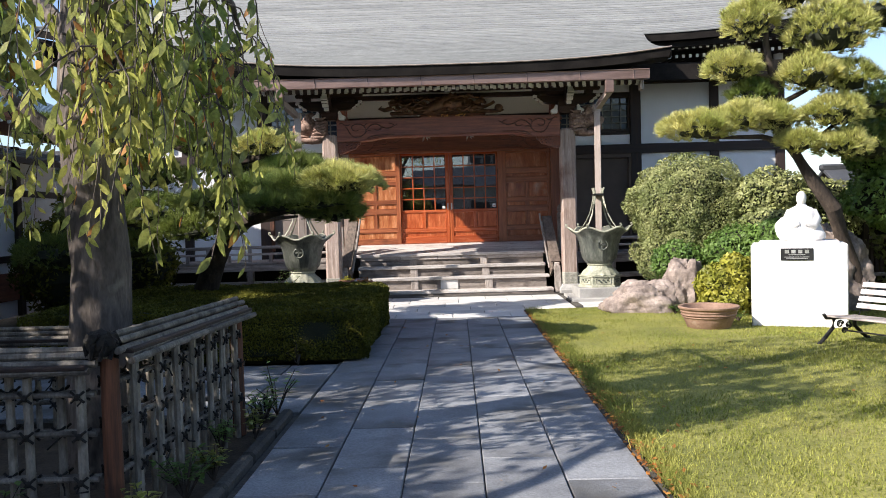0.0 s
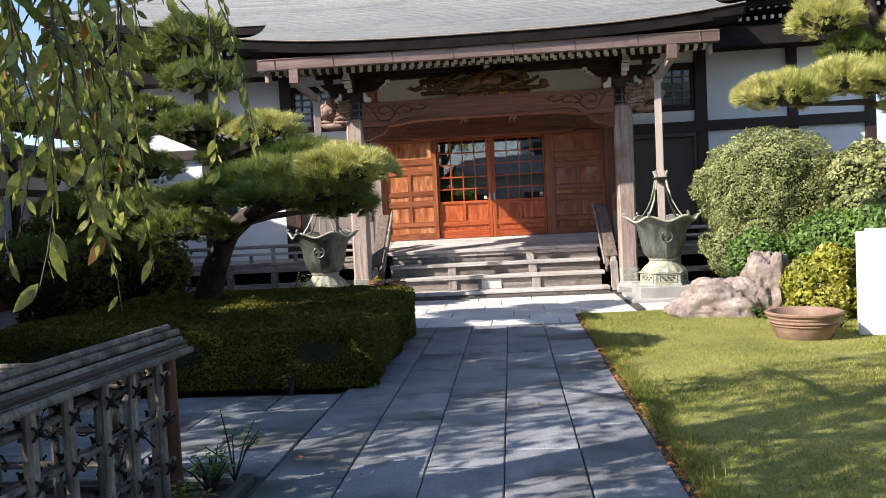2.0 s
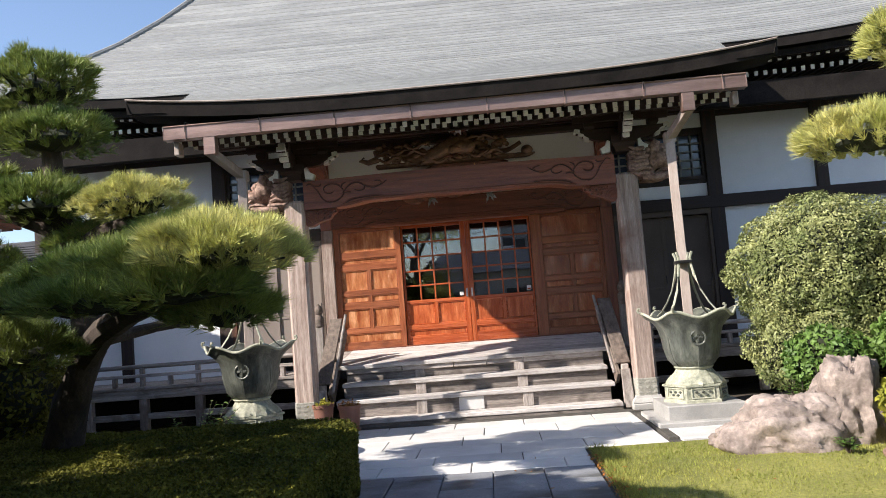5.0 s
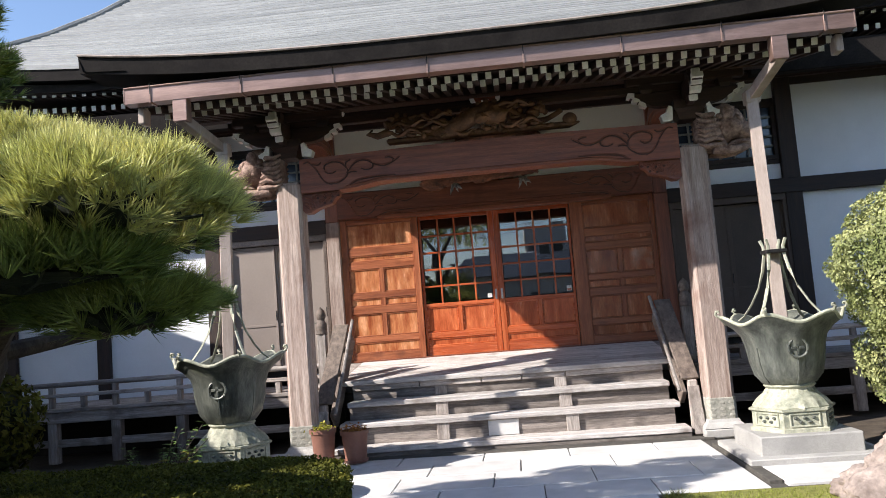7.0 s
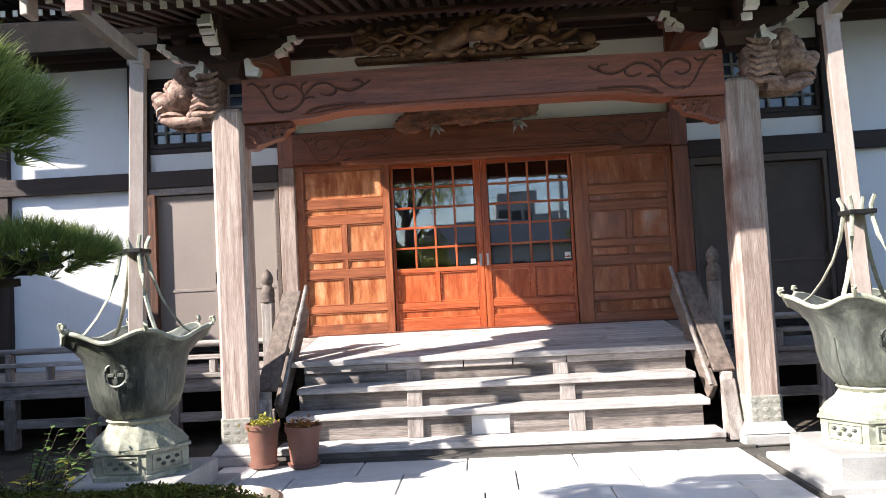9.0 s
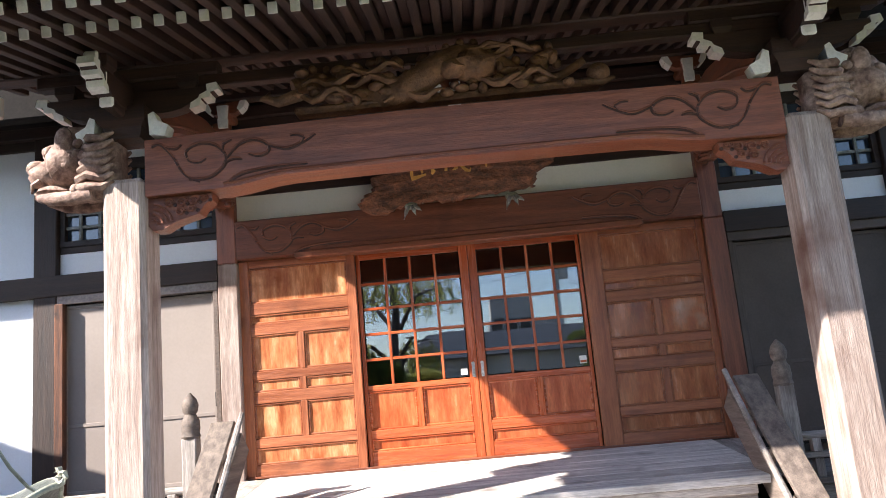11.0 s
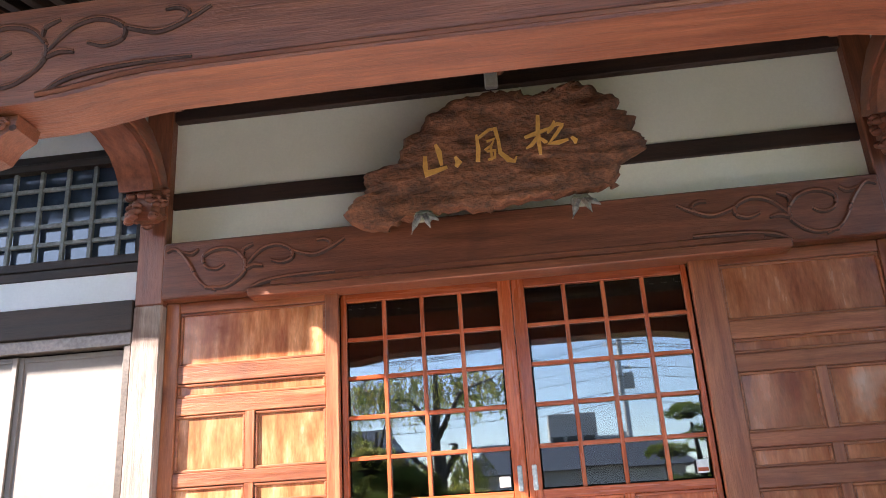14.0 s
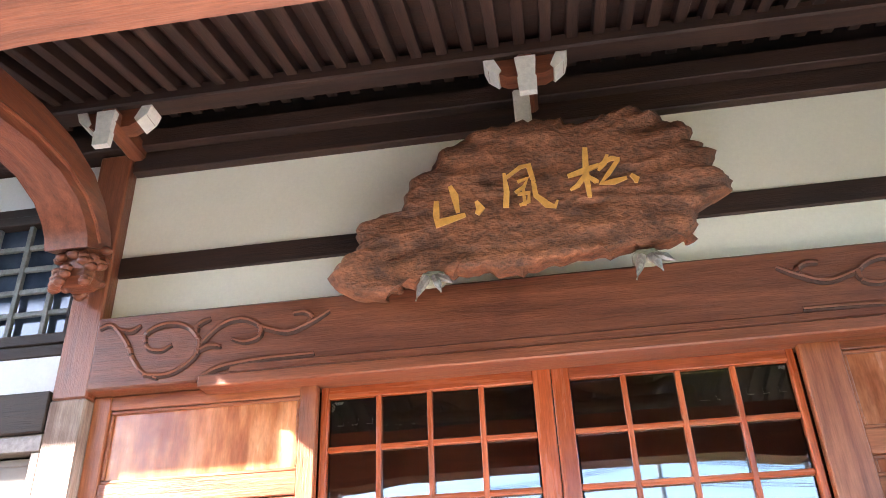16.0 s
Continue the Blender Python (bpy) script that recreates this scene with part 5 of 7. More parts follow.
def name_plaque():
    at = Vector((-0.17, 18.15, 3.485))
    tilt = pose(*at, 11)
    pq = thing("name_plaque", at, "irregular burl-wood name board with gilt characters, tilted forward over the door", "sign")
    ol = [(-1.00, 0.02), (-0.93, 0.16), (-0.86, 0.24), (-0.80, 0.36), (-0.66, 0.44), (-0.52, 0.62), (-0.40, 0.76), (-0.22, 0.86), (0.0, 0.89), (0.22, 0.875), (0.32, 0.82), (0.45, 0.87), (0.60, 0.90), (0.72, 0.84), (0.86, 0.68), (0.91, 0.54), (0.985, 0.44), (0.95, 0.32), (0.89, 0.29), (0.80, 0.24), (0.80, 0.10), (0.62, 0.06), (0.42, 0.05), (0.16, 0.04), (-0.05, 0.0), (-0.3, 0.03), (-0.55, 0.0), (-0.75, -0.06), (-0.9, -0.05)]
    dense = []
    for i, (a, c) in enumerate(ol):
        a2, c2 = ol[(i + 1) % len(ol)]
        for k in range(8):
            t = k / 8
            x, z = a + (a2 - a) * t, c + (c2 - c) * t
            j = 0.05 * noise.noise(Vector((x * 8, z * 8, 3))) + 0.06 * noise.noise(Vector((x * 26, z * 26, 8)))
            dense.append((0.967 * x * (1 + j), 0.862 * (z + 0.6 * j)))
    n = len(dense)
    vs, fs = [], []
    cx, cz = -0.02, 0.35
    layers = ((1.0, 0.06), (1.01, 0.0), (0.985, -0.035), (0.965, -0.058), (0.94, -0.068), (0.90, -0.074)) + tuple((0.85 - 0.05 * q, -0.077) for q in range(17))
    for li, (k, y) in enumerate(layers):
        for x, z in dense:
            px, pz = cx + (x - cx) * k, cz + (z - cz) * k
            dy = 0
            if li >= 2:
                dy = 0.012 * noise.noise(Vector((px * 4, pz * 14, 1))) + 0.009 * noise.noise(Vector((px * 10, pz * 34, 5)))
                for hx, hz, r, dep in ((0.62, 0.66, 0.07, 0.05), (0.55, 0.74, 0.04, 0.03), (0.30, 0.28, 0.035, 0.03), (0.44, 0.20, 0.04, 0.03), (-0.62, 0.13, 0.05, 0.03), (0.0, 0.10, 0.03, 0.03)):
                    q = math.hypot((px - hx) / 1.7, pz - hz)
                    if q < r:
                        dy += dep * (1 - q / r)
            vs.append((px, y + dy, pz))
    m_ = len(layers)
    for li in range(m_ - 1):
        for i in range(n):
            fs.append((li * n + i, li * n + (i + 1) % n, (li + 1) * n + (i + 1) % n, (li + 1) * n + i))
    vs.append((cx, -0.078, cz))
    fs += [((m_ - 1) * n + i, (m_ - 1) * n + (i + 1) % n, len(vs) - 1) for i in range(n)]
    fs.append(tuple(range(n - 1, -1, -1)))
    part("board", B().add(vs, fs, tilt), M["burl"], pq, angle=50)

    def brush(pts, w):
        b = B()
        P = [Vector((x, -0.088, 0.88 * z - 0.015)) for x, z in pts]
        top, bot = [], []
        for i, p in enumerate(P):
            d = (P[min(i + 1, len(P) - 1)] - P[max(i - 1, 0)]).normalized()
            nrm = Vector((-d.z, 0, d.x))
            ww = 1.18 * (w[i] if isinstance(w, (list, tuple)) else w)
            top.append(p + nrm * ww), bot.append(p - nrm * ww)
        k = len(P)
        vs_ = top + bot + [p + Vector((0, 0.012, 0)) for p in top + bot]
        fs_ = [(i, i + 1, k + i + 1, k + i) for i in range(k - 1)]
        fs_ += [(i, 2 * k + i, 2 * k + i + 1, i + 1) for i in range(k - 1)] + [(k + i, k + i + 1, 3 * k + i + 1, 3 * k + i) for i in range(k - 1)]
        fs_ += [(0, k, 3 * k, 2 * k), (k - 1, 3 * k - 1, 4 * k - 1, 2 * k - 1)]
        return b.add(vs_, fs_, tilt)
    glyphs = {
        "character_mountain": [([(-0.425, 0.44), (-0.43, 0.36), (-0.425, 0.31), (-0.36, 0.325), (-0.29, 0.345)], [0.010, 0.014, 0.02, 0.013, 0.008]), ([(-0.355, 0.52), (-0.335, 0.46), (-0.325, 0.36)], [0.008, 0.016, 0.008]), ([(-0.235, 0.415), (-0.215, 0.37), (-0.235, 0.34)], [0.007, 0.018, 0.010])],
        "character_wind": [([(-0.09, 0.56), (-0.085, 0.45), (-0.095, 0.36)], [0.006, 0.012, 0.012]), ([(-0.085, 0.53), (-0.01, 0.585), (0.03, 0.59), (0.045, 0.50), (0.05, 0.41), (0.10, 0.35), (0.135, 0.335), (0.15, 0.37)], [0.006, 0.008, 0.012, 0.009, 0.011, 0.015, 0.010, 0.004]), ([(-0.03, 0.50), (0.02, 0.515), (0.0, 0.47), (-0.045, 0.44)], [0.006, 0.009, 0.007, 0.006]), ([(-0.035, 0.43), (0.02, 0.43), (0.015, 0.38), (-0.03, 0.365)], [0.006, 0.009, 0.008, 0.006]), ([(-0.005, 0.47), (-0.005, 0.36)], [0.006, 0.007])],
        "character_pine": [([(0.21, 0.50), (0.28, 0.52), (0.36, 0.545)], [0.008, 0.012, 0.008]), ([(0.305, 0.655), (0.295, 0.5), (0.30, 0.365)], [0.010, 0.013, 0.008]), ([(0.295, 0.50), (0.25, 0.44), (0.215, 0.42)], [0.009, 0.010, 0.005]), ([(0.36, 0.545), (0.42, 0.575), (0.46, 0.565)], [0.005, 0.010, 0.007]), ([(0.45, 0.56), (0.40, 0.49), (0.36, 0.44), (0.42, 0.44), (0.48, 0.455)], [0.009, 0.009, 0.010, 0.012, 0.006]), ([(0.50, 0.47), (0.525, 0.44), (0.52, 0.42)], [0.007, 0.013, 0.006]), ([(0.30, 0.49), (0.335, 0.455), (0.35, 0.45)], [0.006, 0.010, 0.005]), ([(0.405, 0.60), (0.385, 0.55), (0.355, 0.515)], [0.006, 0.011, 0.005])]}
    for nm, strokes in glyphs.items():
        b = B()
        for pts, w in strokes:
            s = brush(pts, w)
            o = len(b.v)
            b.v += s.v
            b.f += [tuple(i + o for i in f) for f in s.f]
        part(nm, b, M["gold"], pq, "gilt brush-written character")
    for x in (-0.47, 0.52):
        ft = B()
        ft.box((x, -0.03, 0.0), (0.12, 0.10, 0.07), 0.02, tilt)
        claw = part("bracket_foot", ft, M["verdigris"], pq, "green metal claw foot")
        for dx, l in ((-0.05, 0.13), (0.035, 0.10), (0.075, 0.06)):
            a = tilt @ Vector((x + dx * 0.5, -0.09, -0.01))
            e = tilt @ Vector((x + dx * 1.4, -0.16, -l))
            part("claw", B().tube([a, (a + e) / 2 + Vector((0, -0.015, 0)), e], [0.022, 0.02, 0.004], 6), M["silver"], claw)
    part("hanger", B().box((-0.14, 18.2, 4.5), (0.09, 0.05, 0.22), 0.01), M["white"], pq)
    return pq


name_plaque()

# ---- ground, paving, lawn ----
ground = solo("ground", B().add([(-400, -400, -0.06), (400, -400, -0.06), (400, 400, -0.06), (-400, 400, -0.06)], [(0, 1, 2, 3)]), M["soil"], "bare garden soil under the plants", "ground", kind="structure")
path = thing("path", (0, 6, 0), "blue-grey stone slab path with dark joints", "path", kind="structure")
part("bed", B().box((-0.1, 4.0, -0.06), (2.5, 18.6, 0.08)).box((-3.5, 7.45, -0.0605), (5.0, 2.3, 0.08)), M["joint"], path)
cols = [-1.30, -0.82, -0.345, 0.125, 0.60, 1.09]
slabs = {}


def slab_mesh(w, l, key):
    k = (round(w, 2), round(l, 2), key)
    if k not in slabs:
        slabs[k] = B().box((0, 0, -0.02), (w, l, 0.05), 0.006).mesh("slab", M[key])
    return slabs[k]


for i, (x0, x1) in enumerate(zip(cols, cols[1:])):
    y = -3.0 + (0.0, 0.46, 0.15, 0.62, 0.3)[i]
    while y < 12.35:
        l = (0.95, 0.95, 0.88)[int((y * 7 + i) % 3)]
        l = min(l, 12.40 - y)
        if l < 0.12:
            break
        piece("slab", slab_mesh(x1 - x0 - 0.010, l - 0.010, "slab"), pose((x0 + x1) / 2, y + l / 2, R.uniform(-0.003, 0.003), R.uniform(-0.15, 0.15), R.uniform(-0.15, 0.15)), path)
        y += l
for j in range(4):
    x = -1.31
    first = 0.52 if j % 2 else 0.955
    while x > -5.8:
        piece("slab", slab_mesh(first - 0.012, 0.538, "slab"), pose(x - first / 2, 6.62 + 0.55 * j, R.uniform(-0.003, 0.003)), path)
        x -= first
        first = 0.955
court = thing("pavement", (0, 14.6, 0), "pale granite slab forecourt before the steps", "pavement", kind="structure")
part("bed", B().box((-0.1, 14.6, -0.045), (5.0, 2.72, 0.08)).box((2.65, 14.85, -0.0455), (1.6, 2.2, 0.08)), M["joint"], court)
y = 12.405
for j, l in enumerate((0.45, 0.435, 0.62, 0.66, 0.66, 0.70)):
    x = -2.55 - (0.3, 0.7, 0.0, 0.45, 0.2, 0.6)[j]
    while x < 1.95:
        w = 0.92
        xa, xb = max(x, -1.3 if j < 2 else -2.6), min(x + w, 1.09 if j < 2 else 1.98)
        if xb - xa > 0.1:
            piece("slab", slab_mesh(xb - xa - 0.01, l - 0.01, "granite"), pose((xa + xb) / 2, y + l / 2, 0.006 + R.uniform(-0.002, 0.002)), court)
        x += w
    y += l
part("border_strip", B().box((2.06, 14.4, 0.0), (0.11, 1.9, 0.06), 0.006), M["joint"], court, "strip of dark pebbles")
part("step_slab", B().box((2.75, 14.2, -0.005), (1.25, 1.7, 0.06), 0.01), M["granite"], court)
kerb = thing("kerb", (-1.5, 5.0, 0), "low dark stone kerb at the fence bed", "kerb", kind="structure")
for i in range(7):
    part("kerb_stone", B().box((-1.40, 2.3 + 0.62 * i, -0.005), (0.09, 0.60, 0.10), 0.02), M["joint"], kerb)

lawn = thing("lawn", (5, 5, 0), "short sunlit lawn mown close", "lawn", kind="structure")
lv, lf = [], []
nx, ny = 40, 70
for j in range(ny + 1):
    for i in range(nx + 1):
        x, y = 1.17 + 8.8 * i / nx, -4 + 17.25 * j / ny
        lv.append((x, y, 0.008 + 0.018 * noise.noise(Vector((x * 0.8, y * 0.8, 0))) + 0.012 * noise.noise(Vector((x * 3, y * 3, 4)))))
lf = [(j * (nx + 1) + i, j * (nx + 1) + i + 1, (j + 1) * (nx + 1) + i + 1, (j + 1) * (nx + 1) + i) for j in range(ny) for i in range(nx)]
raw("turf", lv, lf, M["turf"], lawn, True)
n = 210000
y = -1 + 14.2 * rng.random(n) ** 0.85
x = 1.14 + 6.8 * rng.random(n) ** 1.2
edge_n = 16000
x[:edge_n] = 1.17 + np.abs(rng.normal(0, 0.08, edge_n)) - 0.02 - 0.05 * np.sin(np.arange(edge_n) * 0.37) * rng.random(edge_n)
y[:edge_n] = 2.5 + 10.7 * rng.random(edge_n)
h = 0.010 + 0.019 * rng.random(n)
h[:edge_n] = 0.02 + 0.06 * rng.random(edge_n) ** 1.7
a = rng.random(n) * 2 * np.pi
w = 0.0026 + 0.0024 * rng.random(n)
w[x > 3] *= 1.6
lean = rng.normal(0, 0.6, (n, 2)) * h[:, None]
z0 = np.zeros(n)
Vg = np.zeros((n, 3, 3), dtype=np.float32)
Vg[:, 0] = np.stack([x - w * np.cos(a), y - w * np.sin(a), z0], 1)
Vg[:, 1] = np.stack([x + w * np.cos(a), y + w * np.sin(a), z0], 1)
Vg[:, 2] = np.stack([x + lean[:, 0], y + lean[:, 1], z0 + h + 0.01], 1)
grass = tri_soup("grass", Vg, 3, M["blade"])
tagged(grass, "short green and yellowed grass blades of the lawn", "grass", kind="stuff")


# ---- foliage builders ----
def needles(C, D, m, length, width, spread=0.6):
    """Tufts at C along D, m needles each, as slim triangles."""
    n = len(C)
    Cn = np.repeat(C, m, 0)
    Dn = np.repeat(D, m, 0) + spread * unit(n * m)
    Dn /= np.linalg.norm(Dn, axis=1)[:, None]
    S = np.cross(Dn, unit(n * m))
    S /= np.linalg.norm(S, axis=1)[:, None] + 1e-9
    L = length * (0.7 + 0.5 * rng.random((n * m, 1)))
    base = Cn + Dn * 0.01
    return np.stack([base - S * width, base + S * width, Cn + Dn * L], 1)


def pad_points(c, r, n, top=0.75):
    """Places and outward ways over a cushion of foliage, mostly its upper side."""
    d = unit(n)
    flip = (d[:, 2] < 0) & (rng.random(n) < top)
    d[flip, 2] *= -1
    d[:, 2] = np.where(d[:, 2] < 0, d[:, 2] * 0.5, d[:, 2])
    lump = np.array([noise.noise(Vector(v) * 2.6 + Vector((c[0] * 3, c[1] * 2, c[2]))) for v in d])
    k = (0.78 + 0.32 * lump + 0.12 * rng.random(n))[:, None]
    P = np.array(c) + d * np.array(r) * k
    D = d * np.array([0.8, 0.8, 0.5]) + np.array([0, 0, 0.6]) + 0.35 * unit(n)
    return P, D / np.linalg.norm(D, axis=1)[:, None]


def pine(name, label, base, trunk, limbs, pads, group=""):
    """trunk: (x, y, z, radius) points; limbs the same; pads: (centre, radii, tufts, needles, length, width, material)."""
    t = thing(name, base, label, "tree", group)
    part("trunk", B().tube([p[:3] for p in trunk], [p[3] for p in trunk], 14), M["bark"], t)
    for l in limbs:
        pts = [Vector(p[:3]) for p in l]
        part("limb", B().tube(pts, [p[3] for p in l], 9), M["bark"], t)
    for c, r, n, m, L, w, key in pads:
        P, D = pad_points(c, r, n)
        tri_soup("foliage_pad", needles(P, D, m, L, w), 3, M[key], t)
        core = B()
        tw = random.Random(int(c[0] * 100))
        for i in range(16):
            a = tw.uniform(0, 2 * math.pi)
            q = tw.uniform(0.4, 0.85)
            e = (c[0] + r[0] * q * math.cos(a), c[1] + r[1] * q * math.sin(a), c[2] + r[2] * tw.uniform(-0.1, 0.5))
            core.tube([(c[0], c[1], c[2] - 0.25 * r[2]), ((c[0] + e[0]) / 2, (c[1] + e[1]) / 2, c[2] - 0.1 * r[2]), e], [0.022, 0.014, 0.006], 5)
        # dark ball stands for the shade within the pad
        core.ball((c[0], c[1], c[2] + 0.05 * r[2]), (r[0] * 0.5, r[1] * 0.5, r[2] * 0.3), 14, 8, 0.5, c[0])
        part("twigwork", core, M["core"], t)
    return t


def P_(x, y, z, rx, rz, n=420, m=20, L=0.11, w=0.0042, key="needle", ry=None):
    return ((x, y, z), (rx, ry or rx * 0.9, rz), n, m, L, w, key)


pine("pine_tree", "cloud-pruned dark pine with a long limb reaching over the hedge", (-3.85, 12.0, 0),
     [(-3.95, 12.1, -0.1, 0.24), (-3.85, 11.95, 0.5, 0.19), (-3.6, 11.7, 1.0, 0.16), (-3.3, 11.5, 1.45, 0.14), (-3.35, 11.5, 2.1, 0.12), (-3.55, 11.5, 2.8, 0.10), (-3.6, 11.5, 3.5, 0.07), (-3.65, 11.5, 4.0, 0.03)],
     [[(-3.35, 11.5, 1.4, 0.13), (-2.9, 11.0, 1.62, 0.11), (-2.4, 10.4, 1.72, 0.09), (-1.9, 9.9, 1.78, 0.06), (-1.3, 9.45, 1.85, 0.03)],
      [(-3.45, 11.5, 2.3, 0.08), (-3.0, 11.2, 2.45, 0.06), (-2.6, 11.0, 2.5, 0.045), (-2.1, 11.0, 2.2, 0.03), (-1.7, 11.0, 2.0, 0.012)],
      [(-3.45, 11.6, 1.5, 0.07), (-3.0, 12.2, 1.62, 0.05), (-2.5, 12.5, 1.66, 0.02)],
      [(-3.5, 11.5, 2.5, 0.08), (-4.2, 11.5, 2.8, 0.06), (-5.0, 11.5, 3.1, 0.03)],
      [(-3.4, 11.5, 1.8, 0.08), (-4.2, 11.3, 2.0, 0.06), (-5.2, 11.4, 2.15, 0.03)],
      [(-3.4, 11.5, 1.5, 0.07), (-4.2, 11.0, 1.55, 0.05), (-5.0, 11.2, 1.65, 0.03)]],
     [P_(-1.34, 9.35, 1.95, 0.50, 0.24, 720, 26, 0.115, 0.0036, "needle_y", 0.48), P_(-1.95, 9.75, 1.93, 0.57, 0.21, 640, 26, 0.12, 0.0038), P_(-1.62, 9.35, 1.76, 0.46, 0.13, 300, 28, 0.15, 0.0042),
      P_(-2.45, 10.2, 1.94, 0.62, 0.22, 700, 22, 0.13, 0.0040), P_(-3.0, 10.1, 1.80, 0.6, 0.18, 600, 22), P_(-1.5, 9.75, 1.62, 0.35, 0.18, 420, 22, 0.14, 0.003), P_(-1.9, 11.05, 2.10, 0.32, 0.24, 380, 26, 0.15, 0.0038), P_(-2.55, 12.5, 1.75, 0.5, 0.17, 480, 22, 0.12, 0.003), P_(-2.2, 11.0, 2.25, 0.45, 0.22, 480, 22, 0.14, 0.003), P_(-2.15, 9.4, 1.74, 0.45, 0.14, 400, 22, 0.13, 0.0036),
      P_(-2.62, 11.0, 2.60, 0.46, 0.22, 560, 22, 0.10, 0.0035, "needle_y"), P_(-3.65, 11.5, 3.80, 0.48, 0.36, 600, 22), P_(-3.5, 11.4, 3.30, 0.52, 0.26, 520), P_(-3.55, 11.3, 2.70, 0.5, 0.26, 480), P_(-3.2, 11.6, 2.35, 0.5, 0.22, 420),
      P_(-4.95, 11.5, 3.20, 0.42, 0.32, 420), P_(-4.3, 11.6, 2.95, 0.45, 0.24, 420), P_(-5.2, 11.4, 2.25, 0.55, 0.3, 420), P_(-4.3, 11.2, 2.2, 0.55, 0.28, 420), P_(-5.05, 11.1, 1.72, 0.6, 0.3, 420), P_(-4.1, 10.9, 1.68, 0.6, 0.3, 480), P_(-3.5, 10.6, 1.45, 0.6, 0.26, 480), P_(-4.6, 10.9, 1.2, 0.6, 0.3, 420), P_(-4.3, 11.7, 3.6, 0.35, 0.24, 300), P_(-4.5, 11.0, 2.6, 0.5, 0.28, 420), P_(-5.6, 11.0, 2.85, 0.5, 0.3, 420), P_(-5.5, 10.8, 1.15, 0.6, 0.35, 420)])

pine("pine_tree", "yellow-green cloud-pruned pine with a bare leaning trunk", (6.0, 12.0, 0),
     [(6.1, 12.1, -0.1, 0.17), (5.9, 12.0, 0.7, 0.14), (5.57, 11.8, 1.54, 0.115), (5.28, 11.8, 1.96, 0.10), (4.96, 11.8, 2.47, 0.085), (4.8, 11.8, 3.06, 0.07), (4.70, 11.8, 3.5, 0.055), (4.61, 11.8, 3.97, 0.045), (4.62, 11.8, 4.5, 0.03)],
     [[(4.95, 11.8, 2.5, 0.05), (4.5, 11.7, 2.62, 0.04), (3.7, 11.6, 2.62, 0.02)], [(4.98, 11.8, 2.45, 0.05), (5.4, 11.8, 2.62, 0.04), (5.8, 11.8, 2.95, 0.02)], [(4.8, 11.8, 3.1, 0.045), (5.2, 11.8, 3.3, 0.03), (5.7, 11.8, 3.7, 0.02)], [(4.7, 11.8, 3.5, 0.04), (4.4, 11.8, 3.55, 0.03), (4.1, 11.8, 3.52, 0.015)]],
     [P_(3.55, 11.6, 2.70, 0.55, 0.27, 620, 22, 0.13, 0.0042, "needle_y", 0.5), P_(4.15, 11.6, 2.82, 0.45, 0.27, 460, 22, 0.13, 0.0042, "needle_y"), P_(4.65, 11.7, 2.80, 0.38, 0.30, 380, 22, 0.13, 0.0042, "needle_y"), P_(4.95, 11.5, 2.45, 0.3, 0.22, 260, 22, 0.13, 0.0042, "needle_y"),
      P_(4.12, 11.8, 3.58, 0.42, 0.30, 420, 22, 0.13, 0.0042, "needle_y"), P_(4.45, 11.9, 3.22, 0.36, 0.27, 320, 20), P_(4.35, 11.7, 4.22, 0.42, 0.38, 420, 22, 0.13, 0.0042, "needle_y"), P_(4.9, 11.8, 4.6, 0.55, 0.41, 420, 22, 0.13, 0.0042, "needle_y"),
      P_(5.45, 11.6, 3.98, 0.66, 0.56, 560, 22, 0.13, 0.0045, "needle_y"), P_(5.15, 11.6, 3.40, 0.46, 0.36, 400, 22, 0.13, 0.0045, "needle_y"), P_(5.75, 11.7, 3.35, 0.46, 0.34, 320, 22, 0.13, 0.0045, "needle_y"), P_(5.5, 11.6, 2.85, 0.48, 0.32, 420, 22, 0.13, 0.0045, "needle_y"), P_(6.2, 11.7, 4.3, 0.62, 0.5, 380, 22, 0.13, 0.0045, "needle_y"), P_(5.6, 11.6, 2.40, 0.4, 0.27, 320, 22, 0.13, 0.0045, "needle_y"), P_(6.3, 11.9, 3.0, 0.5, 0.34, 300), P_(6.2, 12.0, 2.4, 0.5, 0.41, 320)])


def leaf_quads(C, size, D=None, flat=0.5):
    n = len(C)
    d = unit(n) if D is None else D + flat * unit(n)
    d /= np.linalg.norm(d, axis=1)[:, None]
    u = np.cross(d, unit(n))
    u /= np.linalg.norm(u, axis=1)[:, None] + 1e-9
    v = np.cross(d, u)
    s = (size * (0.6 + 0.8 * rng.random(n)))[:, None]
    return np.stack([C - u * s, C + v * s * 0.5, C + u * s, C - v * s * 0.5], 1)


def blob_shell(c, r, n, seed, jag=0.22, freq=2.2, depth=0.16):
    d = unit(n)
    lump = np.array([noise.noise(Vector(v) * freq + Vector((seed, seed * 2.0, 0))) + 0.5 * noise.noise(Vector(v) * freq * 3.1 + Vector((0, seed, 7))) for v in d])
    k = (1 + jag * lump - depth * rng.random(n) ** 2)[:, None]
    return np.array(c) + d * np.array(r) * k, d


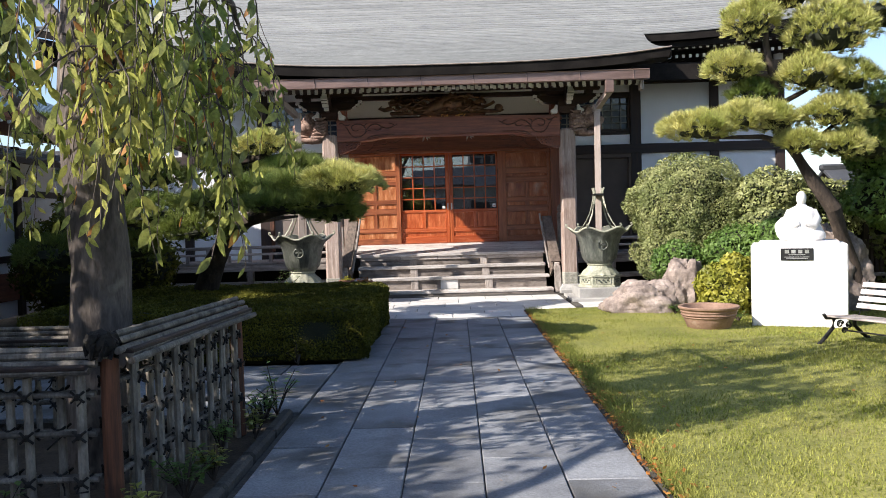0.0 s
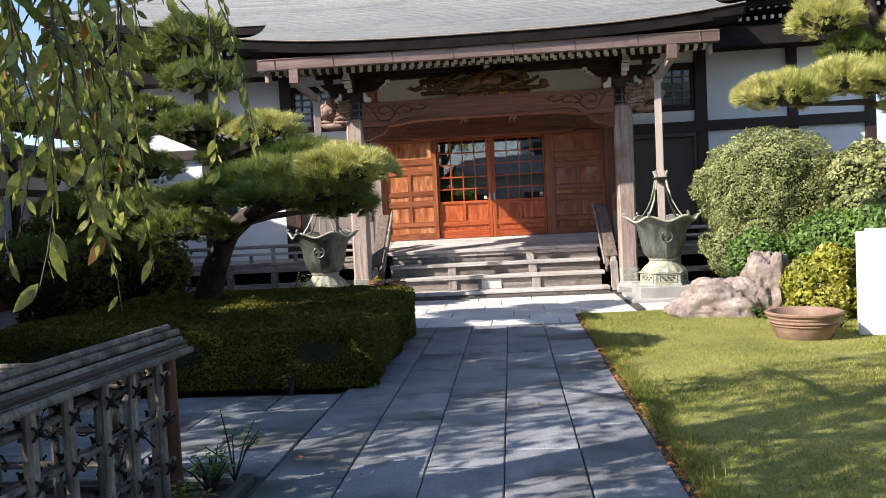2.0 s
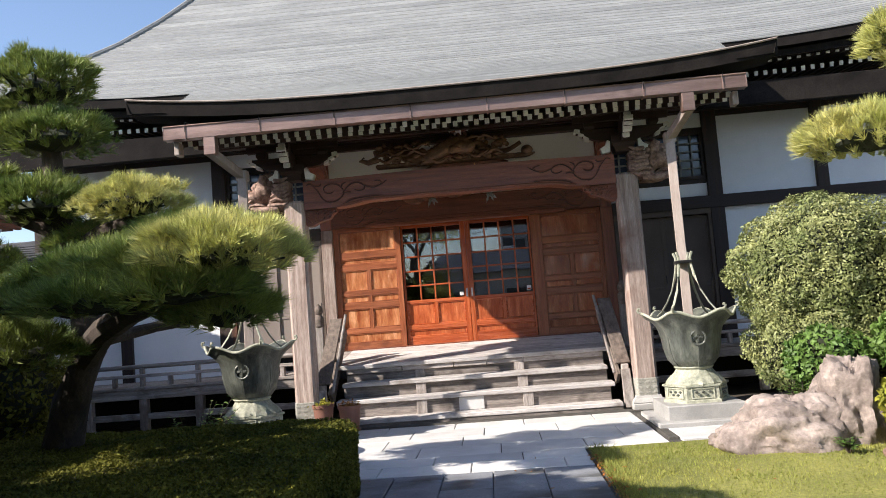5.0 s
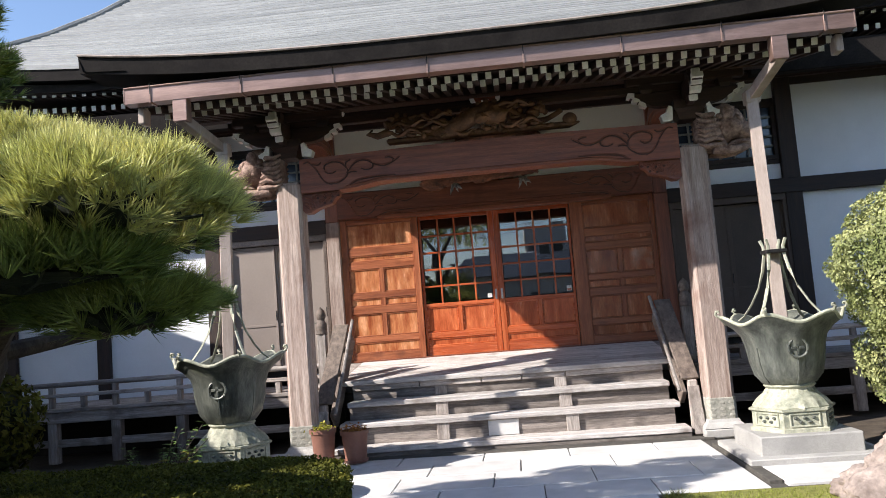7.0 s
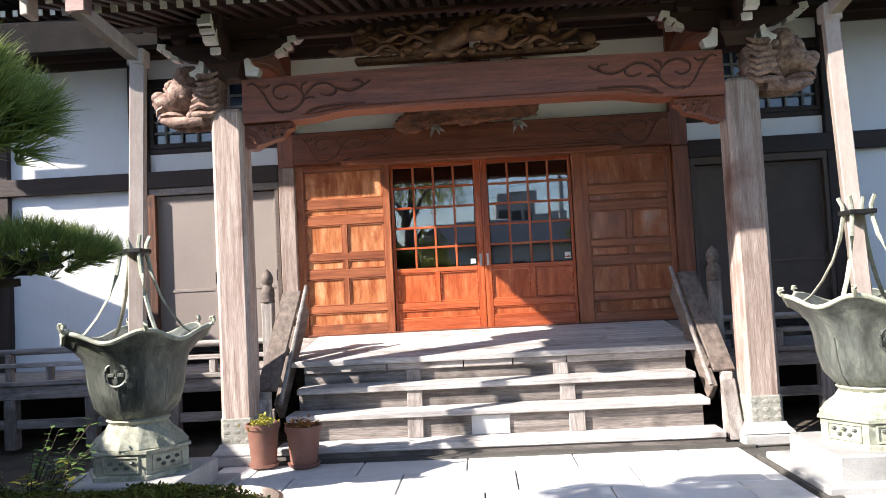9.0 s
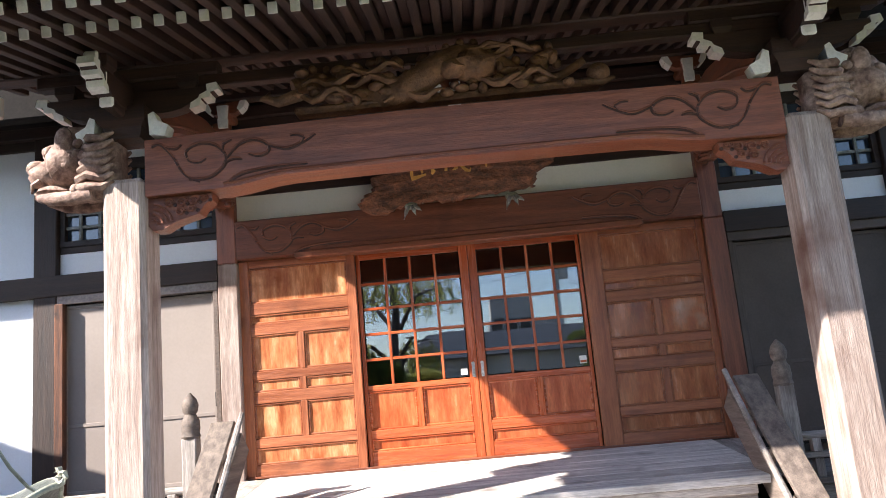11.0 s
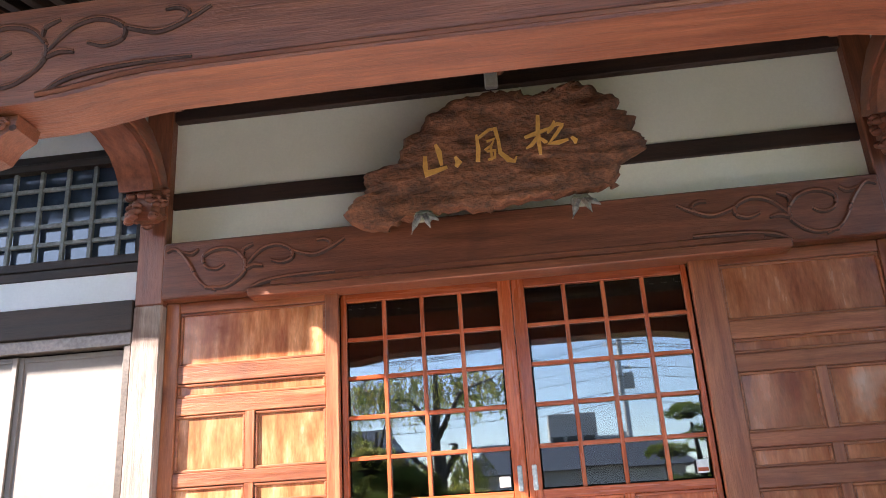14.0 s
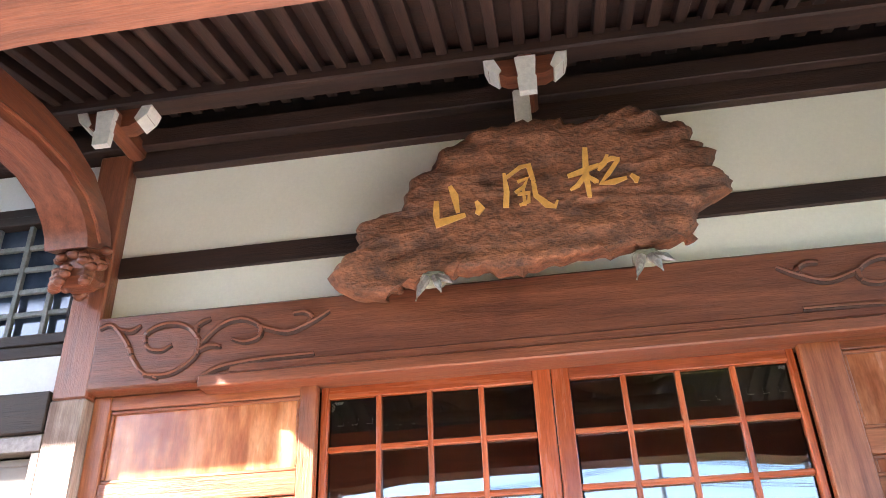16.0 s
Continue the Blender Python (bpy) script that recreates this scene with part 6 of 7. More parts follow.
def shrub(name, label, base, blobs, key, size, stems=6):
    """blobs: (centre, radii, leaves)."""
    s = thing(name, base, label, "shrub")
    st = B()
    for i in range(stems):
        c = blobs[i % len(blobs)][0]
        st.tube([(base[0] + 0.1 * math.cos(i * 2.0), base[1] + 0.1 * math.sin(i * 2.0), -0.05), ((base[0] + c[0]) / 2, (base[1] + c[1]) / 2, c[2] * 0.5), c], [0.035, 0.025, 0.01], 6)
    part("stemwork", st, M["bark"], s)
    for i, (c, r, n) in enumerate(blobs):
        P, D = blob_shell(c, r, n, i * 3.7 + base[0])
        tri_soup("leaves", leaf_quads(P, size, D, 0.9), 4, M[key], s)
        # solid dark core stands for the shade behind the leaves
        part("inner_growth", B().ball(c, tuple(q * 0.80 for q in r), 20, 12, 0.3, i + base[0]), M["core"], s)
    return s


shrub("round_shrub", "large clipped round evergreen shrub beside the porch", (4.15, 14.3, 0), [((4.15, 14.3, 1.62), (1.02, 0.95, 0.92), 56000), ((4.0, 14.1, 0.80), (0.85, 0.8, 0.55), 20000)], "shrub", 0.0195)
shrub("shrub", "clipped evergreen shrub behind the pine", (5.5, 13.8, 0), [((5.4, 13.8, 1.75), (0.75, 0.7, 0.5), 8000), ((5.3, 13.4, 1.15), (0.7, 0.6, 0.5), 7000), ((6.3, 14.0, 1.5), (0.8, 0.7, 0.6), 5000)], "shrub", 0.034)
shrub("shrub", "loose mixed green shrub between rock and statue", (4.55, 12.6, 0), [((4.5, 12.8, 0.9), (0.5, 0.5, 0.42), 4200), ((4.9, 12.4, 1.05), (0.42, 0.4, 0.34), 2600), ((3.75, 13.4, 0.72), (0.45, 0.4, 0.36), 3000)], "fern", 0.036)
shrub("yellow_shrub", "bright yellow-green leafy shrub beside the rock", (4.0, 11.95, 0), [((3.88, 11.95, 0.42), (0.30, 0.28, 0.34), 2400), ((4.18, 12.0, 0.58), (0.28, 0.26, 0.33), 2200), ((4.05, 11.85, 0.24), (0.44, 0.3, 0.24), 1800), ((4.4, 12.1, 0.36), (0.24, 0.24, 0.3), 1200)], "yshrub", 0.042)
shrub("tall_shrub", "drooping dark green conifer at the garden's edge", (6.9, 12.6, 0), [((6.8, 12.6, 2.5), (0.7, 0.7, 0.55), 5000), ((6.9, 12.5, 1.7), (0.8, 0.7, 0.5), 4000), ((7.4, 13.0, 3.0), (0.8, 0.8, 0.7), 4000)], "fern", 0.045)
shrub("boundary_shrub", "dense dark evergreen screen closing the garden", (8.8, 14.5, 0), [((8.6, 14.8, 1.6), (1.4, 1.0, 1.6), 9000), ((9.6, 12.0, 1.5), (1.2, 1.6, 1.6), 8000), ((9.8, 8.0, 1.4), (1.0, 2.6, 1.5), 9000), ((9.8, 2.0, 1.4), (1.0, 3.6, 1.5), 9000)], "shrub", 0.06)

shrub("dark_shrub", "dark green round shrub in shade behind the hedge", (-6.0, 13.0, 0), [((-6.2, 12.6, 0.95), (0.85, 0.7, 0.85), 5000), ((-5.7, 13.8, 1.0), (0.8, 0.6, 0.8), 4000)], "hedge", 0.04)
shrub("dark_shrub", "dark evergreen shrub beside the side hall", (-6.6, 14.6, 0), [((-6.7, 14.6, 1.2), (0.8, 0.8, 1.1), 6000), ((-6.2, 15.6, 0.7), (0.6, 0.6, 0.6), 3000)], "hedge", 0.045)

# clipped hedge by the path
hedge = thing("hedge", (-2.9, 10.1, 0), "low dark green clipped box hedge along the path", "hedge")
hx0, hx1, hy0, hy1, hz = -4.9, -1.0, 8.66, 12.8, 0.60


def hedge_top(x, y):
    ex, ey = min((hx1 - x) / 0.22, 1.0), min((y - hy0) / 0.22, (hy1 - y) / 0.22, 1.0)
    e = max(0.0, min(ex, ey))
    return hz - 0.10 * (1 - e) ** 2 + 0.035 * noise.noise(Vector((x * 1.6, y * 1.6, 2))) + 0.02 * noise.noise(Vector((x * 6, y * 6, 5)))


n = 100000
x, y = hx0 + (hx1 - hx0) * rng.random(n), hy0 + (hy1 - hy0) * rng.random(n)
keep = ~((x > -2.1) & (y > 11.5) & (((x + 2.1) / 1.1) ** 2 + ((y - 11.5) / 1.3) ** 2 > 1))
x, y = x[keep], y[keep]
n = len(x)
z = np.array([hedge_top(a_, b_) for a_, b_ in zip(x, y)]) - 0.05 * rng.random(n) ** 2
T = np.stack([x, y, z], 1)
nr = 24000
yr, zr_ = hy0 + (11.6 - hy0) * rng.random(nr), 0.03 + 0.55 * rng.random(nr)
Rg = np.stack([hx1 - 0.02 - 0.05 * rng.random(nr) ** 2 + 0.03 * np.sin(yr * 5) * np.cos(zr_ * 9) - 0.05 * (zr_ < 0.12), yr, zr_], 1)
nf = 27000
xf, zf = hx0 + (hx1 - hx0) * rng.random(nf), 0.03 + 0.55 * rng.random(nf)
Ff = np.stack([xf, hy0 + 0.02 + 0.05 * rng.random(nf) ** 2 + 0.03 * np.sin(xf * 5) * np.cos(zf * 9), zf], 1)
C = np.concatenate([T, Rg, Ff])
D = np.concatenate([np.tile([0, 0, 1.0], (n, 1)), np.tile([1.0, 0, 0.2], (nr, 1)), np.tile([0, -1.0, 0.2], (nf, 1))])
tri_soup("leaves", leaf_quads(C, 0.0145, D, 1.1), 4, M["hedge"], hedge)
# dark blocks fill the hedge in place of its inner shade
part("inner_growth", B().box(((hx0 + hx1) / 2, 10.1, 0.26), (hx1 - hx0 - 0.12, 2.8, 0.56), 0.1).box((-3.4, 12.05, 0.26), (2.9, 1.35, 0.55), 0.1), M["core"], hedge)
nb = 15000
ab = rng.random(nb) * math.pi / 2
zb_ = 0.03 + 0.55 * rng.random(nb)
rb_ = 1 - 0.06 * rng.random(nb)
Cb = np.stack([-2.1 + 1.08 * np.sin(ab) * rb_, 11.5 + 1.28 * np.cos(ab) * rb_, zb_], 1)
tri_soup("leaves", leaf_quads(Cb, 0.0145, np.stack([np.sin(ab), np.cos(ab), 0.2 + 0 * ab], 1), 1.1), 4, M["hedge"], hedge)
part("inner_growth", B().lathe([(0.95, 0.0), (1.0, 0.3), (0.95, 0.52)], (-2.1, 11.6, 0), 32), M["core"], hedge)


# ---- weeping cherry, and two unseen trees added for their shade ----
def strand(b, Lv, Lo, top, length, drift, r, rr, leaf=0.10, per=2):
    pts, p = [], Vector(top)
    n = max(4, int(length / 0.12))
    vel = Vector((drift[0], drift[1], 0.05))
    for i in range(n + 1):
        pts.append(p.copy())
        vel = vel * 0.78 + Vector((rr.uniform(-0.035, 0.035), rr.uniform(-0.035, 0.035), -0.05))
        p = p + vel.normalized() * (length / n)
    b.tube(pts, [r * (1 - 0.75 * i / n) for i in range(n + 1)], 5)
    for i in range(1, n + 1):
        for k in range(per if i > 1 else 1):
            if rr.random() < 0.16:
                continue
            base = pts[i - 1].lerp(pts[i], rr.random())
            a = rr.uniform(0, 2 * math.pi)
            d = Vector((math.cos(a) * 0.55, math.sin(a) * 0.55, rr.uniform(-1.3, -0.35))).normalized()
            s = d.cross(Vector((math.cos(a + 1.3), math.sin(a + 1.3), 0.2))).normalized()
            L = leaf * rr.uniform(0.65, 1.35)
            w = L * rr.uniform(0.15, 0.22)
            nn = s.cross(d).normalized()
            q0, q1 = base + d * 0.012, base + d * (0.012 + L)
            mid = base + d * (0.012 + L * 0.45) - nn * L * 0.06
            near, far = base + d * (0.012 + L * 0.2), base + d * (0.012 + L * 0.74) - nn * L * 0.09
            quad = [q0, near + s * w * 0.72, mid + s * w, far + s * w * 0.62, q1 - nn * L * 0.15, far - s * w * 0.62, mid - s * w, near - s * w * 0.72]
            (Lo if rr.random() < 0.035 else Lv).append(quad)


def cherry(name, label, base, trunk, boughs, strands, seed, leaf=0.098, per=3):
    rr = random.Random(seed)
    t = thing(name, base, label, "tree")
    part("trunk", B().tube([p[:3] for p in trunk], [p[3] for p in trunk], 18), M["cbark"], t)
    for bo in boughs:
        part("bough", B().tube([p[:3] for p in bo], [p[3] for p in bo], 8), M["cbark"], t)
    tw, Lv, Lo = B(), [], []
    for top, length, drift in strands(rr):
        strand(tw, Lv, Lo, top, length, drift, 0.006, rr, leaf, per)
    part("hanging_twigwork", tw, M["cbark"], t)
    tri_soup("leaves", np.array([[tuple(p) for p in q] for q in Lv]), 8, M["cleaf"], t)
    if Lo:
        tri_soup("turning_leaves", np.array([[tuple(p) for p in q] for q in Lo]), 8, M["oleaf"], t)
    return t


def cherry_strands(rr):
    out = []
    for i in range(125):        # the mass that hangs beside the path
        a, q = rr.uniform(0, 2 * math.pi), rr.uniform(0.15, 1.0) ** 0.6
        x, y = -1.72 + 0.46 * q * math.cos(a), 4.5 + 0.66 * q * math.sin(a)
        out.append(((x, y, rr.uniform(2.2, 3.3)), rr.uniform(0.5, 1.15), (rr.uniform(-0.06, 0.06), rr.uniform(-0.06, 0.06))))
    for x, y, z, l in ((-1.72, 6.5, 3.1, 1.35), (-1.82, 6.6, 3.2, 1.55), (-1.66, 6.75, 3.2, 1.2), (-1.9, 6.4, 3.0, 1.1), (-1.78, 6.2, 3.0, 1.4), (-2.45, 6.4, 3.2, 0.9)):
        out.append(((x, y, z), l, (rr.uniform(-0.03, 0.05), rr.uniform(-0.03, 0.05))))
    for i in range(40):         # left of the trunk
        out.append(((rr.uniform(-4.2, -2.4), rr.uniform(4.6, 7.0), rr.uniform(2.2, 3.4)), rr.uniform(0.5, 1.3), (rr.uniform(-0.06, 0.06), rr.uniform(-0.06, 0.06))))
    for i in range(300):        # crown above, out of view, spread to shade the lawn
        a, q = rr.uniform(0, 2 * math.pi), rr.uniform(0, 1) ** 0.5
        out.append(((-2.7 + 2.0 * q * math.cos(a), 4.3 + 1.5 * q * math.sin(a), rr.uniform(4.6, 5.2)), rr.uniform(0.5, 1.0), (0.10 * math.cos(a), 0.10 * math.sin(a))))
    return out


cherry("weeping_cherry", "weeping cherry with rough grey bark and drooping green and orange leaves", (-2.3, 5.0, 0),
       [(-2.32, 5.0, -0.1, 0.27), (-2.30, 5.0, 0.35, 0.215), (-2.29, 5.0, 0.8, 0.19), (-2.27, 5.02, 1.3, 0.18), (-2.30, 5.0, 1.8, 0.175), (-2.33, 5.02, 2.4, 0.165), (-2.3, 5.05, 3.2, 0.14), (-2.2, 5.2, 4.2, 0.09), (-2.2, 5.3, 5.0, 0.03)],
       [[(-2.3, 5.0, 2.5, 0.08), (-2.0, 5.1, 3.0, 0.06), (-1.75, 5.4, 3.3, 0.045), (-1.7, 6.2, 3.25, 0.03), (-1.8, 6.8, 3.2, 0.012)], [(-2.3, 5.0, 2.7, 0.07), (-1.9, 4.6, 3.2, 0.05), (-1.4, 4.2, 3.3, 0.02)], [(-2.3, 5.0, 2.6, 0.07), (-2.9, 5.5, 3.2, 0.05), (-3.8, 6.2, 3.3, 0.02)], [(-2.25, 5.1, 3.4, 0.07), (-1.6, 5.8, 4.4, 0.04), (-0.8, 6.2, 4.6, 0.02)], [(-2.25, 5.1, 3.6, 0.07), (-3.0, 4.2, 4.6, 0.04), (-3.8, 3.8, 4.7, 0.02)], [(-2.3, 5.05, 1.9, 0.05), (-2.55, 4.9, 2.2, 0.04), (-2.9, 4.9, 2.5, 0.015)]],
       cherry_strands, 41)


def shade_strands(rr):
    out = []
    for i in range(1250):
        a, q = rr.uniform(0, 2 * math.pi), rr.uniform(0, 1) ** 0.5
        x, y = -5.4 + 1.45 * q * math.cos(a), 2.6 + 2.9 * q * math.sin(a)
        # gaps are cut where sun patches should land on the path
        if x > -4.9 and y < 3.0 and rr.random() < 0.96 or y > 2.6 and noise.noise(Vector((1.3 * x, 1.3 * y, 4.0))) < -0.32:
            continue
        z = rr.uniform(2.9, 4.3)
        if x + 1.32 * z > 0.1 and 3.6 < y + 0.71 * z < 7.2 and noise.noise(Vector((1.1 * x, 2.2 * y, 9.0))) > -0.3:
            continue
        if 6.0 < y + 0.71 * (z - 0.4) < 6.9 and rr.random() < 0.75:
            continue
        out.append(((x, y, z), rr.uniform(0.5, 1.1), (0.10 * math.cos(a), 0.10 * math.sin(a))))
    return out


def shade_strands_b(rr):
    out = []
    for i in range(850):
        a, q = rr.uniform(0, 2 * math.pi), rr.uniform(0, 1) ** 0.5
        out.append(((-5.7 + 1.5 * q * math.cos(a), 6.9 + 1.25 * q * math.sin(a), rr.uniform(3.3, 4.4)), rr.uniform(0.5, 1.1), (0.10 * math.cos(a), 0.10 * math.sin(a))))
    return out


# both trees stand out of view, added only to cast dappled shade
cherry("cherry_tree", "unseen leafy tree added to shade hedge and path", (-6.1, 7.6, 0),
       [(-6.1, 7.6, -0.1, 0.24), (-6.1, 7.6, 1.5, 0.17), (-6.05, 7.6, 3.0, 0.11), (-5.9, 7.6, 4.4, 0.03)],
       [[(-6.1, 7.6, 2.8, 0.08), (-5.4, 8.4, 3.9, 0.05), (-5.0, 9.2, 4.3, 0.02)], [(-6.1, 7.6, 2.9, 0.08), (-5.6, 6.6, 3.9, 0.05), (-5.2, 5.8, 4.3, 0.02)]],
       shade_strands_b, 47, 0.15, 2)
cherry("cherry_tree", "unseen tree added behind the bamboo fence to shade path and lawn", (-4.6, 1.2, 0),
       [(-4.6, 1.2, -0.1, 0.26), (-4.6, 1.2, 1.5, 0.18), (-4.55, 1.25, 3.0, 0.12), (-4.5, 1.3, 4.3, 0.03)],
       [[(-4.6, 1.2, 2.6, 0.09), (-4.3, 2.0, 3.6, 0.06), (-3.9, 3.2, 4.2, 0.02)], [(-4.6, 1.2, 2.8, 0.09), (-4.4, 0.2, 3.7, 0.06), (-4.2, -0.8, 4.2, 0.02)], [(-4.6, 1.2, 3.0, 0.08), (-5.4, 1.8, 3.8, 0.05), (-6.3, 2.4, 4.2, 0.02)]],
       shade_strands, 43, 0.15, 2)


# ---- bamboo fence ----
def bamboo(b, p0, p1, r, rr, nodes=True):
    p0, p1 = Vector(p0), Vector(p1)
    n = max(2, int((p1 - p0).length / 0.16))
    pts, rad = [p0], [r]
    for i in range(1, n):
        t = i / n + rr.uniform(-0.02, 0.02)
        q = p0.lerp(p1, t)
        e = (p1 - p0).normalized() * 0.008
        pts += [q - e, q, q + e]
        rad += [r * 0.99, r * 1.10, r * 0.99]
    pts.append(p1)
    rad.append(r * 0.97)
    b.tube(pts, rad, 8)
    return b


def fence_run(a, c, h, caps, label, n_poles, posts=True, seed=1):
    """A fence between two ground points: bamboo uprights tied to rails, a cap of bundled canes."""
    rr = random.Random(seed)
    a, c = Vector((*a, 0)), Vector((*c, 0))
    d = (c - a).normalized()
    s = Vector((d.y, -d.x, 0))
    f = thing("bamboo_fence", a, label, "fence", "bamboo fence")
    up = Vector((0, 0, 1))
    for z in (h * 0.30, h * 0.58, h * 0.82):
        for o in (-0.022, 0.022):
            part("rail", bamboo(B(), a + up * z + s * o, c + up * z + s * o, 0.016, rr), M["cap"], f)
    L = (c - a).length
    for i in range(n_poles):
        t = (i + 0.5) / n_poles
        p = a.lerp(c, t) + s * (0.052 if i % 2 else -0.052) + d * rr.uniform(-0.015, 0.015)
        top = h - 0.05 + rr.uniform(-0.03, 0.02)
        part("bamboo_pole", bamboo(B(), p + up * -0.02, p + up * top + s * rr.uniform(-0.01, 0.01), rr.uniform(0.022, 0.028), rr), M["bamboo"], f)
        for z in (h * 0.30, h * 0.58, h * 0.82):
            q = p + up * z
            tie = B().ball(q + s * 0.036, (0.016, 0.016, 0.018), 8, 5).ball(q - s * 0.036, (0.016, 0.016, 0.018), 8, 5)
            for k in (-1, 1):
                tie.tube([q + d * -0.035 + up * (-0.028 * k) + s * 0.03, q + s * 0.036, q + d * 0.035 + up * (0.028 * k) + s * 0.03], 0.007, 5)
                tie.tube([q + d * -0.035 + up * (-0.028 * k) - s * 0.03, q - s * 0.036, q + d * 0.035 + up * (0.028 * k) - s * 0.03], 0.007, 5)
            if rr.random() < 0.5:
                tie.tube([q + s * 0.036, q + s * 0.06 + d * rr.uniform(-0.05, 0.05) + up * rr.uniform(-0.05, 0.02), q + s * 0.07 + d * rr.uniform(-0.08, 0.08) + up * rr.uniform(-0.09, 0.0)], 0.005, 5)
            part("rope_tie", tie, M["rope"], f, "black palm-rope knot")
    # roof-like cap of split canes
    for k in range(caps):
        o = (k - (caps - 1) / 2)
        z = h + 0.075 - 0.030 * abs(o) + rr.uniform(-0.006, 0.006)
        e0, e1 = rr.uniform(-0.03, 0.06), rr.uniform(-0.02, 0.08)
        mid = a.lerp(c, 0.5) + s * (o * 0.036) + up * (z + rr.uniform(-0.008, 0.008))
        part("cap_cane", bamboo(B(), a - d * e0 + s * (o * 0.036) + up * z, mid, 0.020, rr), M["cap"], f)
        part("cap_cane", bamboo(B(), mid, c + d * e1 + s * (o * 0.036) + up * z, 0.020, rr), M["cap"], f)
    part("cap_board", B().box((0, 0, 0), (0.26, L, 0.025), 0.006, Matrix.Translation(a.lerp(c, 0.5) + up * (h + 0.0)) @ pose(0, 0, 0, 0, 0, math.degrees(math.atan2(d.y, d.x)) - 90)), M["darky"], f)
    if posts:
        for q in (a, c):
            part("fence_post", B().tube([q + up * -0.05, q + up * (h * 0.5), q + up * (h + 0.02)], [0.05, 0.048, 0.046], 10), M["rpost"], f, "reddish round timber post")
    return f


fence_run((-1.80, 4.02), (-1.68, 5.92), 0.90, 9, "weathered bamboo fence beside the path with a bundled cane cap", 15, True, 3)
fence_run((-4.6, 3.98), (-1.86, 4.0), 0.84, 7, "weathered bamboo fence across the cherry bed with a cane cap", 20, False, 5)
fence_run((-5.2, 6.05), (-1.9, 6.0), 0.70, 7, "lower bamboo fence behind the cherry", 18, False, 7)
knot = B()
for i in range(9):
    a = i * 0.7
    knot.tube([(-1.82 + 0.07 * math.cos(a), 3.99 + 0.07 * math.sin(a), 0.87), (-1.82 + 0.085 * math.cos(a + 0.4), 3.99 + 0.085 * math.sin(a + 0.4), 0.94), (-1.82 + 0.06 * math.cos(a + 0.8), 3.99 + 0.06 * math.sin(a + 0.8), 1.0)], 0.013, 6)
knot.ball((-1.82, 3.99, 0.94), (0.085, 0.085, 0.075), 12, 8, 0.4, 3)
solo("corner_binding", knot, M["rope"], "dark rope binding over the fence corner", "rope")


# ---- low plants by fence, kerb and bowl ----
def weed(at, h, n, key, size, seed, name="weed", label="small leafy green plant at the fence foot"):
    rr = random.Random(seed)
    t = thing(name, at, label, "plant")
    st, Q = B(), []
    for i in range(n):
        a, q = rr.uniform(0, 2 * math.pi), rr.uniform(0.1, 1)
        tip = Vector(at) + Vector((q * h * 0.7 * math.cos(a), q * h * 0.7 * math.sin(a), h * rr.uniform(0.5, 1.0)))
        mid = Vector(at).lerp(tip, 0.5) + Vector((0, 0, 0.1 * h))
        st.tube([at, mid, tip], [0.006, 0.005, 0.003], 4)
        for k in range(9):
            c = mid.lerp(tip, k / 8) if k else mid
            b_ = rr.uniform(0, 2 * math.pi)
            d = Vector((math.cos(b_), math.sin(b_), rr.uniform(-0.2, 0.5))).normalized()
            s = d.cross(Vector((0, 0, 1))).normalized()
            L = size * rr.uniform(0.6, 1.3)
            Q.append([c, c + d * L * 0.5 + s * L * 0.24, c + d * L - Vector((0, 0, L * 0.15)), c + d * L * 0.5 - s * L * 0.24])
    part("stemwork", st, M["bark"], t)
    tri_soup("leaves", np.array([[tuple(p) for p in q] for q in Q]), 4, M[key], t)
    return t


for i, (x, y, h, n, key) in enumerate(((-1.55, 4.35, 0.28, 16, "fern"), (-1.5, 4.7, 0.22, 14, "cleaf"), (-1.6, 5.2, 0.24, 14, "fern"), (-1.48, 5.6, 0.22, 12, "cleaf"), (-1.52, 6.05, 0.30, 16, "fern"), (-1.6, 3.9, 0.25, 14, "cleaf"), (-1.48, 6.3, 0.45, 7, "fern"), (-1.55, 3.4, 0.3, 14, "fern"), (-2.3, 3.8, 0.3, 10, "fern"), (-2.9, 3.7, 0.25, 10, "fern"))):
    weed((x, y, 0.0), h, n, key, 0.06, 60 + i)
weed((-1.75, 8.5, 0.0), 0.28, 9, "hedge", 0.06, 80, "sapling", "small seedling in front of the hedge")
weed((-3.25, 13.7, 0.0), 0.75, 26, "fern", 0.08, 81, "nandina", "feathery dark green nandina beside the rain bowl")
weed((-3.0, 13.4, 0.0), 0.55, 20, "hedge", 0.08, 82, "nandina", "feathery dark green nandina beside the rain bowl")
weed((3.35, 13.15, 0.05), 0.55, 18, "fern", 0.10, 83, "fern", "green fern fronds behind the rock")
weed((3.3, 12.1, 0.0), 0.16, 16, "fern", 0.05, 84, "ground_cover", "small ground cover before the rock")
weed((3.9, 11.1, 0.0), 0.2, 14, "fern", 0.05, 85, "ground_cover", "small ground cover before the rock")
weed((3.7, 14.0, 0.1), 0.7, 22, "fern", 0.10, 86, "fern", "green fern fronds behind the rock")


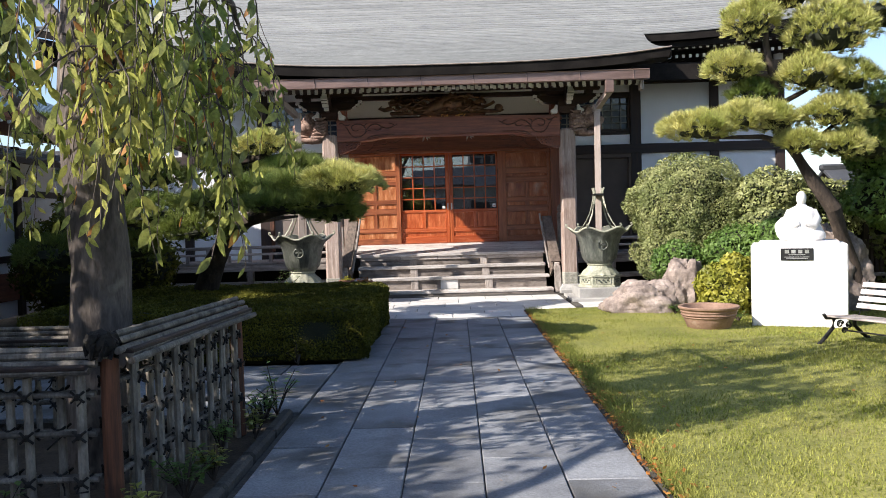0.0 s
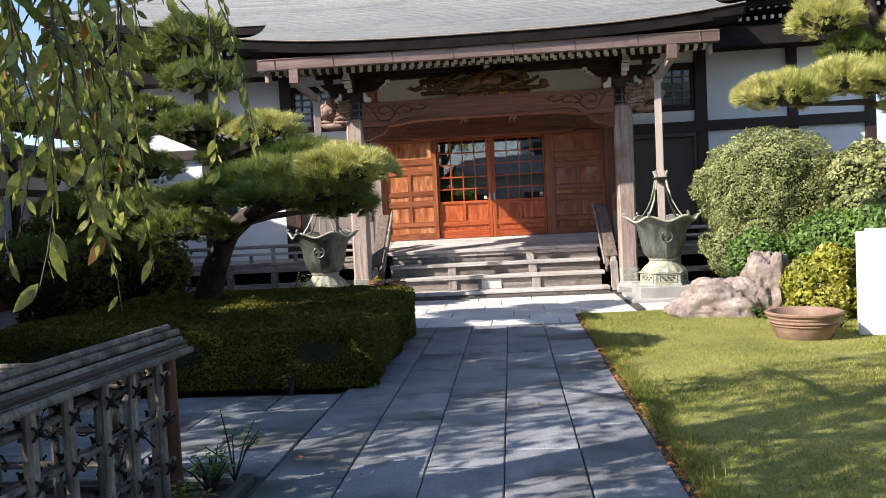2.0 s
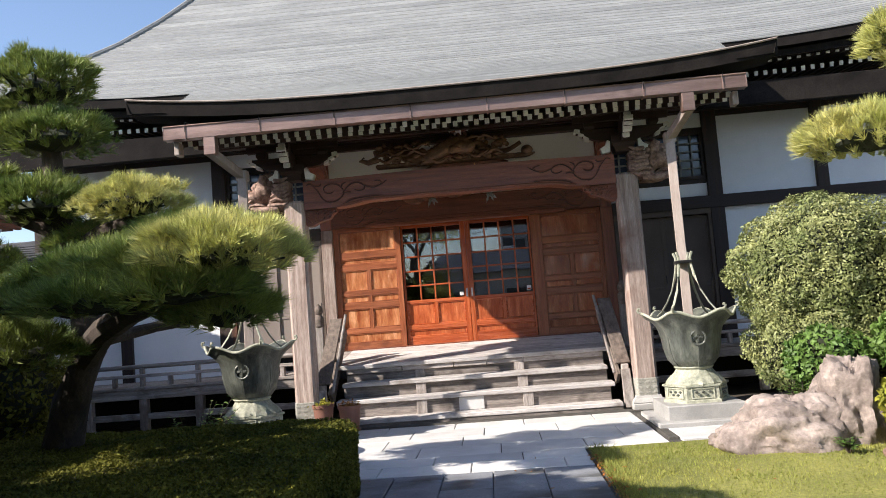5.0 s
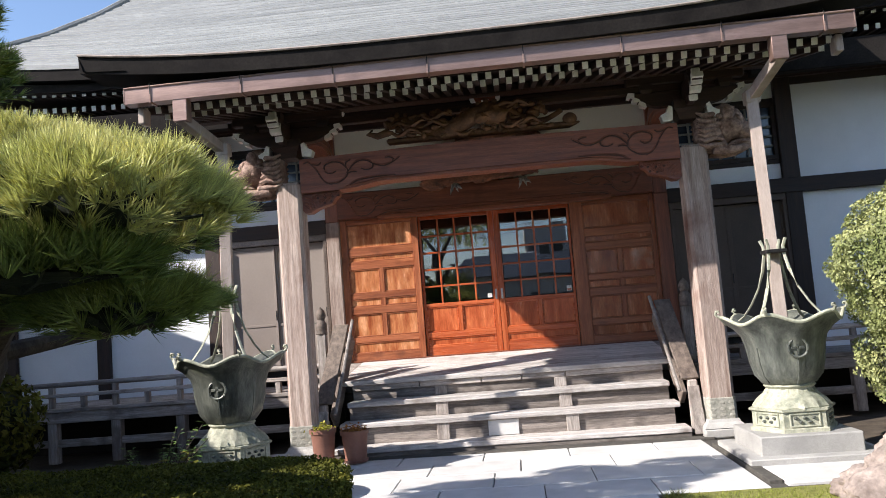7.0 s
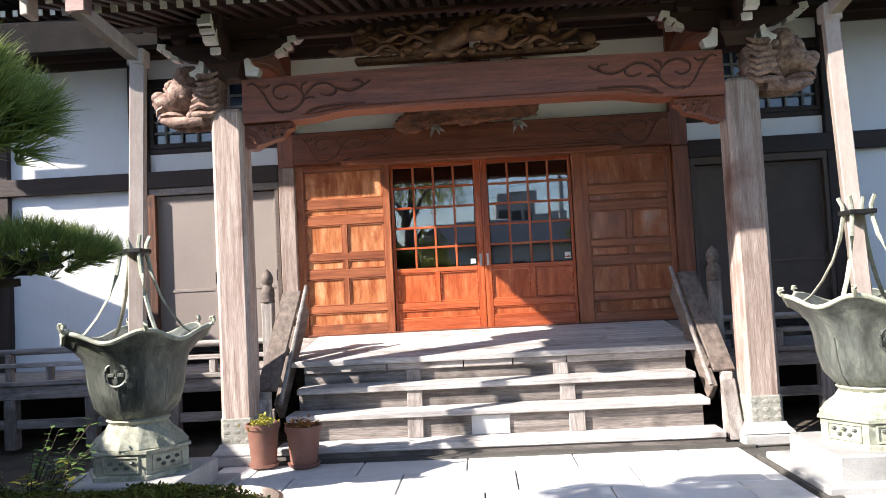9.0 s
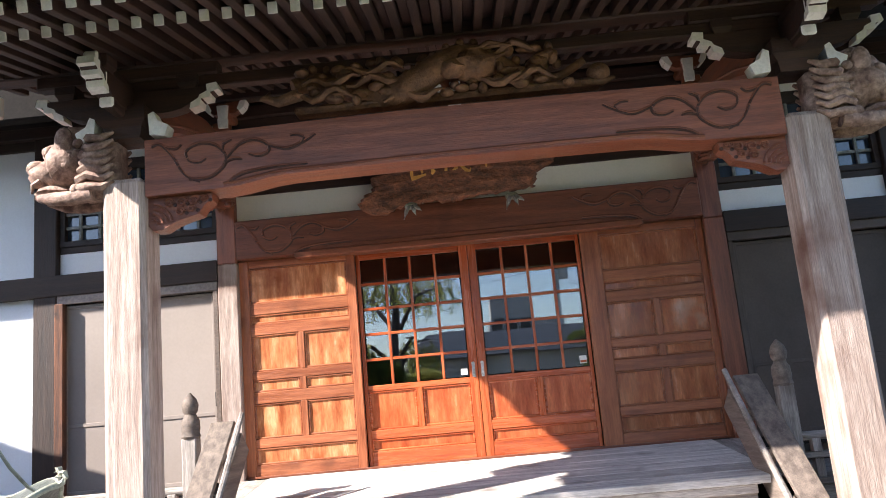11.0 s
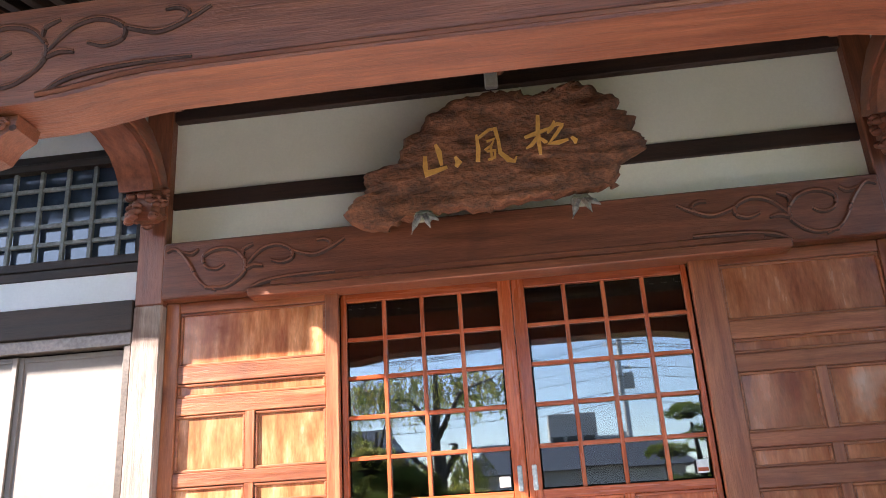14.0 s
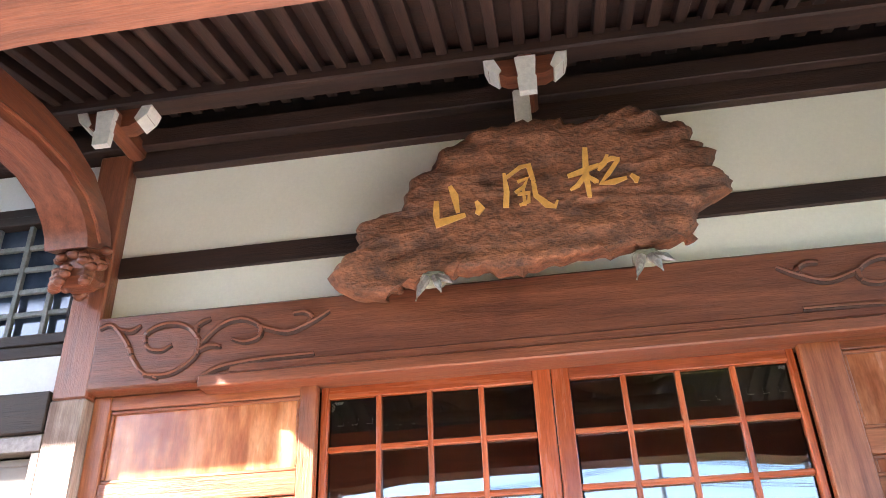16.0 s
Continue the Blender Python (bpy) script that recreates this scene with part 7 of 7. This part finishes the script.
# ---- rocks ----
def rock(c, r, seed, spikes, label):
    b = B()
    n, k = 84, 56
    vs = []
    for j in range(k + 1):
        t = math.pi * j / k
        for i in range(n):
            a = 2 * math.pi * i / n
            d = Vector((math.sin(t) * math.cos(a), math.sin(t) * math.sin(a), math.cos(t)))
            q = 1 + 0.30 * noise.noise(d * 1.5 + Vector((seed, 0, 0))) + 0.16 * noise.noise(d * 3.7 + Vector((0, seed, 0))) + 0.09 * abs(noise.noise(d * 8 + Vector((0, 0, seed)))) + 0.045 * abs(noise.noise(d * 17)) + 0.022 * noise.noise(d * 37)
            z = c[2] + r[2] * q * d.z
            vs.append((c[0] + r[0] * q * d.x + spikes * max(0, d.z) ** 2, c[1] + r[1] * q * d.y, z))
    fs = [(j * n + i, (j + 1) * n + i, (j + 1) * n + (i + 1) % n, j * n + (i + 1) % n) for j in range(k) for i in range(n)]
    b.add(vs, fs)
    return solo("rock", b, M["rock"], label, "rock", "garden rocks", angle=50)


rock((3.58, 12.75, 0.22), (0.34, 0.35, 0.62), 2.0, 0.10, "upright pinkish garden rock with a ragged top")
rock((2.98, 12.65, 0.10), (0.56, 0.40, 0.38), 5.0, 0.05, "low pinkish garden rock beside the rain bowl")
rock((2.62, 12.85, 0.05), (0.30, 0.22, 0.16), 6.3, 0.0, "small grey stone at the lawn edge")
rock((5.65, 12.2, 0.45), (0.62, 0.40, 0.82), 9.0, 0.0, "large pinkish rock behind the statue plinth")
rock((4.6, 12.5, 0.1), (0.4, 0.3, 0.35), 12.0, 0.0, "brown rock half hidden by shrubs")


# ---- statue on its plinth, clay bowl, bench ----
plinth = thing("statue_plinth", (4.5, 10.9, 0), "white rendered block plinth with a black name plate", "plinth")
part("block", B().box((4.50, 10.95, 0.545), (1.16, 0.9, 1.09), 0.012), M["marble"], plinth)
part("top_slab", B().box((4.50, 10.95, 1.105), (0.98, 0.7, 0.04), 0.01), M["marble"], plinth)
pl = part("name_plate", B().box((4.48, 10.493, 0.96), (0.39, 0.02, 0.155), 0.004), M["black"], plinth, "black plate with pale lettering")
for i in range(4):
    part("letter_bar", B().box((4.36 + 0.08 * i, 10.480, 0.995), (0.05, 0.006, 0.045), 0.0), M["silver"], pl)
for k, w in ((0.955, 0.20), (0.925, 0.30), (0.905, 0.26)):
    part("letter_bar", B().box((4.48, 10.480, k), (w, 0.006, 0.010), 0.0), M["silver"], pl)


def statue():
    b = B()
    x, y, z = 4.55, 10.92, 1.125
    b.lathe([(0.02, 0.0), (0.31, 0.0), (0.33, 0.03), (0.325, 0.09), (0.29, 0.16), (0.245, 0.24), (0.23, 0.32), (0.215, 0.38), (0.16, 0.435), (0.085, 0.465), (0.058, 0.50)], (x, y, z), 40, wob=lambda r, h, a: (r * (0.92 + 0.14 * math.cos(2 * a) + 0.022 * math.cos(9 * a + 6 * h)), h))
    b.ball((x, y - 0.01, z + 0.565), (0.078, 0.086, 0.102), 18, 12)
    for s in (-1, 1):
        b.tube([(x + s * 0.17, y - 0.01, z + 0.39), (x + s * 0.225, y - 0.06, z + 0.27), (x + s * 0.17, y - 0.19, z + 0.19), (x + s * 0.04, y - 0.235, z + 0.24)], [0.065, 0.075, 0.06, 0.032], 10)
        b.ball((x + s * 0.19, y - 0.09, z + 0.07), (0.17, 0.19, 0.08), 16, 9)
    b.ball((x - 0.27, y + 0.03, z + 0.17), (0.13, 0.14, 0.16), 14, 9, 0.2, 2)
    return solo("statue", b, M["marble"], "white stone seated figure with a child on a plinth", "statue", angle=70)


fig = statue()
TURNED = pose(4.45, 10.40, 0, 0, 0, -22)
fig.matrix_basis = TURNED @ Matrix.Translation((0.05, 0.42, 0)) @ Matrix.Diagonal((0.82, 0.86, 1, 1)) @ Matrix.Translation((-4.55, -10.92, 0))
plinth.matrix_basis = TURNED @ Matrix.Translation((0, 0.4, 0))

cb = thing("clay_bowl", (3.32, 10.55, 0), "wide ribbed terracotta bowl standing on the lawn", "bowl")
prof = [(0.02, 0.0), (0.25, 0.0), (0.275, 0.02), (0.315, 0.12), (0.345, 0.19), (0.355, 0.20), (0.352, 0.215), (0.365, 0.235), (0.362, 0.25), (0.375, 0.265), (0.39, 0.275), (0.395, 0.295), (0.385, 0.305), (0.345, 0.30), (0.325, 0.26), (0.27, 0.06), (0.02, 0.05)]
part("body", B().lathe(prof, (3.32, 10.55, 0.0), 48), M["clay"], cb)
for z, r in ((0.165, 0.338), (0.195, 0.352)):
    part("rib", B().tube([(3.32 + r * math.cos(a), 10.55 + r * math.sin(a), z) for a in [2 * math.pi * i / 40 for i in range(41)]], 0.008, 6), M["clay"], cb)
part("soil_fill", B().lathe([(0.02, 0.2), (0.31, 0.2), (0.31, 0.215), (0.02, 0.22)], (3.32, 10.55, 0), 32), M["soil"], cb)


def bench():
    x0, x1, y = 4.35, 5.75, 9.25
    bn = thing("bench", (5.0, y, 0), "garden bench of pale slats in black scrolled iron ends", "bench")
    for i, yy in enumerate((8.98, 9.08, 9.18, 9.28, 9.38)):
        part("seat_slat", B().box(((x0 + x1) / 2, yy, 0.39 - 0.008 * i), (x1 - x0 + 0.1, 0.075, 0.028), 0.008), M["greyx"], bn)
    for i in range(4):
        part("back_slat", B().box((0, 0, 0), (x1 - x0 + 0.1, 0.024, 0.075), 0.008, pose((x0 + x1) / 2, 9.46 + 0.035 * i, 0.50 + 0.10 * i, -18)), M["sunslat"], bn, "back slat with sunlight put into its pale colour")
    for x in (x0, x1):
        fr = part("end_frame", B().tube([(x, 8.86, 0.43), (x, 8.90, 0.37), (x, 9.1, 0.355), (x, 9.42, 0.33), (x, 9.48, 0.50), (x, 9.60, 0.86)], [0.02, 0.022, 0.022, 0.024, 0.022, 0.018], 8), M["iron"], bn, "black cast-iron end")
        part("front_leg", B().tube([(x, 9.02, 0.35), (x, 9.00, 0.22), (x, 8.88, 0.10), (x, 8.80, 0.02), (x, 8.77, 0.02), (x, 8.78, 0.05)], [0.022, 0.022, 0.024, 0.022, 0.018, 0.012], 8), M["iron"], bn)
        part("rear_leg", B().tube([(x, 9.35, 0.33), (x, 9.36, 0.22), (x, 9.48, 0.10), (x, 9.58, 0.02), (x, 9.61, 0.02), (x, 9.60, 0.05)], [0.022, 0.022, 0.024, 0.022, 0.018, 0.012], 8), M["iron"], bn)
        for cy, cz, r, d in ((9.12, 0.27, 0.055, 1), (9.26, 0.25, 0.05, -1), (9.19, 0.17, 0.045, 1)):
            sp = [(x, cy + r * (1 - 0.7 * i / 20) * math.cos(d * i * 0.5), cz + r * (1 - 0.7 * i / 20) * math.sin(d * i * 0.5)) for i in range(21)]
            part("scroll", B().tube(sp, 0.010, 6), M["iron"], fr)
    part("stretcher", B().tube([(x0, 9.19, 0.17), (x1, 9.19, 0.17)], 0.012, 8), M["iron"], bn)
    return bn


bn = bench()
bn.matrix_basis = pose(4.77, 8.61, 0, 0, 0, -65) @ Matrix.Diagonal((1, 1, 0.80, 1))


def flower_pot(x, y, r, h, key, label):
    p = thing("flower_pot", (x, y, 0.03), label, "pot", "pots by the steps")
    prof = [(0.02, 0.0), (r * 0.74, 0.0), (r * 0.95, h * 0.86), (r * 0.96, h * 0.87), (r * 1.04, h * 0.875), (r * 1.06, h), (r * 0.96, h), (r * 0.90, h * 0.93), (0.02, h * 0.9)]
    part("pot_body", B().lathe(prof, (x, y, 0.03), 32), M["plastic"], p)
    part("saucer", B().lathe([(0.02, 0), (r * 0.85, 0), (r * 0.95, 0.03), (r * 0.88, 0.03), (0.02, 0.012)], (x, y, 0.028), 28), M["plastic"], p)
    part("soil_fill", B().lathe([(0.02, 0), (r * 0.93, 0), (r * 0.93, 0.01), (0.02, 0.015)], (x, y, 0.03 + h * 0.90), 24), M["soil"], p)
    rr = random.Random(int(x * 100))
    pts = np.array([[x + rr.gauss(0, r * 0.42), y + rr.gauss(0, r * 0.42), 0.03 + h * 0.95 + abs(rr.gauss(0.02, 0.03))] for i in range(170)])
    tagged(tri_soup("plant", leaf_quads(pts, 0.022, np.tile([0, 0, 1.0], (170, 1)), 0.8), 4, M[key], p), kind="stuff")
    return p


flower_pot(-2.20, 15.66, 0.145, 0.38, "yshrub", "brown plastic flower pot with a pale succulent")
flower_pot(-1.83, 15.62, 0.155, 0.35, "oleaf", "brown plastic flower pot with a reddish low plant")
solo("planter_dish", B().lathe([(0.02, 0.0), (0.36, 0.0), (0.45, 0.10), (0.46, 0.14), (0.43, 0.15), (0.40, 0.10), (0.02, 0.06)], (-2.05, 13.9, 0.03), 40), M["alu"], "round dark brown shallow planter dish", "planter")

# fallen leaves along the lawn's edge
n = 1500
P = np.stack([1.07 + np.abs(rng.normal(0, 0.09, n)), 2 + 10.8 * rng.random(n), 0.02 + 0.02 * rng.random(n)], 1)
P[:140, 0] = 1.2 + 5 * rng.random(140)
P[140:200, 0] = -1.2 + 2.2 * rng.random(60)
tagged(tri_soup("fallen_leaves", leaf_quads(P, 0.020, np.tile([0, 0, 1.0], (n, 1)), 0.5), 4, M["oleaf"]), "dry brown leaves fallen along the lawn edge", "leaves", kind="stuff")


# ---- neighbouring hall on the far side of the pine ----
side_hall = thing("side_hall", (-9.5, 9.0, 0), "side hall with a blue-grey copper roof and white walls", "building", kind="structure")
part("wall", B().box((-8.2, 8.1, 1.55), (0.2, 15.8, 3.1)), M["plaster"], side_hall)
part("wall", B().box((-11.0, 15.9, 1.55), (5.6, 0.2, 3.1)), M["plaster"], side_hall)
part("base_board", B().box((-8.08, 8.1, 0.55), (0.06, 15.8, 0.5), 0.005), M["rust"], side_hall)
wp = B().box((0, 0, 1.55), (0.16, 0.16, 3.1), 0.01).mesh("wall_post", M["darkz"])
for i in range(9):
    piece("wall_post", wp, pose(-8.1, 0.4 + 1.76 * i, 0), side_hall)
for z in (1.05, 2.25, 2.95):
    part("wall_beam", B().box((-8.08, 8.1, z), (0.12, 15.8, 0.12), 0.008), M["darky"], side_hall)


def roof_strip(x0, z0, x1, z1, y0, y1, th, key, nm, steps_=14, bow=0.25):
    b = B()
    ys = [y0 + (y1 - y0) * i / 10 for i in range(11)]
    for k in range(steps_):
        t0, t1 = k / steps_, (k + 1) / steps_
        f = lambda t: (x0 + (x1 - x0) * t, z0 + (z1 - z0) * (t - bow * t * (1 - t)))
        (xa, za), (xb, zb) = f(t0), f(t1)
        for ya, yb in zip(ys, ys[1:]):
            la, lb = 0.12 * max(0, (ya - y1 + 4) / 4) ** 2 * (1 - t0), 0.12 * max(0, (yb - y1 + 4) / 4) ** 2 * (1 - t0)
            b.add([(xa, ya, za + la + 0.012), (xa, yb, za + lb + 0.012), (xb, yb, zb + lb), (xb, ya, zb + la)], [(0, 1, 2, 3)])
            b.add([(xa, ya, za + la - 0.01), (xa, yb, za + lb - 0.01), (xa, yb, za + lb + 0.012), (xa, ya, za + la + 0.012)], [(0, 1, 2, 3)])
    part(nm, b, M[key], side_hall, angle=20)


roof_strip(-6.95, 3.50, -10.4, 5.2, 0.0, 16.6, 0.1, "broof", "roof", 24)
roof_strip(-13.8, 3.50, -10.4, 5.2, 0.0, 16.6, 0.1, "broof", "roof_back", 10)
part("ridge", B().box((-10.4, 8.3, 5.28), (0.35, 16.6, 0.3), 0.05), M["tile"], side_hall)
part("eave_board", B().box((-7.02, 8.3, 3.42), (0.08, 16.6, 0.16), 0.01), M["rust"], side_hall, "rust-brown eave board")
part("soffit", B().box((-7.6, 8.2, 3.33), (1.2, 16.4, 0.05)), M["rust"], side_hall)
roof_strip(-6.9, 2.72, -8.1, 3.05, 0.0, 15.6, 0.1, "tile", "pent_roof", 5, 0.0)
part("pent_edge", B().box((-6.92, 7.8, 2.68), (0.06, 15.6, 0.10), 0.01), M["darky"], side_hall)
end_cap = B().box((0, 0, 0), (0.05, 0.05, 0.05), 0.006).mesh("rafter_end", M["white"])
for i in range(38):
    piece("rafter_end", end_cap, pose(-7.02, 7.2 + 0.24 * i, 3.28), side_hall)

# ---- corridor that closes the court behind the pine ----
wing = thing("corridor_wing", (-12.0, 18.2, 0), "low white-walled corridor wing under a tiled roof", "building", kind="structure")
part("wall", B().box((-12.2, 18.6, 1.4), (9.0, 0.2, 2.8)), M["plaster"], wing)
part("base_board", B().box((-12.2, 18.48, 0.45), (9.0, 0.05, 0.5), 0.005), M["darkx"], wing)
for i in range(6):
    part("wall_post", B().box((-8.2 - 1.6 * i, 18.46, 1.4), (0.15, 0.12, 2.8), 0.01), M["darkz"], wing)
for z in (1.1, 2.3):
    part("wall_beam", B().box((-12.2, 18.47, z), (9.0, 0.1, 0.12), 0.008), M["darkx"], wing)
for k in range(10):
    part("roof_course", B().box((-12.2, 17.75 + 0.12 * k, 2.86 + 0.055 * k), (9.2, 0.16, 0.035), 0.008, None), M["tile"], wing)
part("roof_back", B().box((-12.2, 19.4, 3.3), (9.2, 1.2, 0.3), 0.02), M["tile"], wing)

# ---- camellia behind the fence ----
shrub("camellia", "tall dense camellia at the side of the cherry bed", (-4.9, 2.4, 0), [((-4.9, 2.4, 1.5), (0.95, 1.3, 1.15), 7000), ((-6.0, 3.6, 1.4), (0.8, 0.9, 1.1), 4000)], "hedge", 0.06)

# ---- small roofed gate beyond the lawn ----
gate = thing("garden_gate", (7.9, 14.6, 0), "small dark timber gate under a grey tiled gable roof", "gate")
for x in (7.1, 8.7):
    part("gate_post", B().box((x, 14.6, 0.95), (0.14, 0.14, 1.9), 0.01), M["darkz"], gate)
for s in (-1, 1):
    part("roof_slope", B().box((0, 0, 0), (2.4, 0.75, 0.07), 0.015, pose(7.9, 14.6 + s * 0.32, 2.08, -s * 28)), M["tile"], gate)
part("roof_ridge", B().box((7.9, 14.6, 2.30), (2.5, 0.14, 0.12), 0.03), M["tile"], gate)
for i in range(9):
    part("board", B().box((7.2 + 0.17 * i, 14.62, 0.75), (0.16, 0.03, 1.3), 0.004), M["darkz"], gate)
part("lintel", B().box((7.9, 14.6, 1.78), (1.9, 0.12, 0.12), 0.01), M["darkx"], gate)

# ---- what stands behind the walk and shows in the door glass ----
apt = thing("apartment_block", (4.0, -45, 0), "grey concrete apartment block seen only in reflection", "building")
part("block", B().box((3.4, -47, 5.0), (3.8, 6.0, 10.0), 0.05), M["concrete"], apt)
part("wing", B().box((6.5, -46, 4.0), (3.0, 5.0, 8.0), 0.05), M["concrete"], apt)
wn = B().box((0, 0, 0), (0.9, 0.08, 1.1), 0.02).mesh("window", M["black"])
bal = B().box((0, 0, 0), (1.2, 0.5, 0.7), 0.03).mesh("balcony", M["marble"])
for j in range(3):
    for i in range(3):
        piece("window", wn, pose(2.2 + 1.2 * i, -43.98, 2.0 + 2.8 * j), apt)
    piece("balcony", bal, pose(2.3, -43.8, 1.4 + 2.8 * j), apt)


def house(x, y, w, d, h, rh, label):
    hs = thing("house", (x, y, 0), label, "house", "houses across the lane")
    part("wall", B().box((x, y, h / 2), (w, d, h), 0.02), M["concrete"], hs)
    part("roof", B().add([(x - w / 2 - 0.5, y - d / 2 - 0.5, h), (x + w / 2 + 0.5, y - d / 2 - 0.5, h), (x + w / 2 + 0.5, y + d / 2 + 0.5, h), (x - w / 2 - 0.5, y + d / 2 + 0.5, h), (x - w / 2 + 0.4, y, h + rh), (x + w / 2 - 0.4, y, h + rh)], [(0, 1, 5, 4), (2, 3, 4, 5), (1, 2, 5), (3, 0, 4), (3, 2, 1, 0)]), M["tile"], hs)
    for i in range(3):
        part("window", B().box((x - w / 3 + i * w / 3, y + d / 2 + 0.03, h * 0.6), (1.1, 0.08, 1.0), 0.02), M["black"], hs)
    return hs


house(1.6, -15, 9.0, 7.0, 3.6, 1.4, "low house with a dark tiled roof across the lane")
house(-11, -17, 8.0, 7.0, 4.8, 1.8, "two-storey house with a dark tiled roof across the lane")
house(14, -18, 8.0, 7.0, 4.6, 1.8, "grey house with a dark tiled roof across the lane")

pole = thing("utility_pole", (4.6, -16.5, 0), "concrete utility pole with cross-arms and sagging cables", "utility pole")
part("shaft", B().tube([(4.6, -16.5, 0), (4.6, -16.5, 11.2)], [0.17, 0.11], 12), M["concrete"], pole)
for z, w in ((10.6, 1.8), (9.7, 1.5), (8.6, 1.2)):
    part("cross_arm", B().box((4.6, -16.4, z), (w, 0.09, 0.09), 0.01), M["silver"], pole)
    for i in range(3):
        part("insulator", B().lathe([(0.04, 0), (0.06, 0.04), (0.03, 0.08), (0.05, 0.12), (0.02, 0.16)], (4.6 - w / 2 + 0.1 + i * (w - 0.2) / 2, -16.4, z + 0.05), 10), M["marble"], pole)
part("transformer", B().lathe([(0.05, 0), (0.26, 0.02), (0.26, 0.75), (0.2, 0.8), (0.02, 0.82)], (5.0, -16.5, 7.6), 16), M["concrete"], pole)
for z, o in ((10.75, -0.8), (10.75, 0.0), (10.75, 0.8), (9.85, -0.6), (9.85, 0.6), (8.7, 0.0), (8.2, 0.1), (7.4, 0.1), (7.0, 0.0)):
    pts = [(4.6 + o * 0.3 + 40 * (t - 0.5), -16.4 + o * 0.5, z - 1.2 * (1 - (2 * t - 1) ** 2) + 1.2 * (1 if abs(t - 0.5) < 1e-6 else 1)) for t in [i / 24 for i in range(25)]]
    pts = [(4.6 + 44 * (t - 0.5), -16.4 + o * 0.5, z - 0.9 * abs(math.sin(2 * math.pi * t))) for t in [i / 40 for i in range(41)]]
    part("cable", B().tube(pts, 0.018, 5), M["iron"], pole)

lot_wall = thing("boundary_wall", (0, -8, 0), "plain rendered boundary wall behind the walk", "wall", kind="structure")
part("wall_panel", B().box((-8.0, -8.0, 0.9), (12.0, 0.2, 1.8), 0.02), M["concrete"], lot_wall)
part("wall_panel", B().box((9.0, -8.0, 0.9), (13.0, 0.2, 1.8), 0.02), M["concrete"], lot_wall)
part("wall_panel", B().box((13.0, 6.0, 0.9), (0.2, 28.0, 1.8), 0.02), M["concrete"], lot_wall)

pine("pine_tree", "cloud-pruned garden pine by the entrance", (4.6, 0.2, 0), [(4.9, 0.2, -0.1, 0.16), (4.7, 0.2, 1.2, 0.13), (4.5, 0.2, 2.4, 0.1), (4.4, 0.2, 4.0, 0.04)], [],
     [P_(3.6, 0.2, 3.2, 0.7, 0.28, 260, 18, 0.14, 0.007), P_(4.9, 0.1, 3.6, 0.7, 0.3, 260, 18, 0.14, 0.007), P_(4.3, 0.2, 4.2, 0.6, 0.3, 260, 18, 0.14, 0.007), P_(5.2, 0.0, 2.6, 0.8, 0.32, 260, 18, 0.14, 0.007), P_(4.0, 0.3, 2.3, 0.7, 0.3, 260, 18, 0.14, 0.007)])


def well_shelter():
    """Low tiled shelter that stands in the garden behind the plinth."""
    x0, x1, y0, y1 = 7.15, 9.3, 14.2, 15.7
    ym = (y0 + y1) / 2
    w = thing("well_shelter", (8.2, ym, 0), "low garden shelter with a dark tiled gable roof and slatted sides", "shelter")
    for x in (x0 + 0.2, x1 - 0.2):
        for y in (y0 + 0.2, y1 - 0.2):
            part("post", B().box((x, y, 0.75), (0.11, 0.11, 1.5), 0.01), M["darkz"], w)
    for s, ya in ((1, y0), (-1, y1)):
        slope = part("roof_slope", B().add([(x0, ya, 1.46), (x1, ya, 1.46), (x1, ym, 2.02), (x0, ym, 2.02), (x0, ya, 1.53), (x1, ya, 1.53), (x1, ym, 2.10), (x0, ym, 2.10)], [(0, 3, 2, 1), (4, 5, 6, 7), (0, 1, 5, 4), (3, 7, 6, 2), (0, 4, 7, 3), (1, 2, 6, 5)]), M["tile"], w)
        for i in range(12):
            x = x0 + 0.06 + (x1 - x0 - 0.12) * i / 11
            part("tile_roll", B().tube([(x, ya, 1.55), (x, ym, 2.115)], 0.035, 6), M["tile"], slope)
    part("ridge", B().box(((x0 + x1) / 2, ym, 2.14), (x1 - x0 + 0.1, 0.2, 0.14), 0.03), M["tile"], w)
    part("gable_board", B().add([(x0 + 0.03, y0 + 0.05, 1.44), (x0 + 0.03, y1 - 0.05, 1.44), (x0 + 0.03, ym, 1.98), (x0 + 0.07, y0 + 0.05, 1.44), (x0 + 0.07, y1 - 0.05, 1.44), (x0 + 0.07, ym, 1.98)], [(0, 2, 1), (3, 4, 5), (0, 1, 4, 3), (1, 2, 5, 4), (2, 0, 3, 5)]), M["darkz"], w)
    for z in (0.35, 1.02):
        part("rail", B().box(((x0 + x1) / 2, y0 + 0.2, z), (x1 - x0 - 0.5, 0.06, 0.07), 0.006), M["greyx"], w)
    sl = B().box((0, 0, 0.68), (0.07, 0.03, 0.62), 0.004).mesh("slat", M["darkz"])
    for i in range(18):
        piece("slat", sl, pose(x0 + 0.32 + (x1 - x0 - 0.64) * i / 17, y0 + 0.2, 0), w)
    return w


well_shelter()
